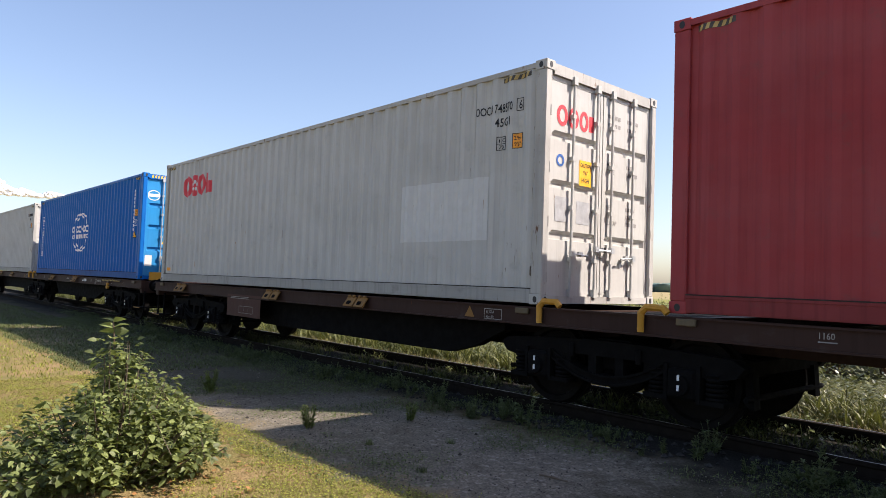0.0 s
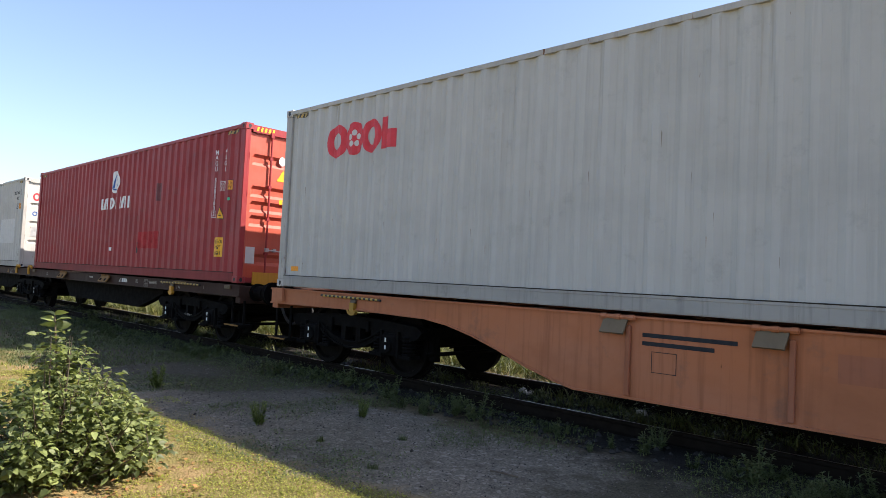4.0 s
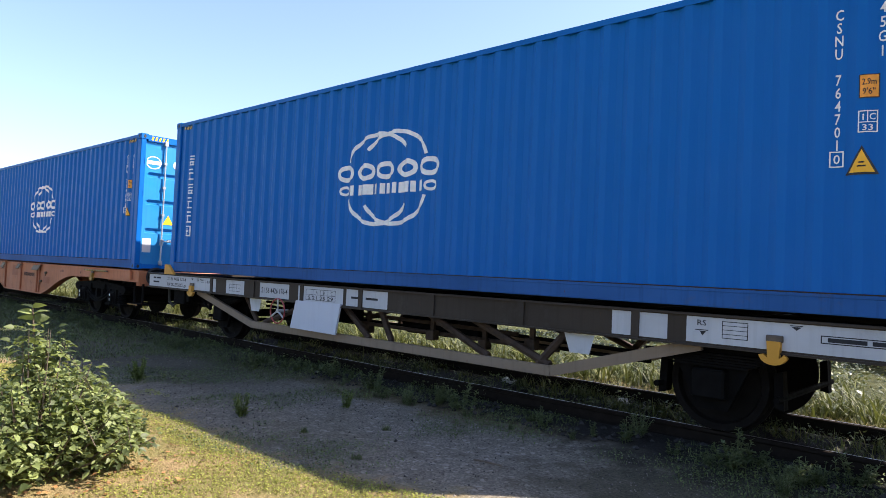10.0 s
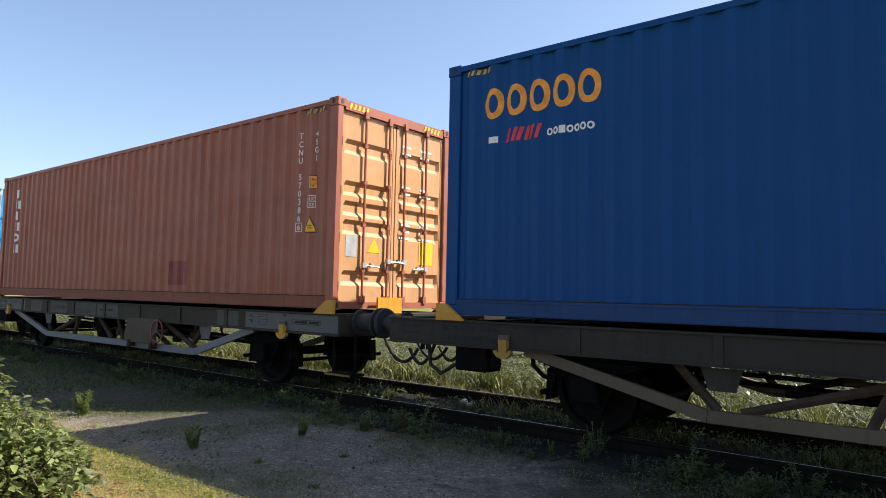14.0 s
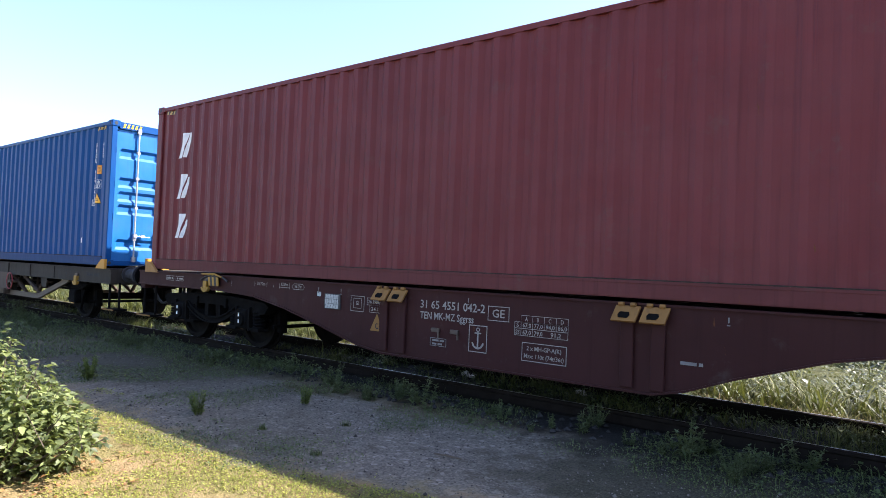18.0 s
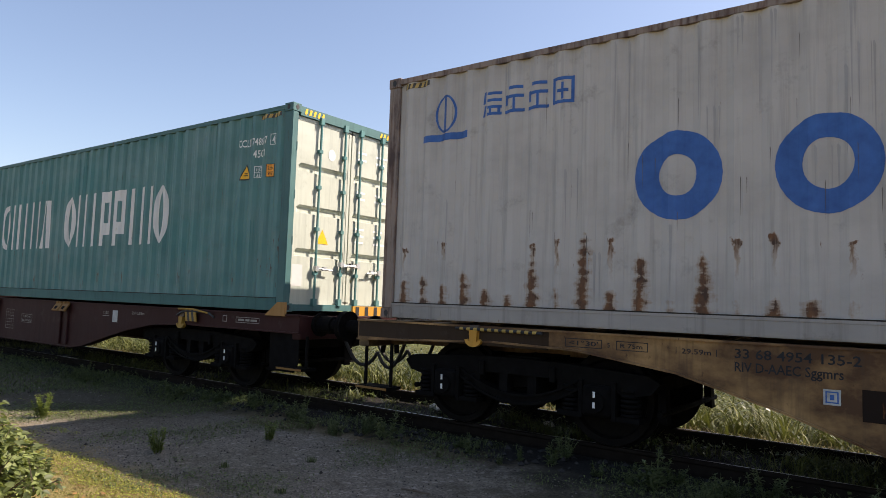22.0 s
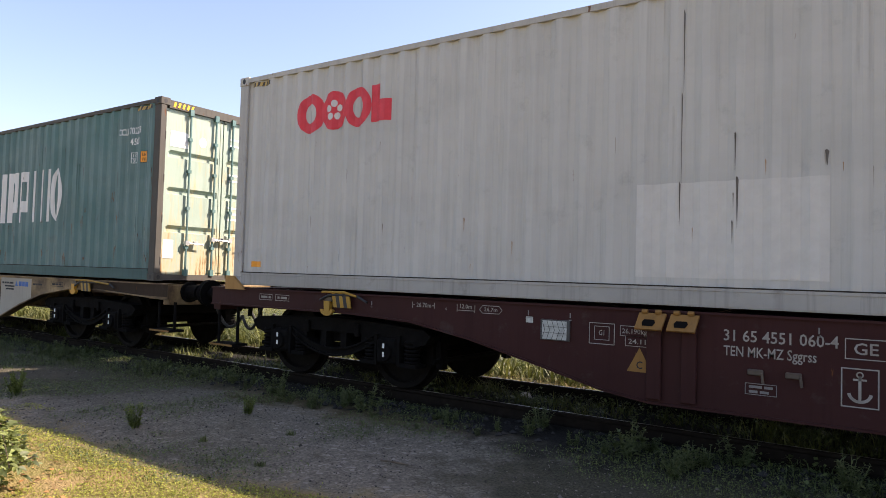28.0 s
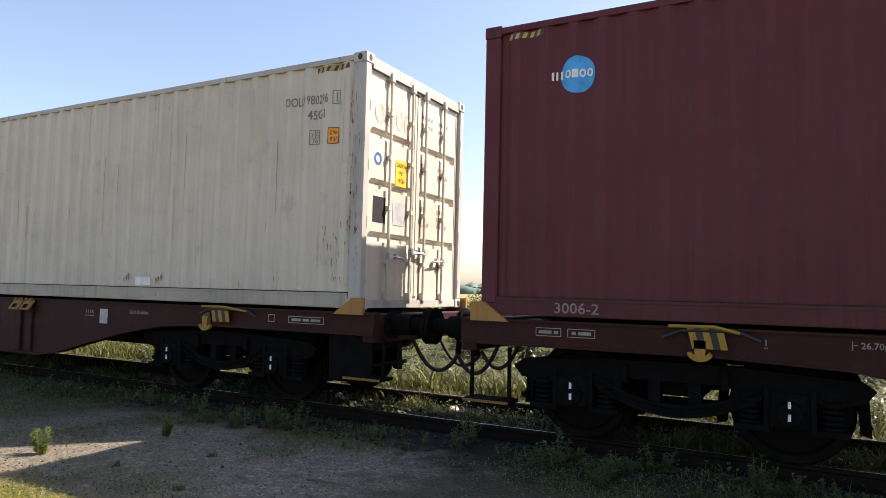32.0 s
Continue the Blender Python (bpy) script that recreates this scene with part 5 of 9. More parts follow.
def rope_hook(wagon, x, z, coat, k=1.0):
    """An anchor-shaped rope hook: a flat shank with two upturned horns under a bracket."""
    bm = bmesh.new()
    y = -1.255
    prism(bm, [(x - 0.050 * k, z), (x - 0.040 * k, z - 0.135 * k), (x + 0.040 * k, z - 0.135 * k), (x + 0.050 * k, z)], y - 0.028, y + 0.03)
    outer = [(x + 0.105 * k * math.cos(radians(a)), z + k * (-0.095 + 0.085 * math.sin(radians(a)))) for a in range(188, 353, 12)]
    inner = [(x + 0.075 * k * math.cos(radians(a)), z + k * (-0.082 + 0.052 * math.sin(radians(a)))) for a in range(344, 195, -12)]
    n = len(outer)
    for i in range(n - 1):
        u, v = inner[::-1], outer
        a, b = i * (len(u) - 1) // (n - 1), (i + 1) * (len(u) - 1) // (n - 1)
        prism(bm, [v[i], v[i + 1], u[b], u[a]] if a != b else [v[i], v[i + 1], u[a]], y - 0.03, y + 0.02)
    part("rope_hook", bm, coat, wagon, "yellow rope hook")
    bm = bmesh.new()
    box(bm, x - 0.06 * k, x + 0.06 * k, -1.262, -1.232, z - 0.01, z + 0.05, 0.006)
    part("hook_bracket", bm, GALV_DARK, wagon)


def lever(wagon, x0, x1, z, bands=3):
    """A brake lever along the sill: a bowed rod with striped yellow bands, or short hanging striped plates."""
    pts = [(x0, z - 0.07), (x0 + 0.14, z - 0.01), (x0 + 0.26, z), (x1 - 0.26, z), (x1 - 0.14, z - 0.01), (x1, z - 0.07)]
    if bands > 3:
        pts = [(x0, z), (x0 + 0.3, z), (x1 - 0.3, z - 0.002), (x1, z - 0.006)]
    bm = bmesh.new()
    bar_path(bm, [(a, -1.275, b) for a, b in pts], 0.015)
    m = part("brake_lever", bm, BLACK, wagon)
    if bands > 3:
        w = (x1 - x0 - 0.12) / (2 * bands - 1)
        for k in range(bands):
            a = x0 + 0.06 + (x1 - x0 - 0.12 - w) * k / (bands - 1)
            bm = bmesh.new()
            rod(bm, (a, -1.275, z - 0.002), (a + w, -1.275, z - 0.002), 0.0175, 8)
            part("yellow_band", bm, PALE_YELLOW, m, "pale yellow painted band")
        return
    # a slanted plate with black and yellow bands under a yellow bar
    bm = bmesh.new()
    bar_path(bm, [(x0 + 0.05, -1.29, z + 0.03), (x0 + 0.42, -1.29, z + 0.035), (x1 - 0.15, -1.285, z - 0.01)], 0.014)
    part("yellow_bar", bm, HOOK_YELLOW, m)
    a = x0 + 0.20
    for k in range(5):
        bm = bmesh.new()
        prism(bm, [(a + 0.056 * k, z + 0.02), (a + 0.056 * (k + 1) - 0.001, z + 0.02), (a + 0.056 * (k + 1) + 0.039, z - 0.15), (a + 0.056 * k + 0.04, z - 0.15)], -1.283, -1.268)
        part("striped_plate", bm, HOOK_YELLOW if k % 2 == 0 else BLACK, m)


def locks(wagon, x, coat):
    """A folded-down container lock hanging at the top of the sill."""
    for dx in (-0.26, 0.02):
        a = x + dx
        bm = bmesh.new()
        top = [bm.verts.new(q) for q in ((a, -1.262, 1.095), (a + 0.24, -1.262, 1.095), (a + 0.22, -1.345, 0.955), (a - 0.02, -1.345, 0.955))]
        low = [bm.verts.new(v.co + Vector((0, 0.018, -0.012))) for v in top]
        bm.faces.new(top)
        bm.faces.new(low[::-1])
        for k in range(4):
            bm.faces.new((top[k], low[k], low[(k + 1) % 4], top[(k + 1) % 4]))
        lock = part("folded_lock", bm, coat if dx < 0 or coat in (GALV_DARK, YELLOW_WORN, BEIGE_DARK) else LOCK_DULL, wagon)
        # a dark mark on the flap paints the dark of its hole
        bm = bmesh.new()
        q = [Vector((a + 0.11 + sx - 0.02 * u, -1.262 - 0.083 * u - 0.0035, 1.095 - 0.14 * u + 0.002)) for sx, u in ((-0.045, 0.42), (0.045, 0.42), (0.06, 0.6), (0.045, 0.82), (-0.045, 0.82), (-0.06, 0.6))]
        bm.faces.new([bm.verts.new(p) for p in q])
        part("lock_hole_mark", bm, STEEL_DARK, lock)
        for k in (0.05, 0.17):
            bm = bmesh.new()
            rod(bm, (a + k - 0.025, -1.262, 1.105), (a + k + 0.025, -1.262, 1.105), 0.022, 8)
            part("hinge", bm, coat, lock)


def flap_lock(wagon, x, coat, bar):
    """One wide folded flap on a long hinge bar."""
    bm = bmesh.new()
    rod(bm, (x - 0.19, -1.262, 1.105), (x + 0.19, -1.262, 1.105), 0.022, 8)
    for k in (-0.15, 0.0, 0.15):
        rod(bm, (x + k - 0.03, -1.262, 1.105), (x + k + 0.03, -1.262, 1.105), 0.03, 8)
    hinge = part("hinge_bar", bm, bar, wagon)
    bm = bmesh.new()
    top = [bm.verts.new(q) for q in ((x - 0.15, -1.268, 1.09), (x + 0.11, -1.268, 1.09), (x + 0.09, -1.325, 0.95), (x - 0.17, -1.325, 0.95))]
    low = [bm.verts.new(v.co + Vector((0, 0.018, -0.012))) for v in top]
    bm.faces.new(top)
    bm.faces.new(low[::-1])
    for k in range(4):
        bm.faces.new((top[k], low[k], low[(k + 1) % 4], top[(k + 1) % 4]))
    part("lock_flap", bm, coat, hinge)


def side_print(wagon, name, polys, material, y=-1.2265, label=""):
    """Paint or a flat plate on the near side of a wagon; panels one by one."""
    if len(polys) > 1 and name in ("dark_panel", "dark_field", "pale_plate", "plate_text", "white_plate", "grimy_panel", "marking_panel"):
        return [side_print(wagon, name, [q], material, y, label) for q in polys][0]
    bm = bmesh.new()
    for poly in polys:
        bm.faces.new([bm.verts.new((x, y, z)) for x, z in poly])
    for f in bm.faces:
        f.normal_update()
        if f.normal.y > 0:
            f.normal_flip()
    me = bpy.data.meshes.new(name)
    bm.to_mesh(me)
    bm.free()
    me.materials.append(material)
    ob = new(name, me)
    ob.parent = wagon
    return tagged(ob, label, kind="stuff" if name in ("wagon_number", "wagon_type", "small_print", "load_text", "load_table", "length_mark", "end_mark", "height_mark", "weight_table", "logo", "handle_sign", "anchor_mark", "class_triangle", "wagon_mark", "warning_text") else "")


def load_table(x, z, w, h, cols, rows_):
    out = frame_box(x, x + w, z, z + h, 0.006)
    for k in range(1, cols):
        out += rect(x + w * k / cols - 0.0025, x + w * k / cols + 0.0025, z, z + h)
    for k in range(1, rows_):
        out += rect(x, x + w, z + h * k / rows_ - 0.0025, z + h * k / rows_ + 0.0025)
    return out


def belly_outline(x_lo, x_hi, pts, mirror):
    """The fish-bellied side beam as (x, z) points."""
    low = [(x_lo, -0.26)] + pts + [(x_hi, -0.26)]
    if mirror:
        low = [(LEN - x, z) for x, z in low][::-1]
    out = [(x, Z_C + z) for x, z in low]
    return out + [(out[-1][0], 1.105), (out[0][0], 1.105)]


MAROON_PTS = [(2.2, -0.26), (3.13, -0.30), (3.9, -0.43), (4.63, -0.60), (5.4, -0.79), (5.84, -0.85), (9.29, -0.85), (9.6, -0.78), (10.01, -0.62), (10.75, -0.38), (11.25, -0.28)]
ORANGE_PTS = [(2.2, -0.24), (3.5, -0.26), (3.9, -0.31), (4.3, -0.40), (4.7, -0.52), (5.1, -0.66), (5.5, -0.77), (5.75, -0.82), (9.0, -0.82), (9.3, -0.72), (9.75, -0.56), (10.2, -0.38), (10.7, -0.28), (11.3, -0.25)]
BEIGE_PTS = [(1.6, -0.18), (2.54, -0.20), (3.5, -0.33), (4.36, -0.57), (5.1, -0.82), (5.4, -0.87), (9.9, -0.87), (10.2, -0.82), (11.35, -0.50), (11.89, -0.31), (12.2, -0.24)]


def half_frame(wagon, x0, x_lo, x_hi, pts, mirror, coat):
    """One half of an articulated wagon: two side beams with flanges, a deck frame, cross beams."""
    outline = [(x0 + x, z) for x, z in belly_outline(x_lo, x_hi, pts, mirror)]
    for s in (-1, 1):
        bm = bmesh.new()
        prism(bm, outline, *sorted((s * 1.222, s * 1.19)))
        low = outline[:-2]
        for (ax, az), (bx, bz) in zip(low, low[1:]):
            ya, yb = sorted((s * 1.245, s * 1.08))
            vs = [bm.verts.new(q) for q in ((ax, ya, az), (bx, ya, bz), (bx, yb, bz), (ax, yb, az), (ax, ya, az - 0.02), (bx, ya, bz - 0.02), (bx, yb, bz - 0.02), (ax, yb, az - 0.02))]
            for q in ((0, 1, 2, 3), (4, 7, 6, 5), (0, 4, 5, 1), (2, 6, 7, 3)):
                bm.faces.new([vs[i] for i in q])
        xa, xb = outline[0][0], low[-1][0]
        box(bm, xa, xb, *sorted((s * 1.245, s * 1.08)), 1.105, 1.125)
        part("side_beam", bm, coat, wagon)
    bm = bmesh.new()
    xa, xb = outline[0][0], outline[-3][0]
    for k in range(9):
        x = xa + (xb - xa) * (k + 0.5) / 9
        box(bm, x - 0.08, x + 0.08, -1.19, 1.19, 0.93, 1.10)
    box(bm, xa, xb, -0.30, 0.30, 0.80, 1.08)
    part("underframe", bm, coat, wagon)
    return outline


def channel(wagon, name, xa, xb, s, z0, z1, coat):
    """A straight sill of I-shaped section."""
    prof = [(1.25, z0), (1.25, z0 + 0.018), (1.222, z0 + 0.018), (1.222, z1 - 0.02), (1.25, z1 - 0.02), (1.25, z1), (1.12, z1), (1.12, z1 - 0.02), (1.19, z1 - 0.02), (1.19, z0 + 0.018), (1.12, z0 + 0.018), (1.12, z0)]
    bm = bmesh.new()
    a = [bm.verts.new((xa, s * y, z)) for y, z in prof]
    b = [bm.verts.new((xb, s * y, z)) for y, z in prof]
    n = len(prof)
    bm.faces.new(a)
    bm.faces.new(b[::-1])
    for i in range(n):
        bm.faces.new((a[i], b[i], b[(i + 1) % n], a[(i + 1) % n]))
    part(name, bm, coat, wagon)


def ribs(wagon, xs, z0, z1, coat, w=0.10):
    for x in xs:
        bm = bmesh.new()
        box(bm, x - w / 2, x + w / 2, -1.262, -1.222, z0, z1, 0.008)
        part("stiffener", bm, coat, wagon)


def mid_steps(wagon, x, coat, tread, grab=True):
    """Hanging steps over the middle bogie."""
    for dx in (-0.24, 0.24):
        bm = bmesh.new()
        rod(bm, (x + dx, -1.26, 1.1), (x + dx, -1.26, 0.42), 0.028, 6)
        post = part("step_post", bm, coat, wagon)
        for z in (1.04, 0.90):
            bm = bmesh.new()
            rod(bm, (x + dx, -1.26, z), (x + dx, -1.26, z + 0.08), 0.031, 8)
            part("yellow_band", bm, YELLOW, post, "yellow painted band")
    bm = bmesh.new()
    bar_path(bm, [(x - 0.24, -1.27, 1.08), (x - 0.24, -1.27, 1.22), (x - 0.20, -1.27, 1.26), (x - 0.14, -1.27, 1.26), (x - 0.10, -1.27, 1.22), (x - 0.10, -1.27, 0.98)], 0.016)
    if grab:
        part("grab_handle", bm, YELLOW, wagon, "yellow grab handle")
    else:
        bm.free()
    for z in (0.76, 0.46):
        bm = bmesh.new()
        box(bm, x - 0.25, x + 0.25, -1.30, -1.14, z, z + 0.05)
        part("step_tread", bm, tread, wagon)


def articulated(label, coat, i, j, kind, left_end, right_end, halves=(True, True), coat_1=None):
    """A three-bogie articulated container wagon under the containers i and j."""
    w = thing("container_wagon", label, "freight wagon", "wagons of the train")
    d = STAND[j] - STAND[i] if j is not None else 13.2
    pts = {"beige": BEIGE_PTS, "orange": ORANGE_PTS}.get(kind, MAROON_PTS)
    mid = (LEN + d) / 2
    if kind == "straight":
        for x0, x_lo, x_hi, bl in ((0.0, left_end, mid, (4.2, 5.0, 10.4, 11.4)), (d, mid - d, right_end, (2.0, 2.6, 7.3, 8.6))):
            for s in (-1, 1):
                channel(w, "side_beam", x0 + x_lo, x0 + x_hi, s, 0.912, 1.125, coat)
                bm = bmesh.new()
                prism(bm, [(x0 + bl[0], 0.92), (x0 + bl[1], 0.44), (x0 + bl[2], 0.43), (x0 + bl[2] + 0.5, 0.56), (x0 + bl[3], 0.80), (x0 + bl[3], 0.92)], *sorted((s * 0.95, s * 0.80)))
                part("belly_beam", bm, STEEL_DARK, w)
            bm = bmesh.new()
            for k in range(10):
                x = x0 + x_lo + (x_hi - x_lo) * (k + 0.5) / 10
                box(bm, x - 0.1, x + 0.1, -1.18, 1.18, 0.94, 1.09)
            box(bm, x0 + x_lo, x0 + x_hi, -0.3, 0.3, 0.75, 1.05)
            part("underframe", bm, coat, w)
    else:
        half_frame(w, 0.0, left_end, mid - 0.02, pts, False, coat_1 or coat)
        if halves[1]:
            half_frame(w, d, LEN - right_end, LEN - (mid - d + 0.02), pts, True, coat)
    add_bogie(w, 1.82 if kind != "straight" else 2.0)
    add_bogie(w, mid)
    if halves[1]:
        add_bogie(w, d + LEN - 2.17 if kind != "straight" else d + 10.22)
    bm = bmesh.new()
    rod(bm, (mid, 0, 0.75), (mid, 0, 1.0), 0.45, 20)
    box(bm, LEN + 0.1, d - 0.1, -1.15, 1.15, 1.0, 1.08)
    part("joint_deck", bm, STEEL_DARK, w)
    buffers(w, left_end, -1, coat)
    shunter_step(w, left_end + 0.3)
    if halves[1]:
        buffers(w, d + right_end, 1, coat)
        shunter_step(w, d + right_end - 0.1, None, 0.09)
    return w, d, mid


def maroon_wagon(label, i, j, coat, first_marks):
    gap_l = STAND[i] - STAND[i - 1] - LEN
    le = -(gap_l - 1.06) / 2
    re = LEN + ((STAND[j + 1] - STAND[j] - LEN - 1.06) / 2 if j is not None and j + 1 < len(STAND) else 0.35)
    w, d, mid = articulated(label, coat, i, j, "maroon", le, re, (True, j is not None))
    for x0 in (0.0, d) if j is not None else (0.0,):
        corner_guides(w, x0, GUIDE_TAN)
    mid_steps(w, mid, coat, YELLOW, False)
    ribs(w, (5.87, 6.17, 9.05, 9.35), 0.33, 1.0, coat, 0.13)
    for x in (6.0, 9.2):
        locks(w, x, YELLOW_WORN)
    if j is not None:
        # dark plate added in place of the dark wheel shape behind the step
        bm = bmesh.new()
        prism(bm, [(d + re - 0.62, 0.98), (d + re - 0.04, 0.98), (d + re - 0.02, 0.50), (d + re - 0.12, 0.36), (d + re - 0.60, 0.36)], -1.19, -1.175)
        part("wheel_silhouette", bm, STEEL_DARK, w)
    if i == 9:
        bm = bmesh.new()
        box(bm, d + LEN + 0.09, d + LEN + 0.12, 0.0, 0.8, 1.10, 1.25)
        ep = part("end_plate", bm, YELLOW, w, "yellow end plate with black stripes")
        for k in range(4):
            bm = bmesh.new()
            box(bm, d + LEN + 0.121, d + LEN + 0.125, 0.06 + 0.2 * k, 0.13 + 0.2 * k, 1.11, 1.24)
            part("black_stripe", bm, BLACK, ep)
    rope_hook(w, 1.88 if first_marks else 2.06, 1.02, HOOK_YELLOW)
    lever(w, 1.76, 2.52, 1.10)
    # first half: numbers, tables, anchor, triangle
    wm = PALE_INK
    e = 0.0 if i == 9 else -0.10
    if first_marks:
        side_print(w, "wagon_number", fitted(first_marks[0], 6.45, 7.39 + e, 0.90, 0.095), wm)
        side_print(w, "wagon_type", fitted("TEN MK-MZ Sggrss", 6.45, 7.24 + e, 0.775, 0.085), wm)
        side_print(w, "wagon_mark", fitted("GE", 7.49 + e, 7.65 + e, 0.865, 0.09) + frame_box(7.43 + e, 7.71 + e, 0.825, 0.985, 0.008), wm)
    xa = 7.305 if i == 9 else 7.43
    side_print(w, "anchor_mark", frame_box(xa - 0.125, xa + 0.125, 0.46, 0.76, 0.010) + rect(xa - 0.01, xa + 0.01, 0.51, 0.70) + band(xa, 0.58, 0.085, 0.085, 0.022, 190, 350) +
               band(xa, 0.71, 0.025, 0.025, 0.01) + rect(xa - 0.045, xa + 0.045, 0.665, 0.68), wm)
    tx = 7.86 + e
    side_print(w, "load_table", frame_box(tx, tx + 0.56, 0.84, 0.915, 0.005) + rect(tx - 0.08, tx + 0.56, 0.773, 0.779) + frame_box(tx - 0.08, tx + 0.56, 0.70, 0.845, 0.005) +
               [q for k in range(4) for q in rect(tx + 0.14 * k, tx + 0.005 + 0.14 * k, 0.70 if k < 2 else 0.775, 0.912)] + frame_box(tx + 0.02, tx + 0.55, 0.44, 0.635, 0.008), wm)
    side_print(w, "load_text", [q for k, ch in enumerate("ABCD") for q in letters(ch, tx + 0.05 + 0.14 * k, 0.855, 0.045, 0.8)] + fitted("S", tx - 0.055, tx - 0.025, 0.79, 0.045) + fitted("SS", tx - 0.065, tx - 0.015, 0.715, 0.045) +
               [q for k, word in enumerate(("67,0", "77,0", "94,0", "86,0")) for q in fitted(word, tx + 0.022 + 0.14 * k, tx + 0.125 + 0.14 * k, 0.79, 0.045)] +
               fitted("67,0", tx + 0.022, tx + 0.125, 0.715, 0.045) + fitted("79,0", tx + 0.162, tx + 0.265, 0.715, 0.045) + fitted("91,2", tx + 0.36, tx + 0.48, 0.715, 0.045) +
               fitted("2 x MH-GP-A(K)", tx + 0.08, tx + 0.49, 0.555, 0.045) + fitted("Max: 110t (74t/36t)", tx + 0.05, tx + 0.52, 0.475, 0.045), wm)
    side_print(w, "small_print", frame_box(6.62, 6.86, 0.47, 0.565, 0.006) + bars(6.65, 6.83, 0.525, 0.022, 3, 2) + bars(6.65, 6.80, 0.485, 0.022, 2, 2) +
               [q for x in (2.55, 4.60, 5.05, 7.15, 9.95, 11.3) for q in rect(x, x + 0.012, 1.0, 1.05) + rect(x - 0.008, x + 0.02, 0.975, 0.985)] + bars(9.55, 9.75, 0.60, 0.03, 4, 1), FADED_INK)
    side_print(w, "length_mark", fitted("26.70m", 3.21, 3.41, 1.015, 0.05) + rect(3.15, 3.157, 1.0, 1.07) + rect(3.45, 3.457, 1.0, 1.07) + rect(3.16, 3.19, 1.036, 1.042) + rect(3.42, 3.45, 1.036, 1.042) +
               fitted("12.0m", 3.79, 3.94, 1.03, 0.045) + rect(3.75, 3.98, 1.005, 1.012) + rect(3.75, 3.757, 0.99, 1.07) + rect(3.973, 3.98, 0.99, 1.07) + letters("c", 3.60, 1.0, 0.04) +
               fitted("26.7m", 4.09, 4.25, 1.015, 0.04) + rect(4.07, 4.27, 0.99, 0.997) + rect(4.07, 4.27, 1.068, 1.075) +
               [[(4.03, 1.03), (4.07, 0.99), (4.07, 0.998), (4.038, 1.03)], [(4.03, 1.03), (4.038, 1.03), (4.07, 1.067), (4.07, 1.075)], [(4.31, 1.03), (4.302, 1.03), (4.27, 0.998), (4.27, 0.99)], [(4.31, 1.03), (4.27, 1.075), (4.27, 1.067), (4.302, 1.03)]], wm)
    side_print(w, "weight_table", frame_box(5.25, 5.50, 0.775, 0.975, 0.007) + frame_box(5.30, 5.45, 0.815, 0.945, 0.006) + letters("G1", 5.345, 0.86, 0.05, 0.75) + frame_box(5.55, 5.82, 0.87, 0.965, 0.006) + frame_box(5.60, 5.82, 0.78, 0.876, 0.006) +
               fitted("26.190kg", 5.57, 5.80, 0.895, 0.045) + fitted("24.11", 5.63, 5.79, 0.805, 0.045), wm)
    side_print(w, "class_triangle", [[(5.62, 0.555), (5.85, 0.555), (5.735, 0.775)]], YELLOW_WORN, -1.2275)
    side_print(w, "class_letter", letters("C", 5.705, 0.585, 0.07, 0.9), DARK_MARK, -1.2295)
    bm = bmesh.new()
    box(bm, 4.75, 5.06, -1.245, -1.2235, 0.775, 0.975, 0.004)
    holder = part("paper_holder", bm, HOLDER_DARK, w, "wire-mesh paper holder with a pale card")
    side_print(holder, "card", rect(4.77, 5.03, 0.785, 0.965), CARD_PALE, -1.2465)
    mesh_ = [q for k in range(6) for q in [[(4.77 + 0.052 * k - 0.003, 0.785), (4.77 + 0.052 * k + 0.003, 0.785), (4.80 + 0.052 * k + 0.003, 0.875), (4.80 + 0.052 * k - 0.003, 0.875)], [(4.80 + 0.052 * k - 0.003, 0.875), (4.80 + 0.052 * k + 0.003, 0.875), (4.77 + 0.052 * k + 0.003, 0.965), (4.77 + 0.052 * k - 0.003, 0.965)]] if q[1][0] < 5.05]
    tagged(side_print(holder, "wire_mesh", mesh_ + rect(4.77, 5.03, 0.845, 0.849) + rect(4.77, 5.03, 0.905, 0.909), HOLDER_DARK, -1.2485), kind="stuff")
    side_print(w, "small_tag", rect(4.58, 4.66, 0.93, 0.99), CARD_PALE)
    side_print(w, "end_mark", frame_box(0.59, 0.84, 0.98, 1.06, 0.007) + frame_box(0.90, 1.16, 0.98, 1.06, 0.007) + bars(0.62, 0.81, 1.005, 0.03, 3, 1) + bars(0.94, 1.12, 1.005, 0.03, 1, 3), wm)
    side_print(w, "end_letter", letters("A", 12.05, 0.98, 0.10, 0.8), wm)
    for x in (6.70, 6.98):
        bm = bmesh.new()
        box(bm, x - 0.06, x + 0.06, -1.25, -1.2225, 0.63, 0.68, 0.008)
        rod(bm, (x + 0.05, -1.25, 0.655), (x + 0.06, -1.25, 0.57), 0.012, 6)
        part("valve_handle", bm, GALV_DARK, w)
    if j is not None:
        ribs(w, (d + 2.71, d + 3.01, d + 5.86, d + 6.14), 0.33, 1.0, coat, 0.13)
        for x in (2.85, 6.0):
            locks(w, d + x, YELLOW_WORN)
        handwheel(w, d + 2.80, 0.57, 0.19, WHEEL_RED, coat)
        rope_hook(w, d + 9.90, 1.0, HOOK_YELLOW)
        lever(w, d + 9.80, d + 10.75, 1.09)
        side_print(w, "load_table", load_table(d + 3.42, 0.50, 0.37, 0.40, 4, 6) + load_table(d + 4.17, 0.655, 0.48, 0.17, 1, 1), wm)
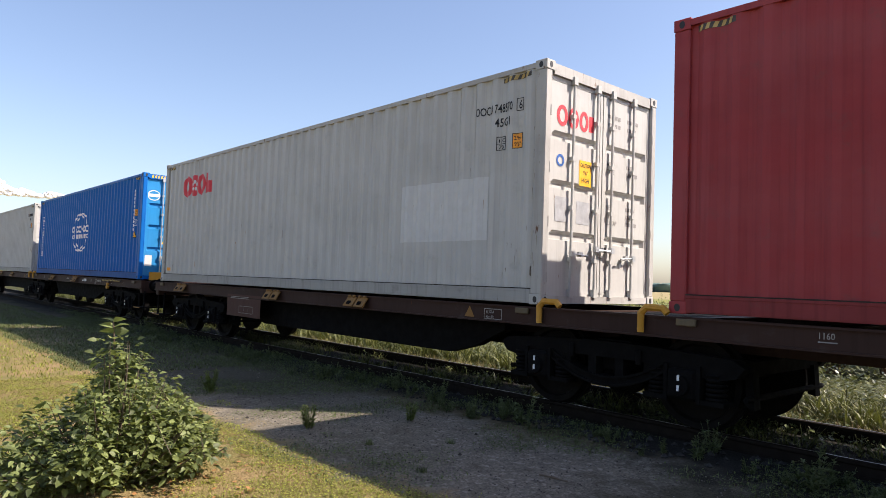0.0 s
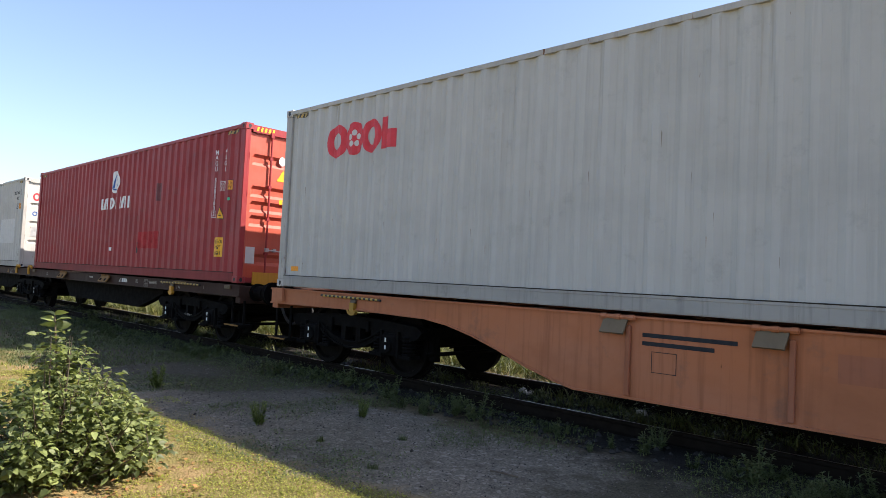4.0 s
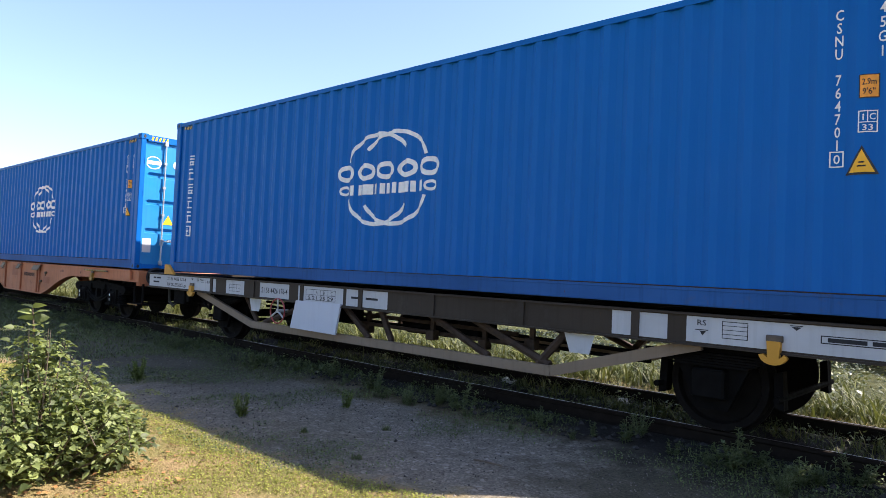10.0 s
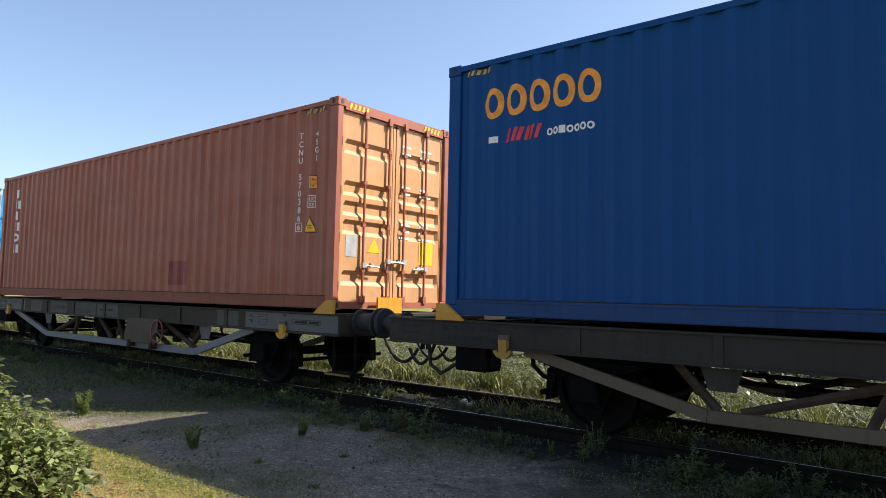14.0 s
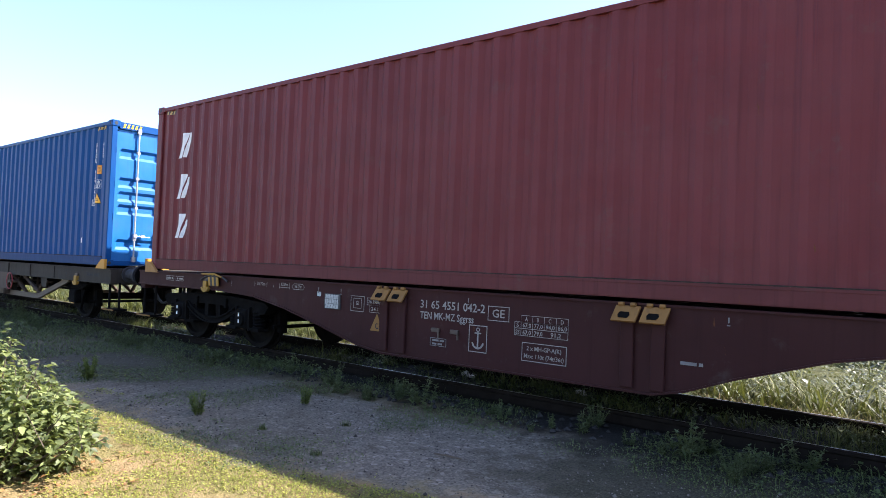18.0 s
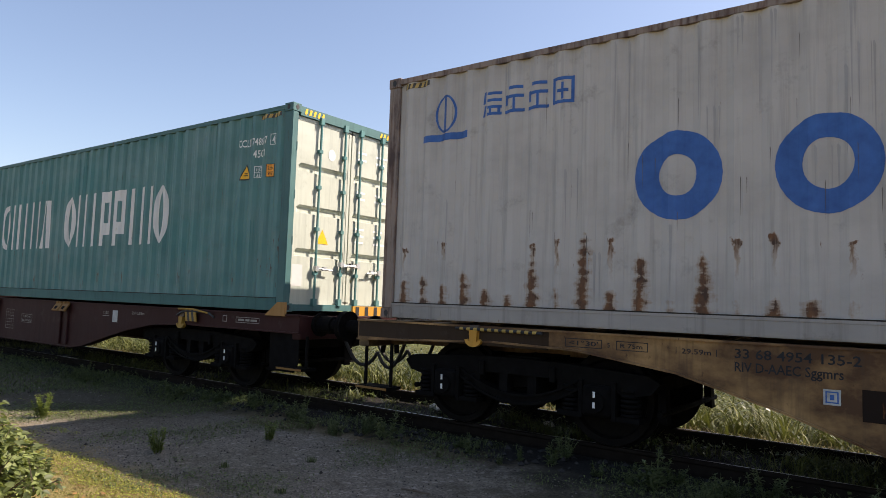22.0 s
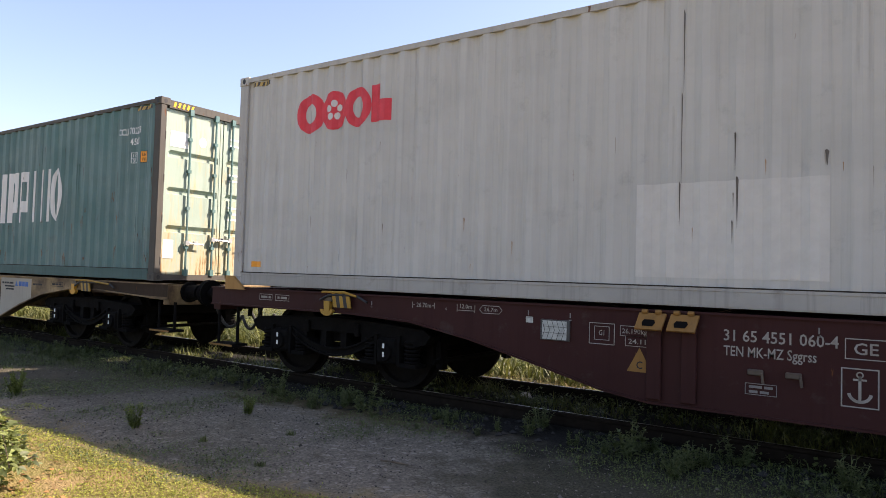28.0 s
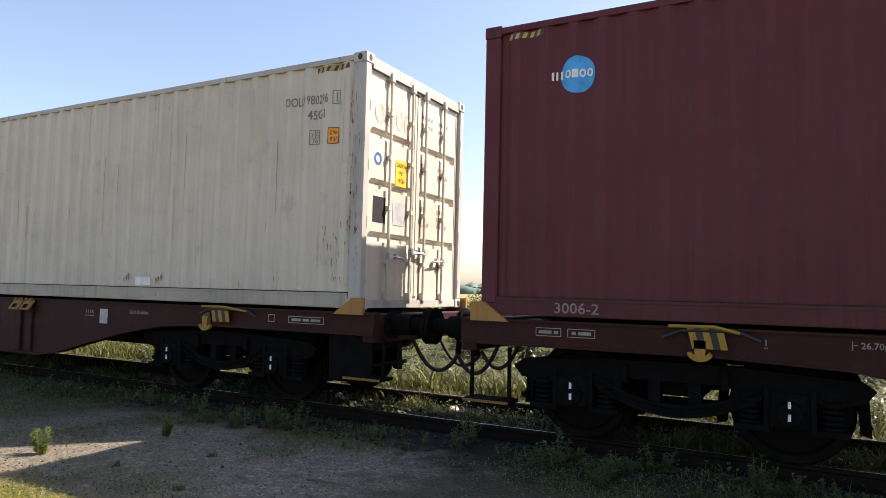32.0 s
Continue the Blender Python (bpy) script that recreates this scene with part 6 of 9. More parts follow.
        side_print(w, "load_text", fitted("2 x MH-GP-A(K)", d + 4.23, d + 4.59, 0.755, 0.045) + fitted("Max: 110t (74t/36t)", d + 4.20, d + 4.62, 0.68, 0.045), wm)
        side_print(w, "handle_sign", frame_box(d + 2.14, d + 2.44, 0.76, 0.94, 0.008) + rect(d + 2.24, d + 2.41, 0.80, 0.84, 0.02) + rect(d + 2.19, d + 2.20, 0.80, 0.90), wm)
        side_print(w, "height_mark", fitted("1155", d + 7.46, d + 7.63, 0.95, 0.05) + rect(d + 7.43, d + 7.65, 0.915, 0.925), wm)
        side_print(w, "white_plate", rect(d + 7.77, d + 7.94, 0.82, 1.02), PLATE_GREY)
        side_print(w, "length_mark", fitted("2x10.58m", d + 8.4, d + 8.78, 0.975, 0.05), wm)
        side_print(w, "end_letter", letters("B", d + 0.14, 0.98, 0.10, 0.8), wm)
        side_print(w, "end_mark", frame_box(d + 11.2, d + 11.72, 0.97, 1.05, 0.007) + bars(d + 11.25, d + 11.67, 0.995, 0.03, 3, 2, 3) + frame_box(d + 10.89, d + 10.99, 0.97, 1.06, 0.01), wm)
    return w


def orange_wagon(i, j):
    le = -(STAND[i] - STAND[i - 1] - LEN - 1.06) / 2
    re = LEN + (STAND[j + 1] - STAND[j] - LEN - 1.06) / 2
    w, d, mid = articulated("orange articulated container wagon with fish-bellied side beams", ORANGE, i, j, "orange", le, re)
    mid_steps(w, mid, ORANGE, YELLOW)
    ribs(w, (6.36, 7.85, 9.33), 0.35, 1.03, ORANGE_DARK, 0.05)
    ribs(w, (d + 3.22, d + 4.70, d + 6.10, d + 6.28), 0.35, 1.03, ORANGE_DARK, 0.05)
    for x in (6.25, 7.72, 9.22, d + 3.12, d + 4.62, d + 6.02, d + 6.30):
        flap_lock(w, x, LOCK_TAN, ORANGE)
    handwheel(w, d + 2.14, 0.815, 0.17, ORANGE)
    for x, z in ((d + 6.79, 0.895), (d + 6.42, 0.655)):
        bm = bmesh.new()
        box(bm, x - 0.07, x + 0.07, -1.258, -1.224, z - 0.03, z + 0.03, 0.008)
        rod(bm, (x + 0.03, -1.262, z + 0.02), (x + 0.035, -1.262, z - 0.09), 0.011, 6)
        part("valve_handle", bm, GALV_DARK, w)
    for x0 in (0.0, d):
        for x in (x0 + 0.15, x0 + LEN - 0.15):
            bm = bmesh.new()
            prism(bm, [(x - 0.14, 0.92), (x + 0.14, 0.92), (x + 0.10, 1.13), (x - 0.10, 1.13)], -1.28, -1.235)
            part("container_seat", bm, ORANGE, w)
    rope_hook(w, d + 10.02, 1.0, HOOK_YELLOW)
    lever(w, d + 9.60, d + 10.95, 1.06, 13)
    rope_hook(w, 2.06, 1.0, HOOK_YELLOW)
    lever(w, 1.32, 2.68, 1.07, 13)
    side_print(w, "dark_panel", rect(d + 3.83, d + 4.35, 0.735, 1.035) + rect(d + 6.58, d + 7.08, 0.615, 0.785), ORANGE_DARK)
    side_print(w, "logo", word_blocks(d + 4.94, d + 5.84, 0.76, 0.86, "booboob") + band(d + 5.58, 0.595, 0.03, 0.045, 0.009) + rect(d + 5.61, d + 5.68, 0.59, 0.60), DARK_MARK)
    side_print(w, "handle_sign", frame_box(d + 2.62, d + 2.98, 0.885, 1.03, 0.008) + rect(d + 2.70, d + 2.92, 0.91, 0.94, 0.03), DARK_MARK)
    side_print(w, "length_mark", fitted("2x10.43m", d + 7.83, d + 8.08, 0.955, 0.05) + fitted("5L", d + 9.19, d + 9.26, 0.955, 0.06), DARK_MARK)
    side_print(w, "load_table", load_table(8.75, 0.62, 0.42, 0.30, 5, 4) + load_table(6.6, 0.6, 0.25, 0.2, 1, 1) + rect(6.5, 7.4, 0.93, 0.97) + rect(6.5, 7.2, 0.85, 0.89), DARK_MARK)
    side_print(w, "dark_panel", rect(8.18, 8.62, 0.72, 0.95), ORANGE_DARK)
    side_print(w, "class_triangle", [[(9.63, 0.62), (9.85, 0.62), (9.74, 0.82)]], DARK_MARK)
    return w


def beige_wagon(i, j):
    le = -(STAND[i] - STAND[i - 1] - LEN - 1.06) / 2
    re = LEN + (STAND[j + 1] - STAND[j] - LEN - 1.06) / 2
    w, d, mid = articulated("beige articulated container wagon with dirty fish-bellied side beams", BEIGE, i, j, "beige", le, re, (True, True), RUST_BEIGE)
    for xa, xb in ((LEN - 0.15, mid - 0.03), (mid + 0.03, d + 0.30), (le + 0.02, 2.25), (d + LEN - 2.1, d + re - 0.02)):
        side_print(w, "rusty_end", rect(xa, xb, 0.922, 1.103), RUSTY_DARK)
    bm = bmesh.new()
    for s in (-1, 1):
        ya, yb = sorted((s * 1.24, s * 0.35))
        box(bm, LEN - 0.1, mid - 0.1, ya, yb, 1.085, 1.12)
        box(bm, mid + 0.1, d + 0.1, ya, yb, 1.085, 1.12)
    part("walkway_plate", bm, RUSTY_PLATE, w)
    for x in (13.25, 14.47):
        side_print(w, "jack_plate", rect(x - 0.13, x + 0.13, 0.93, 1.10), PALE_BEIGE, -1.2485)
        side_print(w, "jack_mark", [[(x - 0.04, 1.02), (x + 0.04, 1.02), (x, 0.975)]], DARK_MARK, -1.251)
    # ladder with a grab bow
    xl, xr = 13.77, 14.26
    for x in (xl, xr):
        bm = bmesh.new()
        rod(bm, (x, -1.27, 0.92), (x, -1.29, 0.45), 0.022, 6)
        rod(bm, (x, -1.27, 0.92), (x + (0.03 if x == xl else 0.08), -1.20, 1.08), 0.022, 6)
        part("ladder_post", bm, LADDER_GREY, w, "dull grey steel ladder")
    for z in (0.46, 0.80, 0.86):
        bm = bmesh.new()
        box(bm, xl - 0.02, xr + 0.02, -1.31, -1.27, z - 0.022, z + 0.022, 0.005)
        part("rung", bm, LADDER_GREY, w)
    bm = bmesh.new()
    bar_path(bm, [(xl + 0.02, -1.27, 0.98), (xl + 0.02, -1.25, 1.18), (xl + 0.05, -1.25, 1.21), (xl + 0.17, -1.25, 1.21), (xl + 0.20, -1.25, 1.18), (xl + 0.20, -1.25, 1.10)], 0.018)
    part("grab_bow", bm, LADDER_GREY, w)
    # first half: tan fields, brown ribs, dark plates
    # dark brown rectangles laid flat on the beam
    side_print(w, "dark_field", rect(6.44, 7.03, 0.30, 1.05) + rect(9.83, 10.09, 0.29, 1.05) + rect(4.90, 5.26, 0.575, 0.815) + rect(5.90, 6.15, 0.31, 1.03), BEIGE_DARK)
    bm = bmesh.new()
    box(bm, 9.40, 9.74, -1.240, -1.2255, 0.50, 0.96, 0.004)
    part("dark_plate", bm, BLACK, w, "dark square plate with a pale rim")
    side_print(w, "plate_rim", frame_box(9.39, 9.75, 0.49, 0.97, 0.014), PALE_BEIGE, -1.2415)
    side_print(w, "grimy_panel", rect(7.10, 8.30, 0.32, 1.03) + rect(9.38, 9.79, 0.30, 0.49), TAN_FIELD, -1.2262)
    side_print(w, "pale_plate", rect(8.305, 9.37, 0.315, 1.035), CREAM, -1.2262)
    side_print(w, "grimy_panel", [[(10.13, 0.34), (10.24, 0.34), (11.35, 0.67), (12.0, 0.90), (12.0, 1.03), (10.13, 1.03)]], TAN_FIELD, -1.2262)
    side_print(w, "wagon_number", fitted("33 68 4954 135-2", 3.99, 4.90, 0.985, 0.08) + fitted("RIV D-AAEC Sggmrs", 3.99, 4.78, 0.875, 0.08), DARK_MARK)
    side_print(w, "length_mark", fitted("29.59m", 3.55, 3.80, 0.99, 0.045) + rect(3.50, 3.506, 0.98, 1.04) + rect(3.84, 3.846, 0.98, 1.04) + frame_box(2.43, 2.81, 0.975, 1.06, 0.007) + fitted("<1°30'", 2.47, 2.77, 0.995, 0.045) + letters("5", 2.86, 0.995, 0.045) +
               frame_box(2.95, 3.25, 0.975, 1.06, 0.007) + fitted("R 75m", 2.99, 3.20, 1.0, 0.04), DARK_MARK)
    side_print(w, "small_tag", rect(4.64, 4.76, 0.675, 0.795), CARD_PALE)
    side_print(w, "tag_mark", frame_box(4.655, 4.745, 0.69, 0.78, 0.010) + rect(4.685, 4.715, 0.715, 0.755), BLUE_MARK, -1.2285)
    side_print(w, "pale_plate", rect(5.36, 5.62, 0.635, 0.80), PALE_BEIGE)
    side_print(w, "pale_plate", rect(5.50, 5.88, 0.335, 0.615), CREAM)
    side_print(w, "warning_text", fitted("ACHTUNG!", 5.38, 5.60, 0.74, 0.04) + bars(5.38, 5.58, 0.69, 0.014, 3, 2, 3) + bars(5.38, 5.60, 0.66, 0.014, 2, 4), DARK_MARK, -1.229)
    side_print(w, "pale_plate", rect(5.94, 6.13, 0.475, 0.615), PALE_TAN, -1.2285)
    side_print(w, "small_print", bars(5.96, 6.10, 0.57, 0.022, 2, 2) + frame_box(5.98, 6.09, 0.49, 0.545, 0.006), DARK_MARK, -1.2305)
    side_print(w, "class_triangle", [[(6.22, 0.685), (6.42, 0.685), (6.32, 0.855)]], DARK_MARK, -1.229)
    side_print(w, "class_field", [[(6.245, 0.698), (6.395, 0.698), (6.32, 0.825)]], TAN_FIELD, -1.231)
    side_print(w, "class_letter", letters("C", 6.30, 0.712, 0.055, 0.8), DARK_MARK, -1.233)
    side_print(w, "load_table", frame_box(7.61, 8.27, 0.62, 0.70, 0.007) + frame_box(7.54, 8.27, 0.54, 0.626, 0.007) + frame_box(7.47, 8.27, 0.46, 0.546, 0.007) + [q for k in range(4) for q in rect(7.61 + 0.165 * k, 7.616 + 0.165 * k, 0.54 if k else 0.46, 0.70)] +
               frame_box(7.97, 8.28, 0.86, 0.95, 0.007) + frame_box(7.97, 8.28, 0.77, 0.867, 0.007) + frame_box(8.48, 8.86, 0.41, 0.525, 0.009), DARK_MARK, -1.229)
    side_print(w, "load_text", [q for k, ch in enumerate("ABCD") for q in letters(ch, 7.67 + 0.165 * k, 0.635, 0.045, 0.8)] + letters("S", 7.56, 0.555, 0.05, 0.7) + [q for k, tx in enumerate(("67.0", "79.0", "94.0", "106.0")) for q in fitted(tx, 7.635 + 0.165 * k, 7.76 + 0.165 * k, 0.555, 0.045)] +
               fitted("120", 7.49, 7.59, 0.475, 0.05) + fitted("00.0", 7.88, 8.02, 0.475, 0.05) + fitted("29 000 kg", 7.99, 8.26, 0.88, 0.05) + fitted("20.0t", 8.04, 8.21, 0.79, 0.05) + fitted("ACHTUNG!", 7.24, 7.45, 0.475, 0.045) +
               fitted("2xKE-GP-A", 8.53, 8.80, 0.472, 0.04) + bars(8.51, 8.82, 0.43, 0.026, 3, 4, 2) + fitted("**", 8.30, 8.39, 0.50, 0.09), DARK_MARK, -1.229)
    side_print(w, "small_print", bars(8.47, 8.66, 0.955, 0.012, 3) + bars(8.47, 9.05, 0.92, 0.016, 2, 6, 4, 2) + bars(8.47, 8.85, 0.882, 0.016, 2, 3, 3) + bars(8.47, 8.64, 0.845, 0.016, 2, 2) + bars(8.47, 8.76, 0.808, 0.016, 1, 2, 4) +
               bars(8.47, 8.74, 0.77, 0.016, 1, 2, 4) + bars(8.47, 9.13, 0.73, 0.012, 9) + bars(7.25, 7.50, 0.425, 0.014, 3, 2, 4) + bars(11.47, 12.0, 0.955, 0.02, 4, 1, 7, 2) + frame_box(7.48, 7.69, 0.92, 0.985, 0.006) + bars(7.51, 7.66, 0.94, 0.025, 3, 2), FAINT_PRINT, -1.2295)
    for x in (8.39, 8.91, d + 2.60, d + 3.91):
        bm = bmesh.new()
        rod(bm, (x, -1.222, 0.80), (x, -1.25, 0.80), 0.016, 8)
        part("bolt", bm, GALV_DARK, w)
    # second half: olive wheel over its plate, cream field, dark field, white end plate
    side_print(w, "dark_field", rect(d + 2.13, d + 2.42, 0.29, 1.05) + rect(d + 5.235, d + 6.15, 0.29, 1.05) + rect(d + 7.00, d + 7.02, 0.32, 1.05), BEIGE_DARK)
    side_print(w, "grimy_panel", rect(d + 1.37, d + 1.95, 0.855, 1.035), PALE_TAN, -1.2262)
    side_print(w, "wheel_sign", band(d + 1.66, 0.89, 0.13, 0.09, 0.018, 25, 155), DARK_MARK, -1.2285)
    side_print(w, "pale_plate", rect(d + 2.425, d + 5.23, 0.30, 1.06), CREAM, -1.2243)
    side_print(w, "white_plate", rect(d + 2.66, d + 3.09, 0.735, 1.065) + rect(d + 3.91, d + 4.48, 0.375, 0.585) + rect(d + 4.87, d + 5.23, 0.715, 1.06), PLATE_WHITE, -1.2265)
    side_print(w, "grimy_panel", rect(d + 6.16, d + 6.46, 0.31, 1.05) + rect(d + 6.48, d + 7.0, 0.31, 1.05), TAN_FIELD, -1.2262)
    side_print(w, "white_plate", [[(d + 7.025, 0.345), (d + 7.09, 0.345), (d + 7.83, 0.60), (d + 8.28, 0.72), (d + 8.28, 1.08), (d + 7.025, 1.08)]], PLATE_WHITE, -1.2265)
    side_print(w, "pale_plate", rect(d + 6.79, d + 7.0, 0.635, 0.80), PALE_TAN, -1.2285)
    side_print(w, "load_text", frame_box(d + 3.97, d + 4.38, 0.475, 0.585, 0.008) + bars(d + 4.08, d + 4.28, 0.54, 0.022, 2, 1, 1) + bars(d + 4.03, d + 4.31, 0.50, 0.024, 2, 2, 2) + load_table(d + 4.97, 0.855, 0.18, 0.18, 1, 5) +
               fitted("1155", d + 4.04, d + 4.15, 0.925, 0.045) + rect(d + 4.0, d + 4.17, 0.90, 0.907) + rect(d + 4.0, d + 4.17, 0.868, 0.876) + [[(d + 4.0, 0.90), (d + 4.04, 0.90), (d + 4.02, 0.88)]] +
               band(d + 5.11, 0.69, 0.055, 0.035, 0.008, 180, 380), DARK_MARK, -1.229)
    side_print(w, "warning_text", fitted("ACHTUNG!", d + 4.95, d + 5.19, 0.50, 0.045) + bars(d + 4.93, d + 5.17, 0.455, 0.014, 3, 4, 2) + fitted("ACHTUNG!", d + 6.81, d + 6.99, 0.735, 0.045) + bars(d + 6.81, d + 6.98, 0.69, 0.014, 2, 3) +
               bars(d + 6.81, d + 6.98, 0.66, 0.014, 4, 2) + fitted("Max. 80t", d + 6.23, d + 6.42, 0.59, 0.04) + frame_box(d + 6.27, d + 6.38, 0.50, 0.555, 0.006), DARK_MARK, -1.2305)
    side_print(w, "small_print", bars(d + 7.08, d + 7.55, 0.965, 0.035, 2, 2, 2, 4) + bars(d + 7.20, d + 7.60, 0.905, 0.03, 7) + bars(d + 7.25, d + 7.58, 0.85, 0.03, 6) + bars(d + 8.34, d + 8.70, 0.97, 0.03, 2, 1, 3) +
               frame_box(d + 9.02, d + 9.45, 0.97, 1.05, 0.008) + bars(d + 9.06, d + 9.40, 0.995, 0.03, 3, 2, 2), DARK_MARK, -1.229)
    side_print(w, "logo", word_blocks(d + 7.77, d + 8.16, 0.93, 1.02, "jjj") + [[(d + 7.62, 0.93), (d + 7.74, 0.93), (d + 7.68, 1.03)]], BLUE_MARK, -1.229)
    for x, z in ((d + 6.35, 0.875), (d + 6.75, 0.885)):
        bm = bmesh.new()
        box(bm, x - 0.085, x + 0.075, -1.262, -1.228, z - 0.03, z + 0.03, 0.008)
        part("valve_block", bm, GALV_DARK, w)
        bm = bmesh.new()
        rod(bm, (x + 0.03, -1.262, z + 0.01), (x + 0.03, -1.285, z + 0.01), 0.026, 10)
        rod(bm, (x + 0.03, -1.28, z + 0.01), (x + 0.035, -1.28, z - 0.07), 0.010, 6)
        part("valve_tap", bm, PALE_BEIGE, w)
    for x in (5.98, 6.79, 9.97, d + 2.25, d + 5.34, d + 5.99, d + 6.29):
        if x in (6.79, 9.97):
            flap_lock(w, x + 0.05, HOOK_YELLOW if x == 6.79 else RUSTY_PLATE, HOOK_YELLOW if x == 6.79 else RUSTY_PLATE)
        else:
            flap_lock(w, x, RUSTY_DARK, RUSTY_DARK)
    handwheel(w, d + 1.64, 0.775, 0.265, OLIVE)
    rope_hook(w, d + 9.90, 1.04, YELLOW)
    lever(w, d + 9.95, d + 11.2, 1.08, 3)
    rope_hook(w, 1.38, 1.08, YELLOW)
    lever(w, 1.15, 2.20, 1.09, 11)
    return w


def sill_wagon(i, j):
    le = -((STAND[i] - STAND[i - 1] - LEN - 1.06) / 2 if i else 0.3)
    re = LEN + (STAND[j + 1] - STAND[j] - LEN - 1.06) / 2
    w, d, mid = articulated("dark brown articulated container wagon with straight side sills", BROWN_SILL, i, j, "straight", le, re)
    for x in (LEN + 0.15, d - 0.15):
        bm = bmesh.new()
        bar_path(bm, [(x - 0.12, -1.27, 0.95), (x - 0.12, -1.27, 1.14), (x - 0.06, -1.27, 1.20), (x + 0.12, -1.27, 1.20), (x + 0.17, -1.27, 1.15)], 0.035, 8)
        part("hand_rail", bm, YELLOW, w, "yellow hand rail")
    for x in (0.2, LEN - 0.25, d + 0.2, d + LEN - 0.25):
        bm = bmesh.new()
        box(bm, x - 0.10, x + 0.10, -1.265, -1.23, 1.04, 1.11, 0.008)
        part("container_seat", bm, LOCK_DULL, w)
    for x in (1.5, 5.9, 8.6, d + 2.94, d + 6.05):
        locks(w, x, YELLOW_WORN)
    side_print(w, "marks_plate", rect(3.95, 5.4, 0.55, 0.98), BROWN_PLATE, -1.245)
    side_print(w, "load_table", rect(4.1, 4.9, 0.90, 0.94) + load_table(4.5, 0.62, 0.6, 0.14, 3, 1), PALE_INK, -1.248)
    side_print(w, "class_triangle", [[(10.95, 0.95), (11.13, 0.95), (11.04, 1.09)]], YELLOW_WORN)
    side_print(w, "load_text", frame_box(11.3, 11.6, 0.94, 1.07, 0.008) + letters("KE GP-A", 11.33, 1.01, 0.04, 0.7) + letters("Max: 80t", 11.33, 0.95, 0.04, 0.7), PALE_INK)
    side_print(w, "logo", word_blocks(d + 6.97, d + 7.29, 0.99, 1.07, "jjj") + [[(d + 6.81, 0.985), (d + 6.86, 0.985), (d + 6.89, 1.075)], [(d + 6.90, 1.075), (d + 6.92, 0.985), (d + 6.95, 0.985)]], WORN_WHITE)
    side_print(w, "load_text", fitted("UIC", d + 7.77, d + 7.91, 1.0, 0.075) + load_table(d + 8.23, 0.94, 0.20, 0.15, 2, 5) + frame_box(d + 8.48, d + 8.89, 1.005, 1.06, 0.006) + bars(d + 8.50, d + 8.87, 1.018, 0.028, 4, 3, 2, 2, 2) +
               letters("2", d + 9.16, 1.02, 0.05) + letters("1", d + 10.97, 1.0, 0.06) + rect(d + 9.80, d + 9.86, 0.96, 0.967) + rect(d + 9.826, d + 9.834, 0.93, 0.99) + [[(d + 9.92, 0.985), (d + 10.0, 0.985), (d + 9.96, 0.955)]] + rect(d + 9.91, d + 10.01, 0.99, 0.998), PALE_INK)
    side_print(w, "height_mark", fitted("1160", d + 1.36, d + 1.48, 1.02, 0.055) + rect(d + 1.35, d + 1.50, 0.99, 1.0) + bars(d + 4.82, d + 5.10, 1.02, 0.035, 1, 3, 1), PALE_INK)
    side_print(w, "bogie_text", fitted("1,80m", d + 10.10, d + 10.28, 0.44, 0.045) + rect(d + 10.03, d + 10.08, 0.46, 0.467) + rect(d + 10.30, d + 10.35, 0.46, 0.467), PALE_INK, -1.118)
    rope_hook(w, d + 9.68, 1.0, YELLOW)
    lever(w, d + 9.16, d + 10.94, 1.07, 13)
    for k in range(7):
        side_print(w, "hatched_plate", [[(d + 9.70 + 0.085 * k, 1.075), (d + 9.735 + 0.085 * k, 1.075), (d + 9.815 + 0.085 * k, 1.105), (d + 9.78 + 0.085 * k, 1.105)]], PALE_YELLOW, -1.2525)
    bm = bmesh.new()
    box(bm, d + LEN + 0.05, d + LEN + 0.09, -0.95, -0.35, 1.14, 1.36)
    part("end_plate", bm, YELLOW, w, "yellow end plate")
    return w


